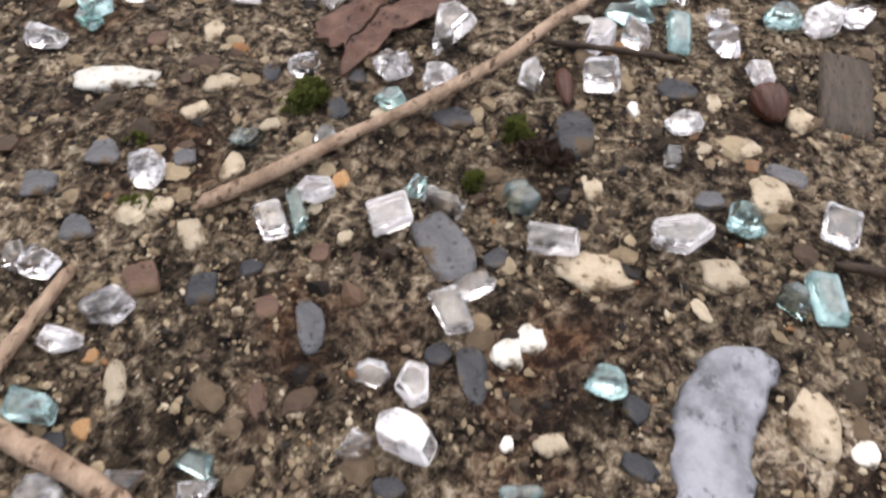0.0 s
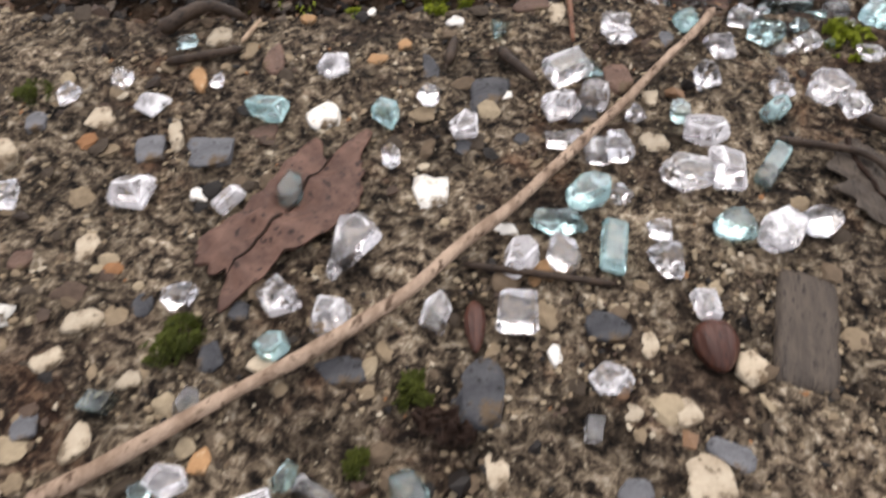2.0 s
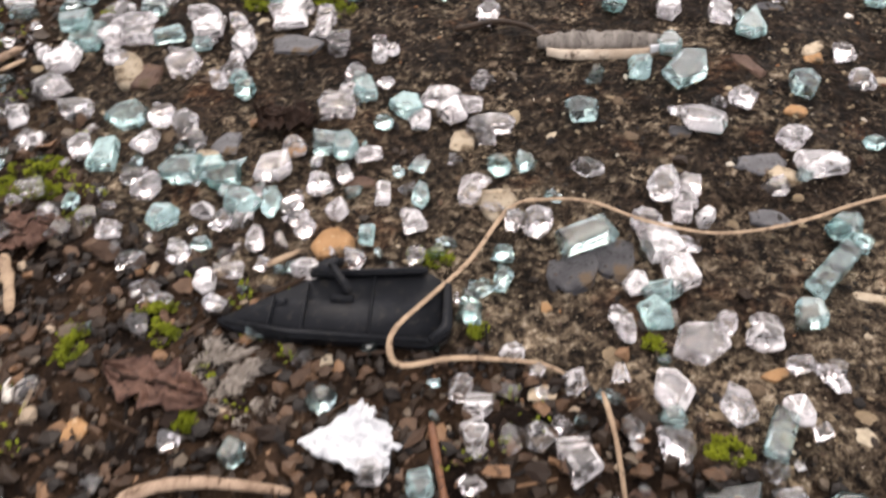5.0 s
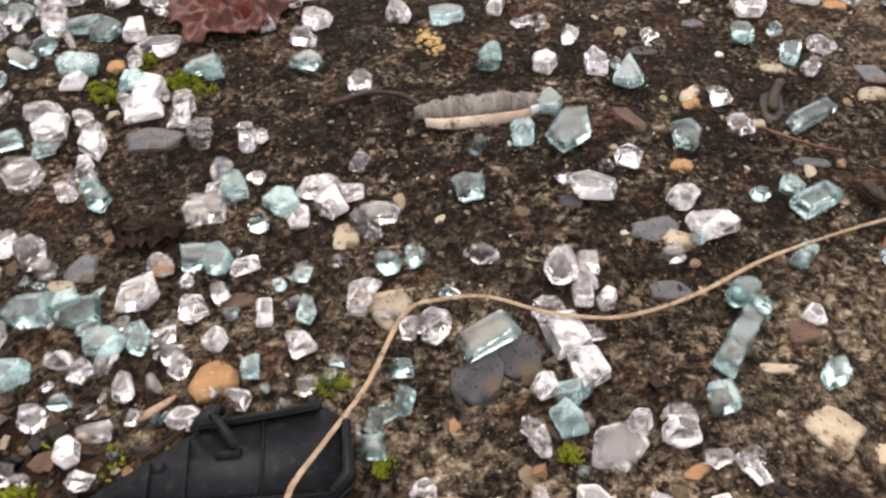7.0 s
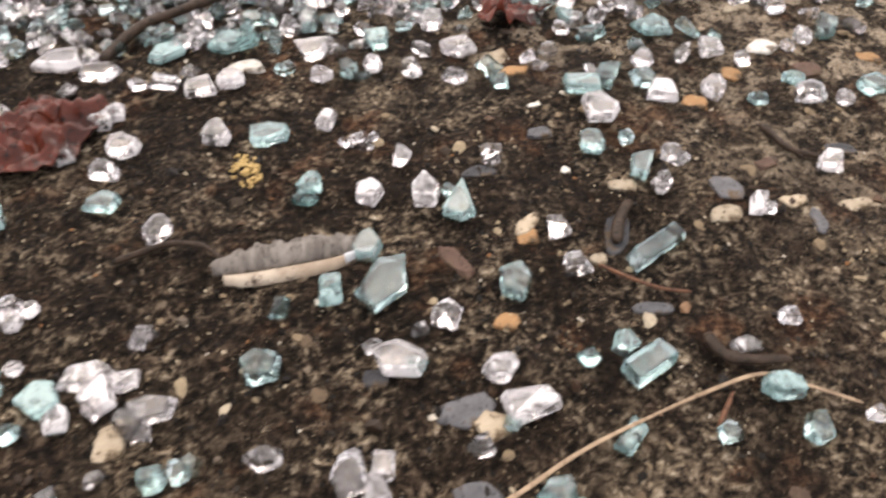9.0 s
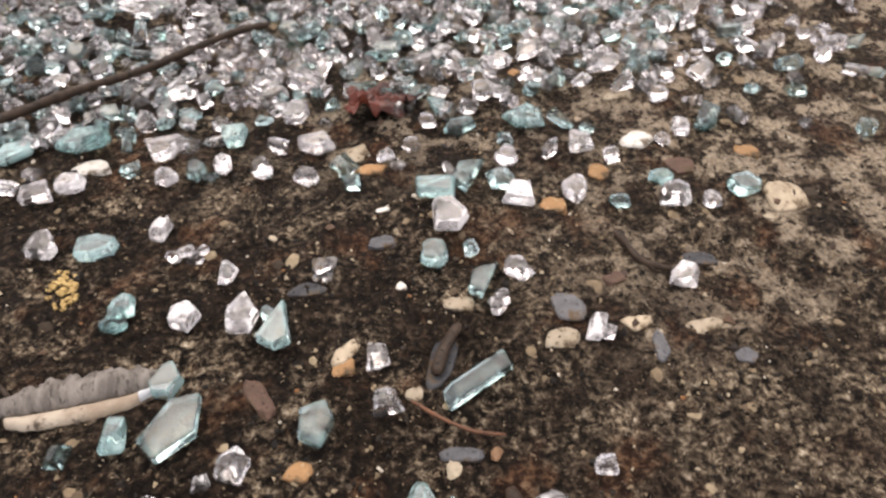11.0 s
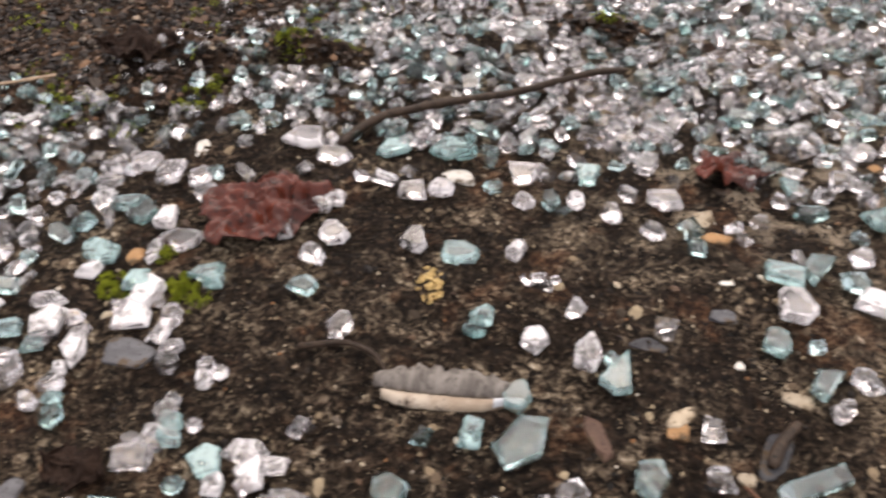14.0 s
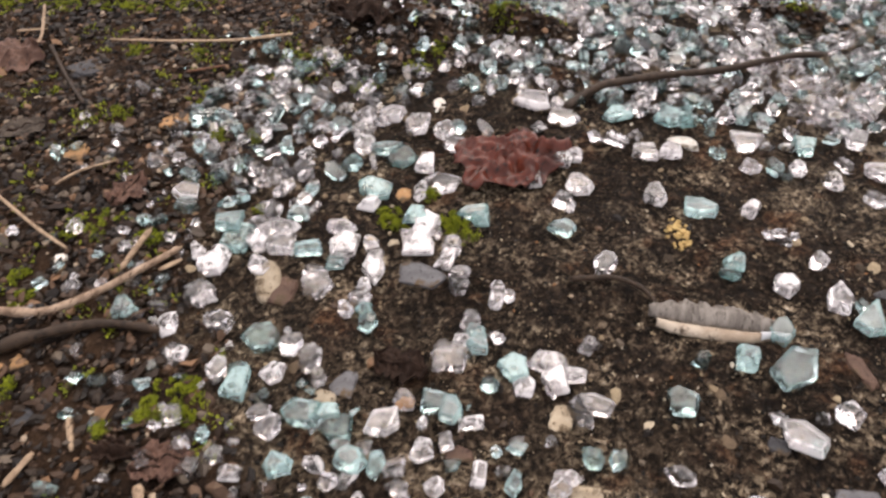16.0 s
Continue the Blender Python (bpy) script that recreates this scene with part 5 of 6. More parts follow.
def paper_scrap(x, y, l, w, yaw):
    """A torn, creased white scrap: a thin sheet with a ragged outline, drawn out to a point on one side."""
    torn = [(-1.0, -0.1), (-0.62, 0.24), (-0.2, 0.62), (0.16, 1.05), (0.28, 0.78), (0.42, 0.78), (0.42, 0.46), (0.70, 0.40), (0.80, -0.06), (1.0, -0.26), (0.73, -0.32), (0.77, -0.70), (0.35, -0.68), (0.2, -0.92), (-0.18, -0.56), (-0.70, -0.40)]
    edge = []
    for i, (ax, ay) in enumerate(torn):
        bx, by = torn[(i + 1) % len(torn)]
        for k in range(5):
            u = k / 5
            j = 0.05 if k else 0
            edge.append((ax + (bx - ax) * u + rng.uniform(-j, j), ay + (by - ay) * u + rng.uniform(-j, j)))
    n, rings, bm = len(edge), [], bmesh.new()

    def lift(px, py):
        p = Vector((px, py, 6))
        return (1.5 + 1.9 * abs(noise.noise(p * 1.5)) + 1.3 * abs(noise.noise(p * 3.2)) + 0.5 * noise.noise(p * 7)) / 1000

    centre = bm.verts.new((0.1 * l / 2000, 0, lift(0.1, 0)))
    for k in range(1, 11):
        rings.append([bm.verts.new(((0.1 + (ex - 0.1) * k / 10) * l / 2000, ey * k / 10 * w / 2000, lift(0.1 + (ex - 0.1) * k / 10, ey * k / 10))) for ex, ey in edge])
    for i in range(n):
        bm.faces.new((centre, rings[0][(i + 1) % n], rings[0][i]))
    for a, b in zip(rings, rings[1:]):
        for i in range(n):
            j = (i + 1) % n
            bm.faces.new((a[i], a[j], b[j], b[i]))
    made = bmesh.ops.extrude_face_region(bm, geom=bm.faces[:])
    for v in made["geom"]:
        if isinstance(v, bmesh.types.BMVert):
            v.co.z -= 0.0007
    bmesh.ops.recalc_face_normals(bm, faces=bm.faces[:])
    ob = part("paper_scrap", bm, PAPER, smooth_faces=False)
    ob.matrix_world = pose(x, y, ground_z(x, y), 0, 0, yaw)
    return tagged(ob, "torn crumpled scrap of white paper on dark soil", "paper scrap")


def fluff(x, y, l, w, yaw):
    """A matted tuft of grey down: many fine crossing fibres."""
    bm = bmesh.new()
    for _ in range(3400):
        a, r = rng.uniform(0, 6.28), rng.random() ** 0.6
        q = Vector((math.cos(a) * r * l / 2000, math.sin(a) * r * w / 2000, 0))
        if noise.noise(q * 260) + 0.5 * noise.noise(q * 700) < 0.45 * r * r - 0.12:
            continue
        q.z = ground_z(x + q.x, y + q.y) - ground_z(x, y) + rng.uniform(0.0002, 0.0009)
        d = rng.gauss(0.9, 0.55) + 2 * noise.noise(q * 150)
        way = Vector((math.cos(d), math.sin(d), rng.uniform(-0.1, 0.1))) * rng.uniform(0.0008, 0.0026)
        side = Vector((-math.sin(d), math.cos(d), 0)) * 0.00008
        v = [bm.verts.new(c) for c in (q - side, q + side, q + way + side * 0.3, q + Vector((0, 0, 0.00012)), q + way * 0.5 + Vector((0, 0, 0.0003)))]
        for f in ((0, 1, 4), (1, 2, 4), (2, 0, 4), (0, 3, 1)):
            bm.faces.new([v[k] for k in f])
    ob = part("down_tuft", bm, DOWN, smooth_faces=False)
    ob.matrix_world = pose(x, y, ground_z(x, y) + 0.0002, 0, 0, yaw)
    return tagged(ob, "matted tuft of grey down on dark soil", "down")


def dry_husk(x, y, l, w, yaw):
    """A split dry husk: a ribbed grey upper shell over a cream lower lip with a broken white end."""
    thing = empty("dry_husk", pose(x, y, ground_z(x, y), 0, 0, yaw), "split dry seed husk, grey above and cream below, on concrete", "husk")

    def strip(v0, v1, lift, thick, ragged, u0=-1.0, u1=1.0):
        bm, rows = bmesh.new(), []
        for i in range(61):
            u = u0 + (u1 - u0) * i / 60
            half = 0.5 * w * (1 - abs(u + 0.1) ** 3.2 * 0.85) if u < 0.75 else 0.5 * w * 0.62
            half *= 1 + ragged * (noise.noise(Vector((u * 8, v1, 3))) + 0.7 * noise.noise(Vector((u * 23, v1, 5))))
            row = []
            for j in range(11):
                v = v0 + (v1 - v0) * j / 10
                arch = math.sin(math.pi * j / 10)
                rib = 0.06 * math.sin(u * 36 + 2 * v + 4 * noise.noise(Vector((u * 6, 0, 0)))) * ragged * 2.5
                row.append(bm.verts.new((u * l / 2000, v * half / 500 * 0.5, (0.5 + lift + thick * arch ** 0.7 + rib) / 1000)))
            rows.append(row)
        for a, b in zip(rows, rows[1:]):
            for j in range(10):
                bm.faces.new((a[j], b[j], b[j + 1], a[j + 1]))
        made = bmesh.ops.extrude_face_region(bm, geom=bm.faces[:])
        for g in made["geom"]:
            if isinstance(g, bmesh.types.BMVert):
                g.co.z -= 0.0005
        bmesh.ops.recalc_face_normals(bm, faces=bm.faces[:])
        return bm

    part("upper_shell", strip(-0.25, 1.05, 0.8, 1.9, 0.28), HUSK_GREY, thing, "grey ribbed upper shell")
    part("lower_lip", strip(-0.92, -0.22, 0.1, 1.3, 0.09, -0.88, 0.93), HUSK_CREAM, thing, "cream-coloured lower lip")
    part("broken_end", strip(-0.86, -0.3, 0.7, 1.5, 0.05, 0.58, 0.97), PAPER, thing, "white broken end")
    return thing


# pebbles set in the concrete; some of the cream ones stand for its pale patches
pebble(-0.0410, 0.0230, 13.2, 6.0, 14, WHITE_STONE)
pebble(-0.0179, 0.0305, 5.4, 2.9, -69, DARK_STONE)
pebble(-0.0048, 0.0250, 5.5, 3.4, -72, DARK_STONE)
pebble(-0.0159, 0.0102, 5.9, 3.4, -71, CREAM_STONE)
pebble(-0.0351, 0.0082, 4.9, 5.7, 14, SLATE)
pebble(-0.0408, 0.0006, 5.1, 5.4, 14, SLATE)
pebble(-0.0318, -0.0052, 4.9, 4.9, 14, SLATE)
pebble(-0.0237, 0.0104, 3.2, 4.0, 14, SLATE)
pebble(-0.0198, -0.0104, 6.1, 6.2, 14, MAROON_STONE)
pebble(-0.0117, -0.0100, 5.0, 5.2, 14, DARK_STONE)
pebble(0.0031, -0.0112, 7.7, 3.8, -66, SLATE)
pebble(-0.0258, 0.0197, 4.1, 3.3, 29, CREAM_STONE)
pebble(-0.0312, 0.0384, 4.3, 5.4, 14, CREAM_STONE)
pebble(-0.0001, 0.0114, 2.9, 3.6, 14, ORANGE_STONE)
pebble(-0.0201, -0.0223, 2.0, 2.3, 14, ORANGE_STONE)
pebble(-0.0165, -0.0308, 2.7, 2.1, -61, ORANGE_STONE)
pebble(-0.0155, -0.0252, 5.9, 2.7, -71, CREAM_STONE)
pebble(0.0008, -0.0225, 5.3, 2.4, -64, MAROON_STONE)
pebble(0.0056, -0.0226, 2.3, 2.5, 14, CREAM_STONE)
pebble(0.0242, -0.0134, 8.3, 3.9, -69, DARK_STONE)
pebble(0.0199, -0.0118, 3.4, 3.4, 14, DARK_STONE)
pebble(0.0280, -0.0094, 4.1, 4.2, 14, WHITE_STONE)
pebble(0.0302, -0.0069, 4.1, 3.9, 14, WHITE_STONE)
pebble(0.0376, 0.0052, 10.8, 6.5, -11, CREAM_STONE)
pebble(0.0596, 0.0229, 6.7, 7.6, 14, CREAM_STONE)
pebble(0.0620, 0.0272, 5.6, 4.1, -15, SLATE)
pebble(0.0439, -0.0137, 4.2, 2.9, -85, DARK_STONE)
pebble(0.0447, -0.0202, 4.3, 3.0, -19, DARK_STONE)
pebble(0.0301, -0.0207, 1.8, 1.8, 14, WHITE_STONE)
pebble(0.0350, -0.0196, 3.8, 2.6, 14, CREAM_STONE)
pebble(0.0350, 0.0486, 3.7, 4.2, 14, ORANGE_STONE)
pebble(0.0167, 0.0042, 11.5, 7.2, -68, SLATE)
pebble(0.0308, 0.0279, 8.0, 9.3, 14, DARK_STONE)
pebble(0.0454, 0.0416, 6.2, 5.9, 14, DARK_STONE)
pebble(0.0645, 0.0407, 4.3, 5.7, 14, CREAM_STONE)
pebble(0.0036, 0.0023, 2.3, 2.3, 14, CREAM_STONE)
pebble(-0.0027, -0.0101, 3.9, 3.7, 14, MAROON_STONE)
pebble(0.0530, 0.0072, 5.8, 5.3, 14, CREAM_STONE)
# a pale patch of the concrete, built as a low stone
pebble(0.0640, -0.0101, 9.4, 5.4, -84, CREAM_STONE)
pebble(0.0693, -0.0126, 3.8, 3.4, 14, WHITE_STONE)
pebble(0.0565, 0.0315, 3.0, 4.2, 14, CREAM_STONE)
pebble(0.0348, 0.0188, 3.6, 4.7, 14, CREAM_STONE)
pebble(0.0187, -0.0285, 3.6, 2.4, 14, DARK_STONE)
pebble(0.0013, -0.0011, 3.0, 3.3, 14, MAROON_STONE)
pebble(0.0240, 0.0041, 3.7, 3.6, 14, DARK_STONE)
pebble(-0.0189, -0.0328, 3.1, 2.7, 14, DARK_STONE)
pebble(-0.0556, 0.0526, 7.3, 7.9, 30, CREAM_STONE)
pebble(-0.0539, 0.0607, 4.0, 4.9, 13, SLATE)
pebble(-0.0322, 0.0597, 5.3, 6.8, 13, SLATE)
pebble(-0.0214, 0.0615, 8.2, 7.4, 13, SLATE)
pebble(-0.0296, 0.0642, 7.9, 2.9, -60, CREAM_STONE)
pebble(-0.0439, 0.0647, 5.1, 6.5, 13, CREAM_STONE)
pebble(-0.0390, 0.0336, 4.0, 4.6, 14, MAROON_STONE)
pebble(-0.0043, 0.0326, 2.9, 3.6, 14, DARK_STONE)
pebble(-0.0246, 0.0261, 5.4, 3.7, 34, CREAM_STONE)
pebble(-0.0060, 0.0729, 6.0, 6.3, 13, WHITE_STONE)
pebble(0.0163, 0.0598, 6.8, 7.4, 13, WHITE_STONE)
pebble(-0.0197, 0.0523, 4.4, 2.8, -12, WHITE_STONE)
pebble(0.0290, 0.0549, 3.9, 2.7, 14, WHITE_STONE)
pebble(0.0493, 0.0791, 4.8, 5.1, 13, CREAM_STONE)
pebble(0.0187, 0.0711, 2.9, 4.4, 13, DARK_STONE)
pebble(-0.0010, 0.0887, 4.2, 3.6, 13, ORANGE_STONE)
pebble(-0.0137, 0.0197, 3.1, 3.2, 14, CREAM_STONE)
pebble(0.0510, 0.0200, 4.1, 3.6, 14, SLATE)
pebble(0.0021, 0.0255, 3.9, 3.0, 14, CREAM_STONE)
pebble(0.0391, 0.0359, 3.3, 2.0, -83, WHITE_STONE)
pebble(0.0498, 0.0297, 2.5, 3.0, 14, CREAM_STONE)
pebble(0.0511, 0.0403, 3.1, 3.8, 14, CREAM_STONE)
pebble(-0.0067, -0.0051, 3.2, 2.7, 14, DARK_STONE)
pebble(-0.0167, -0.0023, 5.8, 3.5, -51, CREAM_STONE)
pebble(-0.0228, 0.0015, 4.2, 3.2, 14, CREAM_STONE)
pebble(0.0199, 0.0857, 7.2, 10.0, 13, DARK_STONE)
pebble(0.0125, 0.0270, 6.9, 4.7, 14, DARK_STONE)
pebble(-0.0470, 0.1336, 5.3, 4.7, 11, WHITE_STONE)
pebble(-0.0334, 0.1271, 4.2, 5.0, 11, ORANGE_STONE)
pebble(-0.0178, 0.1271, 3.9, 4.5, 11, SLATE)
pebble(0.0022, 0.0947, 2.6, 3.4, 11, ORANGE_STONE)
pebble(-0.0192, 0.0842, 9.6, 4.5, -68, MAROON_STONE)
pebble(0.0235, 0.1122, 7.4, 6.3, 11, MAROON_STONE)
pebble(0.0287, 0.1098, 6.6, 3.3, -88, CREAM_STONE)
pebble(0.0100, 0.1038, 3.4, 3.9, 11, WHITE_STONE)
pebble(-0.0144, 0.0673, 4.8, 4.7, 11, MAROON_STONE)
pebble(0.0087, 0.0892, 9.5, 3.5, -65, DARK_STONE)
pebble(0.0366, 0.0842, 6.7, 5.5, 11, DARK_STONE)
pebble(0.0417, 0.0941, 6.1, 7.2, 11, MAROON_STONE)
pebble(0.0477, 0.0900, 5.1, 2.9, -86, CREAM_STONE)
pebble(-0.0322, 0.0886, 5.5, 6.3, 11, CREAM_STONE)
pebble(-0.0450, 0.0957, 6.7, 7.9, 11, ORANGE_STONE)
pebble(-0.0309, 0.0769, 6.7, 3.4, -60, ORANGE_STONE)
pebble(0.0492, 0.1068, 3.4, 4.2, 11, SLATE)
pebble(0.0278, 0.0757, 2.7, 2.7, 11, DARK_STONE)
pebble(0.0235, 0.0856, 2.2, 2.1, 11, WHITE_STONE)
pebble(-0.0180, 0.0984, 3.2, 3.2, 11, ORANGE_STONE)
pebble(-0.0066, 0.1023, 1.9, 2.7, 11, WHITE_STONE)
# a round dark seed, built as a pebble
pebble(0.0586, 0.1250, 6.1, 7.9, 11, MAROON_STONE)
pebble(0.0834, 0.1502, 5.7, 2.7, 32, ORANGE_STONE)
pebble(0.0433, 0.1614, 2.4, 3.3, 11, ORANGE_STONE)
pebble(-0.0674, 0.1487, 5.0, 6.9, 12, DARK_STONE)
pebble(0.0043, 0.1444, 4.6, 3.0, 11, CREAM_STONE)
pebble(0.0005, 0.1722, 8.5, 8.9, 5, ORANGE_STONE)
pebble(0.0489, 0.1710, 12.5, 11.4, 18, DARK_STONE)
pebble(0.0562, 0.1746, 10.0, 10.5, 5, DARK_STONE)
pebble(-0.0305, 0.2013, 7.2, 8.1, 5, SLATE)
pebble(-0.0598, 0.2253, 8.7, 11.6, 5, MAROON_STONE)
pebble(0.1020, 0.2245, 5.1, 5.5, -31, ORANGE_STONE)
pebble(0.1113, 0.2489, 4.9, 6.4, 5, ORANGE_STONE)
pebble(0.0327, 0.1868, 9.5, 9.4, 5, CREAM_STONE)
pebble(0.0426, 0.1415, 5.7, 3.3, 5, CREAM_STONE)
pebble(0.0905, 0.2044, 11.2, 7.7, 5, SLATE)
pebble(0.1095, 0.1556, 8.6, 10.9, -42, CREAM_STONE)
pebble(0.1261, 0.2396, 4.2, 4.5, -5, CREAM_STONE)
pebble(0.1687, 0.2919, 7.9, 6.7, -25, ORANGE_STONE)
pebble(0.1395, 0.2629, 7.6, 4.8, -5, CREAM_STONE)
pebble(0.1633, 0.2580, 7.6, 8.5, -5, SLATE)
pebble(0.1602, 0.2497, 8.8, 6.5, -5, CREAM_STONE)
pebble(0.1329, 0.2473, 19.0, 6.1, -111, DARK_STONE)
pebble(-0.0235, 0.2409, 13.3, 9.4, -5, SLATE)
pebble(0.1127, 0.1771, 6.5, 6.7, -5, MAROON_STONE)
pebble(0.0900, 0.1884, 7.9, 5.1, -5, SLATE)
pebble(0.1047, 0.1692, 8.3, 2.2, -5, CREAM_STONE)
pebble(0.0731, 0.2145, 6.2, 4.8, -5, DARK_STONE)
pebble(0.1177, 0.1509, 5.7, 4.9, -5, CREAM_STONE)
pebble(0.0237, 0.2072, 7.1, 7.8, -5, CREAM_STONE)
pebble(-0.0394, 0.2731, 5.3, 6.7, -5, ORANGE_STONE)
pebble(-0.0340, 0.1960, 6.6, 5.8, -5, CREAM_STONE)
pebble(0.1339, 0.2245, 8.0, 4.1, -5, SLATE)
pebble(0.0948, 0.2013, 7.2, 6.3, -5, CREAM_STONE)
pebble(0.0433, 0.3254, 14.0, 6.9, -3, WHITE_STONE)
pebble(0.1987, 0.3166, 10.9, 8.2, 9, WHITE_STONE)
pebble(0.1123, 0.2523, 8.2, 4.3, 45, CREAM_STONE)
pebble(0.1222, 0.2851, 8.2, 4.9, 10, SLATE)
pebble(0.1035, 0.2710, 8.6, 5.3, 10, DARK_STONE)
pebble(0.1778, 0.2512, 7.5, 3.9, 10, CREAM_STONE)
pebble(0.1812, 0.2447, 8.5, 3.9, -97, SLATE)
pebble(0.1259, 0.2702, 2.8, 2.5, 10, WHITE_STONE)
pebble(0.1216, 0.3146, 9.9, 4.5, -6, ORANGE_STONE)
pebble(0.1233, 0.2964, 3.7, 1.8, 10, WHITE_STONE)
pebble(0.1837, 0.3039, 6.1, 6.7, 10, ORANGE_STONE)
pebble(0.2067, 0.3035, 8.9, 8.0, 10, MAROON_STONE)
pebble(0.2001, 0.2690, 8.3, 5.4, -11, DARK_STONE)
pebble(0.1987, 0.2386, 5.8, 4.6, 10, SLATE)
pebble(0.0935, 0.2427, 12.3, 4.4, -68, MAROON_STONE)
pebble(0.0258, 0.3875, 12.9, 14.3, 9, SLATE)
pebble(-0.0425, 0.3230, 5.7, 8.8, 9, WHITE_STONE)
pebble(0.1792, 0.3686, 7.4, 7.3, 9, WHITE_STONE)
pebble(0.1703, 0.3561, 3.6, 4.4, 9, ORANGE_STONE)
pebble(0.1767, 0.2642, 5.3, 4.3, 10, MAROON_STONE)
pebble(0.1988, 0.3378, 10.0, 5.0, 9, CREAM_STONE)
pebble(0.1928, 0.2488, 10.9, 3.8, 10, CREAM_STONE)
pebble(0.1175, 0.3217, 10.9, 6.7, 60, CREAM_STONE)
pebble(-0.1067, 0.2554, 12.9, 7.4, -41, CREAM_STONE)
pebble(0.0290, 0.1889, 10.0, 4.0, 17, CREAM_STONE)
pebble(-0.1524, 0.2599, 9.6, 10.3, 17, ORANGE_STONE)
pebble(-0.1297, 0.2867, 11.8, 8.4, 52, ORANGE_STONE)
pebble(-0.0646, 0.2285, 17.6, 8.0, -64, CREAM_STONE)
pebble(0.0021, 0.1913, 7.9, 4.9, 17, MAROON_STONE)
pebble(-0.1142, 0.1821, 7.3, 6.8, 17, ORANGE_STONE)
pebble(-0.1625, 0.2973, 4.2, 5.5, 16, CREAM_STONE)
pebble(-0.1785, 0.2670, 14.6, 10.2, 35, SLATE)
pebble(-0.1801, 0.3083, 16.5, 15.1, 75, DARK_STONE)
pebble(-0.1267, 0.2181, 4.6, 4.4, 17, WHITE_STONE)
pebble(-0.0143, 0.2007, 4.2, 3.2, 17, ORANGE_STONE)
pebble(-0.0867, 0.1558, 6.4, 4.3, 17, MAROON_STONE)
pebble(-0.0721, 0.1784, 8.2, 6.5, 17, MAROON_STONE)
pebble(-0.1009, 0.1697, 6.8, 6.0, 17, DARK_STONE)
pebble(0.2298, 0.2852, 10.7, 12.8, 0, CREAM_STONE)
pebble(0.2280, 0.3067, 7.7, 6.4, 0, ORANGE_STONE)
# sticks, stems and straws
stick([(-0.0169, 0.0018, 0.0015), (-0.0085, 0.0097, 0.002), (0.0009, 0.0198, 0.0025), (0.0092, 0.028, 0.003), (0.0179, 0.0376, 0.0034), (0.0239, 0.0483, 0.0034), (0.0306, 0.0602, 0.003), (0.039, 0.0776, 0.003), (0.0443, 0.0873, 0.003), (0.0502, 0.0992, 0.003), (0.0574, 0.1162, 0.0025)], 1.05, 0.75, PALE_WOOD, "long weathered tan stick lying across gravelly concrete", "stick", 1.0)
stick([(-0.0297, -0.0317, 0.0015), (-0.0289, -0.026, 0.002), (-0.0281, -0.0188, 0.002), (-0.0275, -0.0117, 0.002)], 0.95, 0.9, PALE_WOOD, "short tan twig with a broken end on concrete", "stick", 1.0)
stick([(-0.032, -0.0311, 0.002), (-0.024, -0.0336, 0.002), (-0.0155, -0.0354, 0.002), (-0.0065, -0.0377, 0.002)], 1.45, 1.3, PALE_WOOD, "thick tan twig lying on gravelly concrete", "stick", 1.0)
stick([(0.0464, 0.1456, 0.0015), (0.0425, 0.1469, 0.002), (0.0347, 0.1467, 0.002), (0.0269, 0.1457, 0.0025), (0.019, 0.1426, 0.0035), (0.0166, 0.144, 0.005), (0.0168, 0.1486, 0.0055), (0.0217, 0.1569, 0.005), (0.0281, 0.1682, 0.0035), (0.0356, 0.1845, 0.0025), (0.0428, 0.1869, 0.003), (0.0519, 0.1865, 0.004), (0.0627, 0.1822, 0.004), (0.0745, 0.1803, 0.0035), (0.0852, 0.1827, 0.003), (0.0967, 0.187, 0.003), (0.1081, 0.1924, 0.003), (0.1184, 0.1963, 0.003), (0.1384, 0.2025, 0.003), (0.1488, 0.2041, 0.003), (0.156, 0.2008, 0.0025), (0.1651, 0.1959, 0.002)], 0.55, 0.38, STRAW, "long bent strip of dry straw curling over black plastic", "dry_straw", 0.35)
stick([(0.0246, 0.1334, 0.002), (0.0278, 0.122, 0.002), (0.0304, 0.111, 0.002), (0.0327, 0.1011, 0.0015)], 0.75, 0.45, RED_STEM, "thin reddish-brown stem on dark soil", "stem", 1.0)
stick([(0.0527, 0.1425, 0.002), (0.0544, 0.1336, 0.002), (0.0561, 0.1244, 0.002)], 0.5, 0.4, STRAW, "short dry grass stem among glass shards", "stem", 0.6)
stick([(-0.0217, 0.116, 0.0015), (-0.0159, 0.1185, 0.0025), (-0.0085, 0.1194, 0.003), (-0.0011, 0.1199, 0.0025), (0.0046, 0.1202, 0.0015)], 1.3, 0.7, PALE_WOOD, "curled strip of tan bark on dark soil", "bark_strip", 0.5)
stick([(-0.0265, 0.0867, 0.0015), (-0.0279, 0.0986, 0.002)], 0.5, 0.4, STRAW, "short pale stalk on gravel", "stem", 1.0)
stick([(0.0815, 0.0919, 0.0015), (0.0852, 0.0893, 0.002), (0.089, 0.0873, 0.0015)], 1.4, 0.7, DARK_WOOD, "short black twig on concrete", "stick", 1.0)
stick([(0.0678, 0.083, 0.002), (0.0752, 0.0822, 0.0025), (0.0808, 0.0811, 0.003), (0.0845, 0.0772, 0.003), (0.0865, 0.0718, 0.002)], 0.7, 0.5, DARK_WOOD, "curved dark stem over a brown leaf", "stem", 1.0)
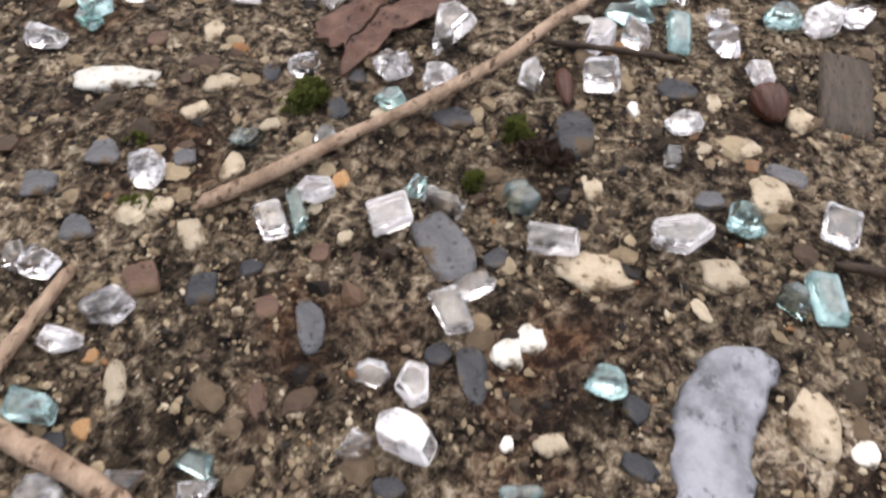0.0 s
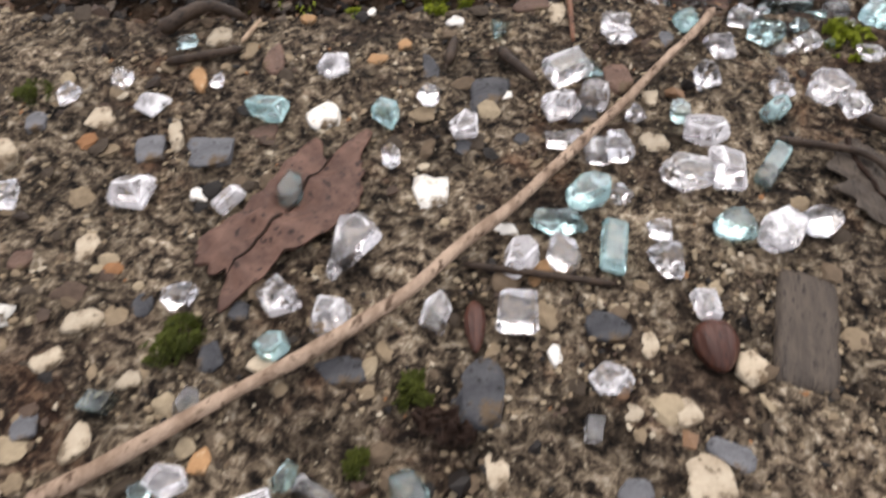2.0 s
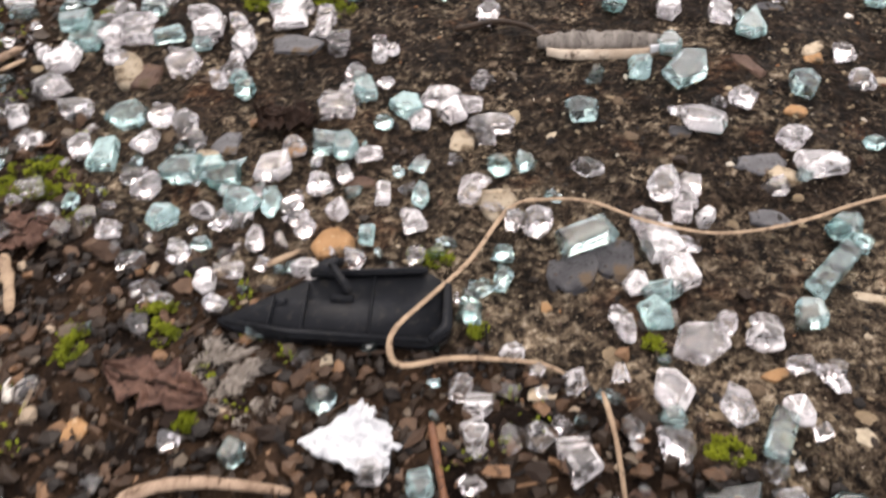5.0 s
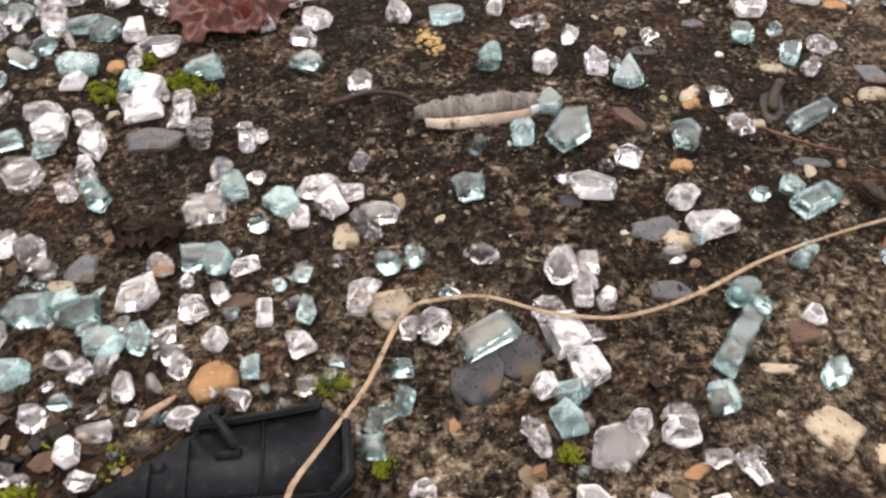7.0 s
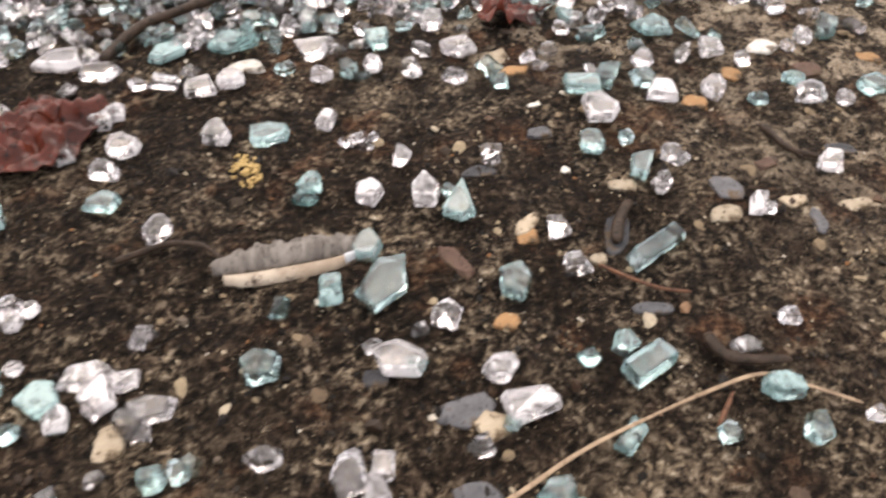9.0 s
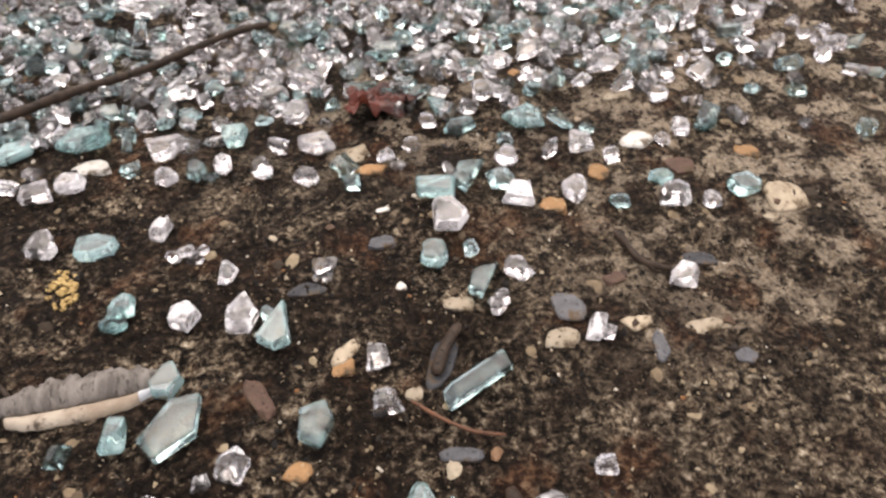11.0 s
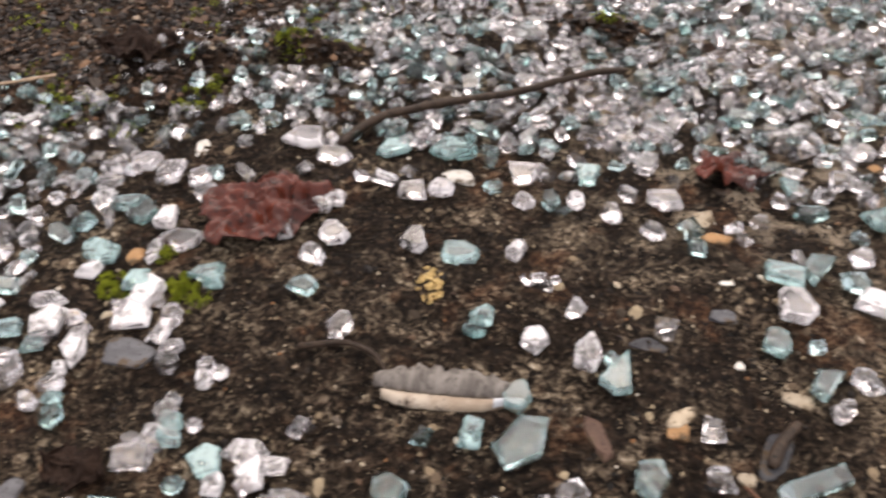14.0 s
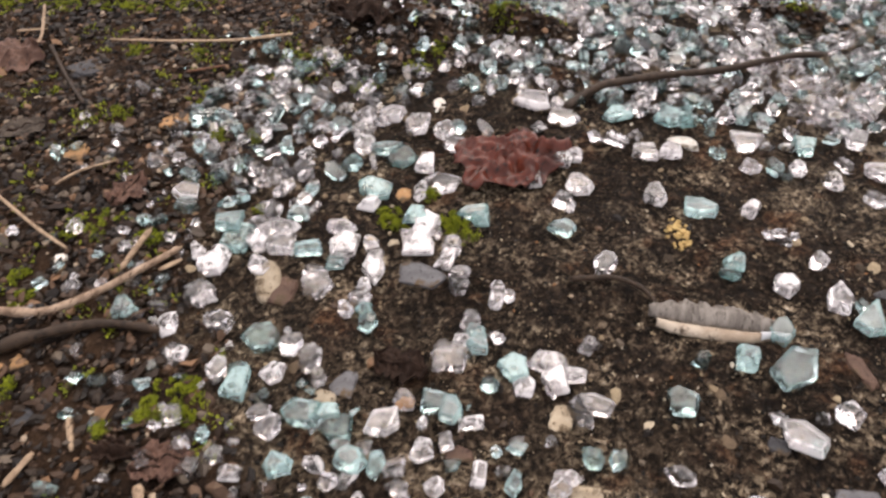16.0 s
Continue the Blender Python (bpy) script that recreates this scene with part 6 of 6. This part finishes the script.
stick([(0.0199, 0.0955, 0.0015), (0.0235, 0.0918, 0.002), (0.0281, 0.0887, 0.0015)], 1.3, 0.7, DARK_WOOD, "short dark bark twig on gravel", "stick", 1.0)
stick([(-0.0434, 0.0872, 0.002), (-0.0389, 0.0922, 0.003), (-0.0353, 0.0948, 0.003), (-0.0291, 0.0938, 0.002)], 1.8, 0.9, DARK_WOOD, "black rotted twig on gravel", "stick", 1.0)
stick([(-0.0382, 0.0796, 0.001), (-0.0315, 0.0817, 0.0015), (-0.0261, 0.0855, 0.001)], 1.0, 0.7, DARK_WOOD, "black rotted twig on gravel", "stick", 1.0)
stick([(0.0114, 0.0907, 0.001), (0.0111, 0.0984, 0.001)], 1.2, 0.8, DARK_WOOD, "short dark bark twig on gravel", "stick", 1.0)
stick([(0.0244, 0.0466, 0.001), (0.0335, 0.0472, 0.0015), (0.0458, 0.0489, 0.001)], 0.6, 0.5, DARK_WOOD, "thin dark stem on concrete", "stem", 1.0)
stick([(0.0672, 0.0124, 0.001), (0.0734, 0.0128, 0.001), (0.0783, 0.0125, 0.001)], 0.7, 0.6, DARK_WOOD, "thin brown stem on concrete", "stem", 1.0)
stick([(0.0014, 0.3335, 0.002), (0.0112, 0.3476, 0.004), (0.0225, 0.3552, 0.005), (0.0344, 0.3607, 0.005), (0.0564, 0.3712, 0.005), (0.0789, 0.3853, 0.006), (0.0916, 0.3902, 0.006)], 1.7, 1.1, DARK_WOOD, "dark brown twig lying among heaped glass shards", "stick", 1.0)
stick([(-0.1406, 0.1928, 0.002), (-0.1268, 0.1946, 0.003), (-0.1145, 0.1978, 0.004), (-0.1042, 0.2082, 0.004), (-0.0982, 0.2181, 0.004), (-0.0931, 0.2295, 0.003)], 1.35, 0.9, PALE_WOOD, "forked tan twig on dark soil", "stick", 1.0)
stick([(-0.1035, 0.2165, 0.004), (-0.1039, 0.224, 0.004), (-0.104, 0.2325, 0.004)], 0.7, 1.0, STRAW, "split end of a tan twig on soil", "stick", 1.0)
stick([(-0.1276, 0.1781, 0.002), (-0.1183, 0.1842, 0.003), (-0.1121, 0.1895, 0.003), (-0.0987, 0.1994, 0.0025), (-0.0802, 0.2022, 0.0015)], 2.0, 1.0, DARK_WOOD, "dark wet twig half sunk in soil", "stick", 1.0)
stick([(-0.1825, 0.3257, 0.0025), (-0.1584, 0.331, 0.003), (-0.1327, 0.3396, 0.003), (-0.1116, 0.3476, 0.003)], 0.5, 1.1, STRAW, "straight pale straw lying on dark soil", "dry_straw", 0.5)
stick([(-0.1677, 0.236, 0.003), (-0.1584, 0.2326, 0.003), (-0.1401, 0.2253, 0.003), (-0.1256, 0.2208, 0.002)], 0.6, 0.5, STRAW, "thin pale straw on dark soil", "dry_straw", 0.6)
stick([(-0.0923, 0.1532, 0.002), (-0.0909, 0.1619, 0.002)], 0.9, 0.9, STRAW, "short pale straw on dark soil", "dry_straw", 0.6)
stick([(-0.2071, 0.3069, 0.002), (-0.2101, 0.3204, 0.004), (-0.2244, 0.3408, 0.004)], 0.8, 0.5, STRAW, "pale dry stalk on mossy soil", "dry_straw", 0.6)
stick([(-0.2257, 0.3233, 0.002), (-0.2133, 0.327, 0.002)], 0.7, 0.6, STRAW, "short pale straw on mossy soil", "dry_straw", 0.6)
stick([(-0.1463, 0.2436, 0.002), (-0.1429, 0.2519, 0.002), (-0.1351, 0.2594, 0.002)], 0.5, 0.4, STRAW, "thin pale stem on dark soil", "stem", 1.0)
stick([(-0.1408, 0.3138, 0.002), (-0.1286, 0.3224, 0.002)], 0.6, 0.4, RED_STEM, "thin brown stem on dark soil", "stem", 1.0)
stick([(-0.204, 0.3166, 0.002), (-0.1855, 0.3006, 0.002), (-0.1644, 0.2836, 0.002)], 0.9, 0.6, DARK_WOOD, "dark thin twig on soil", "stick", 1.0)
stick([(-0.0891, 0.1723, 0.001), (-0.0833, 0.1655, 0.001)], 0.9, 0.7, STRAW, "short dry stem on dark soil", "stem", 1.0)
stick([(0.0177, 0.2524, 0.0015), (0.0231, 0.2536, 0.002), (0.0299, 0.2551, 0.0025), (0.038, 0.2532, 0.002), (0.043, 0.2475, 0.0015)], 0.95, 0.55, DARK_WOOD, "thin curved black stem on concrete", "stem", 1.0)
stick([(0.1416, 0.2154, 0.002), (0.1433, 0.2101, 0.0025), (0.1489, 0.208, 0.0025), (0.1564, 0.2073, 0.002)], 1.6, 1.0, DARK_WOOD, "dark curled husk on concrete", "bark_strip", 0.6)
stick([(0.1252, 0.2375, 0.001), (0.1312, 0.2321, 0.0015), (0.137, 0.2285, 0.0015), (0.1431, 0.2274, 0.001)], 0.45, 0.35, RED_STEM, "thin brown stem on concrete", "stem", 1.0)
stick([(0.1365, 0.1954, 0.0015), (0.1418, 0.2017, 0.002)], 0.5, 0.4, RED_STEM, "thin reddish stem on concrete", "stem", 1.0)
stick([(0.131, 0.2432, 0.0015), (0.1336, 0.2497, 0.002), (0.1379, 0.2558, 0.002)], 1.6, 1.2, DARK_WOOD, "short dark bark twig on concrete", "bark_strip", 0.6)
stick([(0.1817, 0.2787, 0.0015), (0.184, 0.2684, 0.0015), (0.1918, 0.2651, 0.0015)], 1.0, 0.7, DARK_WOOD, "dark twig on concrete", "stick", 1.0)
stick([(0.1807, 0.2789, 0.0015), (0.1841, 0.269, 0.0015), (0.1869, 0.265, 0.001)], 0.8, 0.5, DARK_WOOD, "thin dark stem on concrete", "stem", 1.0)
stick([(-0.0946, 0.2205, 0.002), (-0.0907, 0.2263, 0.002)], 1.0, 0.7, STRAW, "short tan straw on soil", "dry_straw", 0.5)
stick([(-0.0638, 0.1625, 0.002), (-0.0592, 0.1558, 0.002), (-0.0549, 0.1481, 0.002)], 1.3, 0.9, STRAW, "short pale bark strip on soil", "bark_strip", 0.5)
stick([(-0.0116, 0.1656, 0.0015), (-0.0056, 0.1694, 0.002)], 0.9, 0.6, STRAW, "short tan straw on soil", "dry_straw", 0.5)
# leaves
crumpled_leaf(-0.0040, 0.0500, 43.0, 18.0, 72, BROWN_LEAF, "flattened decayed brown leaf stuck to concrete", 2.8, DARK_LEAF)
leaf(0.0818, 0.0766, 18.9, 11.2, -73, GREY_LEAF, "flat grey-brown leaf fragment on concrete", 0.35)
wood_chip(0.0714, 0.0478, 19.0, 8.2, -93)
crumpled_leaf(-0.0095, 0.2990, 44.0, 31.0, 40, RED_LEAF, "crumpled wet red-brown leaf among glass shards", 12.0, RED_LEAF)
crumpled_leaf(0.1250, 0.3440, 27.0, 18.0, 9, RED_LEAF, "small crumpled dark red leaf among glass shards", 7.5, RED_LEAF)
leaf(-0.0609, 0.1694, 13.9, 11.1, 5, BROWN_LEAF, "tan-brown dead leaf fragment on mossy soil", 0.7)
leaf(-0.0624, 0.1670, 12.2, 7.9, 17, BROWN_LEAF, "brown dead leaf fragment on soil", 0.5)
crumpled_leaf(-0.2121, 0.3062, 26, 31, 79, BROWN_LEAF, "curled brown leaf on mossy soil", 6.0, BROWN_LEAF)
leaf(-0.0872, 0.3661, 30, 24, 16, DARK_LEAF, "dark rotted leaf on mossy soil", 1.6)
leaf(-0.1219, 0.2472, 15.4, 12.0, 80, BROWN_LEAF, "brown dead leaf fragment on soil", 0.8)
leaf(-0.1776, 0.2663, 16.3, 13.0, 35, GREY_LEAF, "grey leaf fragment on soil", 0.5)
leaf(-0.0735, 0.1681, 12.5, 7.2, 6, DARK_LEAF, "dark brown leaf fragment on soil", 0.7)
leaf(-0.0225, 0.1360, 20.4, 9.3, -15, BROWN_LEAF, "reddish-brown leaf fragment on soil", 0.6)
leaf(0.0276, 0.0221, 8.7, 5.0, -9, DARK_LEAF, "dark rotted leaf scrap on concrete", 0.9)
leaf(-0.0183, 0.2101, 15.3, 12.8, -5, DARK_LEAF, "dark rotted leaf scrap on concrete", 0.9)
# seeds
seed(0.0596, 0.0419, 7.6, 5.6, -74)
seed(0.0282, 0.0371, 8.0, 2.7, -76)
# single finds
slate_piece(0.0542, -0.0143, 24.2, 10.4, -95)
lichen(0.0455, 0.2800, 14.1, 7.3, -76)
plastic_clip(0.0051, 0.1550, 43.4, 18.2, 5)
paper_scrap(0.0121, 0.1295, 16.9, 13.4, 5)
fluff(-0.0118, 0.1398, 22.5, 13.2, -42)
dry_husk(0.0583, 0.2474, 36.6, 11.9, 6)
# moss
moss(0.0822, 0.1145, 9.4, 12.4, 11, 420)
moss(0.0819, 0.1150, 6.0, 11.5, 12, 160)
moss(-0.0576, 0.0662, 6.2, 6.9, 13, 120)
moss(-0.0099, 0.0274, 6.4, 7.1, 14, 160)
moss(0.0231, 0.0257, 5.2, 6.2, 14, 160)
moss(-0.0321, 0.0114, 3.8, 3.7, 14, 80)
moss(-0.0267, 0.0016, 4.2, 3.3, 14, 90)
moss(0.0184, 0.0159, 2.8, 4.0, 14, 80)
moss(-0.0114, 0.0250, 6.0, 6.2, 14, 100)
moss(-0.0258, 0.0008, 3.8, 2.7, 14, 60)
moss(0.0033, 0.1151, 7.1, 8.8, 11, 160)
moss(0.0055, 0.1077, 5.8, 5.4, 11, 100)
moss(-0.0606, 0.1217, 14.3, 16.7, 11, 300)
moss(-0.0408, 0.1430, 7.1, 10.4, 11, 100)
moss(-0.0255, 0.1492, 7.2, 10.5, 11, 100)
moss(-0.0102, 0.1018, 2.9, 4.0, 11, 50)
moss(0.0098, 0.1142, 4.0, 4.3, 11, 60)
moss(-0.0602, 0.1133, 6.4, 8.6, 11, 100)
moss(-0.0151, 0.1309, 4.4, 5.3, 11, 50)
moss(0.0734, 0.1362, 6.3, 6.5, 11, 70)
moss(-0.0668, 0.1863, 16.3, 7.8, 5, 170)
moss(-0.0717, 0.1805, 7.4, 11.3, 5, 110)
moss(-0.0631, 0.1813, 6.1, 7.4, 5, 70)
moss(-0.0407, 0.1439, 5.1, 5.1, 5, 80)
moss(-0.0243, 0.1492, 5.2, 6.5, 5, 80)
moss(-0.0295, 0.1519, 6.3, 4.0, 5, 70)
moss(-0.0158, 0.1305, 4.7, 4.2, 5, 70)
moss(0.0728, 0.1344, 8.1, 4.0, 5, 110)
moss(0.0179, 0.1702, 4.5, 4.4, 5, 50)
moss(-0.0373, 0.2595, 9.6, 9.2, 5, 70)
moss(-0.0159, 0.2619, 9.6, 9.1, 5, 70)
moss(0.0307, 0.1543, 4.1, 5.0, 5, 50)
moss(0.0625, 0.1536, 4.0, 4.9, 5, 60)
moss(-0.0188, 0.2639, 8.7, 9.6, -5, 140)
moss(-0.0311, 0.2759, 6.0, 7.8, -5, 60)
moss(-0.0386, 0.2609, 8.5, 9.5, -5, 90)
moss(0.0218, 0.1704, 6.0, 5.6, -5, 80)
moss(-0.1241, 0.2323, 22.4, 15.7, 17, 330)
moss(-0.0210, 0.2656, 9.7, 9.0, 17, 160)
moss(-0.0398, 0.2627, 8.7, 7.7, 17, 90)
moss(-0.0555, 0.3545, 12, 26, -12, 300)
moss(-0.0590, 0.3440, 15, 8, 10, 160)
moss(-0.0340, 0.3850, 14, 14, 16, 200)
moss(-0.0170, 0.3900, 14, 8, 5, 120)
moss(0.0830, 0.4260, 16, 8, 5, 120)
moss(-0.0735, 0.3273, 10.6, 9.9, 16, 80)
moss(-0.0983, 0.3364, 13.3, 16.6, 16, 100)
moss(-0.1690, 0.3243, 11.3, 11.6, 16, 90)
moss(-0.1451, 0.3313, 9.1, 17.6, 16, 80)
moss(-0.1289, 0.3031, 9.6, 15.0, 17, 80)
moss(-0.1108, 0.2851, 9.9, 12.0, 17, 90)
moss(-0.0980, 0.2855, 5.1, 8.4, 17, 50)
moss(-0.1498, 0.2840, 8.1, 12.9, 17, 80)
moss(-0.2180, 0.3500, 42, 16, 8, 420)
moss(-0.1900, 0.3535, 30, 12, 8, 300)
moss(-0.1714, 0.3651, 27.3, 12.7, 16, 140)
moss(-0.0688, 0.1885, 12.7, 6.9, 17, 140)
moss(-0.0654, 0.1802, 5.4, 6.4, 17, 70)
moss(-0.0728, 0.1772, 8.2, 6.4, 17, 80)
moss(-0.1258, 0.2023, 9.4, 8.9, 17, 90)
moss(-0.1323, 0.2081, 6.5, 7.0, 17, 60)
moss(-0.2435, 0.3412, 14.9, 16.5, 16, 80)
moss(-0.0803, 0.1710, 5.4, 6.3, 17, 60)
moss(-0.0803, 0.2546, 5.3, 5.8, 17, 40)
moss(-0.1075, 0.3380, 8.9, 29.7, 16, 90)
moss(-0.1058, 0.2314, 10.1, 7.4, 17, 80)
moss(-0.1101, 0.1752, 4.2, 9.0, 17, 60)

# ---- leaf scraps over the soil ----
bm = bmesh.new()
for _ in range(1900):
    x, y = rng.uniform(-0.30, 0.09), rng.uniform(0.09, 0.46)
    if soil_amount(x, y) < 0.5 or not seen_area(x, y):
        continue
    n, s = rng.choice((5, 6, 7)), 0.0006 + 0.0026 * rng.random() ** 2.2
    m = pose(x, y, ground_z(x, y) + 0.001, rng.uniform(-30, 30), rng.uniform(-30, 30), rng.uniform(0, 360))
    ring = [Vector((math.cos(6.2832 * k / n) * s * rng.uniform(0.7, 1.5), math.sin(6.2832 * k / n) * s * rng.uniform(0.3, 0.9), rng.uniform(0, 0.0011))) for k in range(n)]
    top = [bm.verts.new(m @ p) for p in ring]
    low = [bm.verts.new(m @ (p - Vector((0, 0, 0.0002)))) for p in ring]
    mid, under = bm.verts.new(m @ Vector((0, 0, 0.0006))), bm.verts.new(m @ Vector((0, 0, 0.0003)))
    for k in range(n):
        j = (k + 1) % n
        bm.faces.new((top[k], top[j], mid))
        bm.faces.new((low[j], low[k], under))
        bm.faces.new((low[k], low[j], top[j], top[k]))
tagged(part("leaf_scraps", bm, SCRAP, smooth_faces=False), "rotted brown leaf scraps matted over the soil", "leaf litter", kind="stuff")

# ---- fine moss over the soil ----
bm = bmesh.new()
for _ in range(2200):
    x, y = rng.uniform(-0.28, 0.06), rng.uniform(0.10, 0.46)
    patch = noise.noise(Vector((x * 45, y * 45, 8)))
    if soil_amount(x, y) < 0.5 or patch < 0.05 or not seen_area(x, y):
        continue
    for _ in range(9):
        px, py = x + rng.gauss(0, 0.0011), y + rng.gauss(0, 0.0011)
        z, a, s = ground_z(px, py) + 0.0004, rng.uniform(0, 6.28), rng.uniform(0.0004, 0.0008)
        q = Vector((px, py, z))
        tip = q + Vector((math.cos(a) * 0.0009, math.sin(a) * 0.0009, rng.uniform(0.0006, 0.0016)))
        side = Vector((-math.sin(a), math.cos(a), 0)) * s * 0.6
        mid = q.lerp(tip, 0.5)
        v = [bm.verts.new(c) for c in (q, mid + side, tip, mid - side, mid - Vector((0, 0, 0.0003)))]
        for f in ((0, 3, 2), (0, 2, 1), (0, 1, 4), (1, 2, 4), (2, 3, 4), (3, 0, 4)):
            bm.faces.new([v[k] for k in f])
tagged(part("moss_specks", bm, MOSS, smooth_faces=False), "fine scattered green moss over dark soil", "moss", kind="stuff")

# ---- fine litter over the soil: splinters and stalks ----
bm = bmesh.new()
for _ in range(900):
    x, y = rng.uniform(-0.30, 0.06), rng.uniform(0.09, 0.46)
    if max(soil_amount(x, y), crevice(x, y)) < 0.4 or not seen_area(x, y):
        continue
    a, l, r = rng.gauss(0.1, 0.9), rng.uniform(0.002, 0.009), rng.uniform(0.00015, 0.0005)
    q = Vector((x, y, ground_z(x, y) + 0.0007))
    way = Vector((math.cos(a), math.sin(a), rng.uniform(-0.08, 0.12))) * l
    side, up = Vector((-math.sin(a), math.cos(a), 0)) * r, Vector((0, 0, r))
    v = [bm.verts.new(c) for c in (q - side, q + up, q + side, q - up, q + way - side * 0.6, q + way + up * 0.6, q + way + side * 0.6, q + way - up * 0.6)]
    for f in ((0, 1, 5, 4), (1, 2, 6, 5), (2, 3, 7, 6), (3, 0, 4, 7), (3, 2, 1, 0), (4, 5, 6, 7)):
        bm.faces.new([v[k] for k in f])
tagged(part("plant_litter", bm, CRUMB, smooth_faces=False), "fine splinters and dead stalks littering the soil", "litter", kind="stuff")
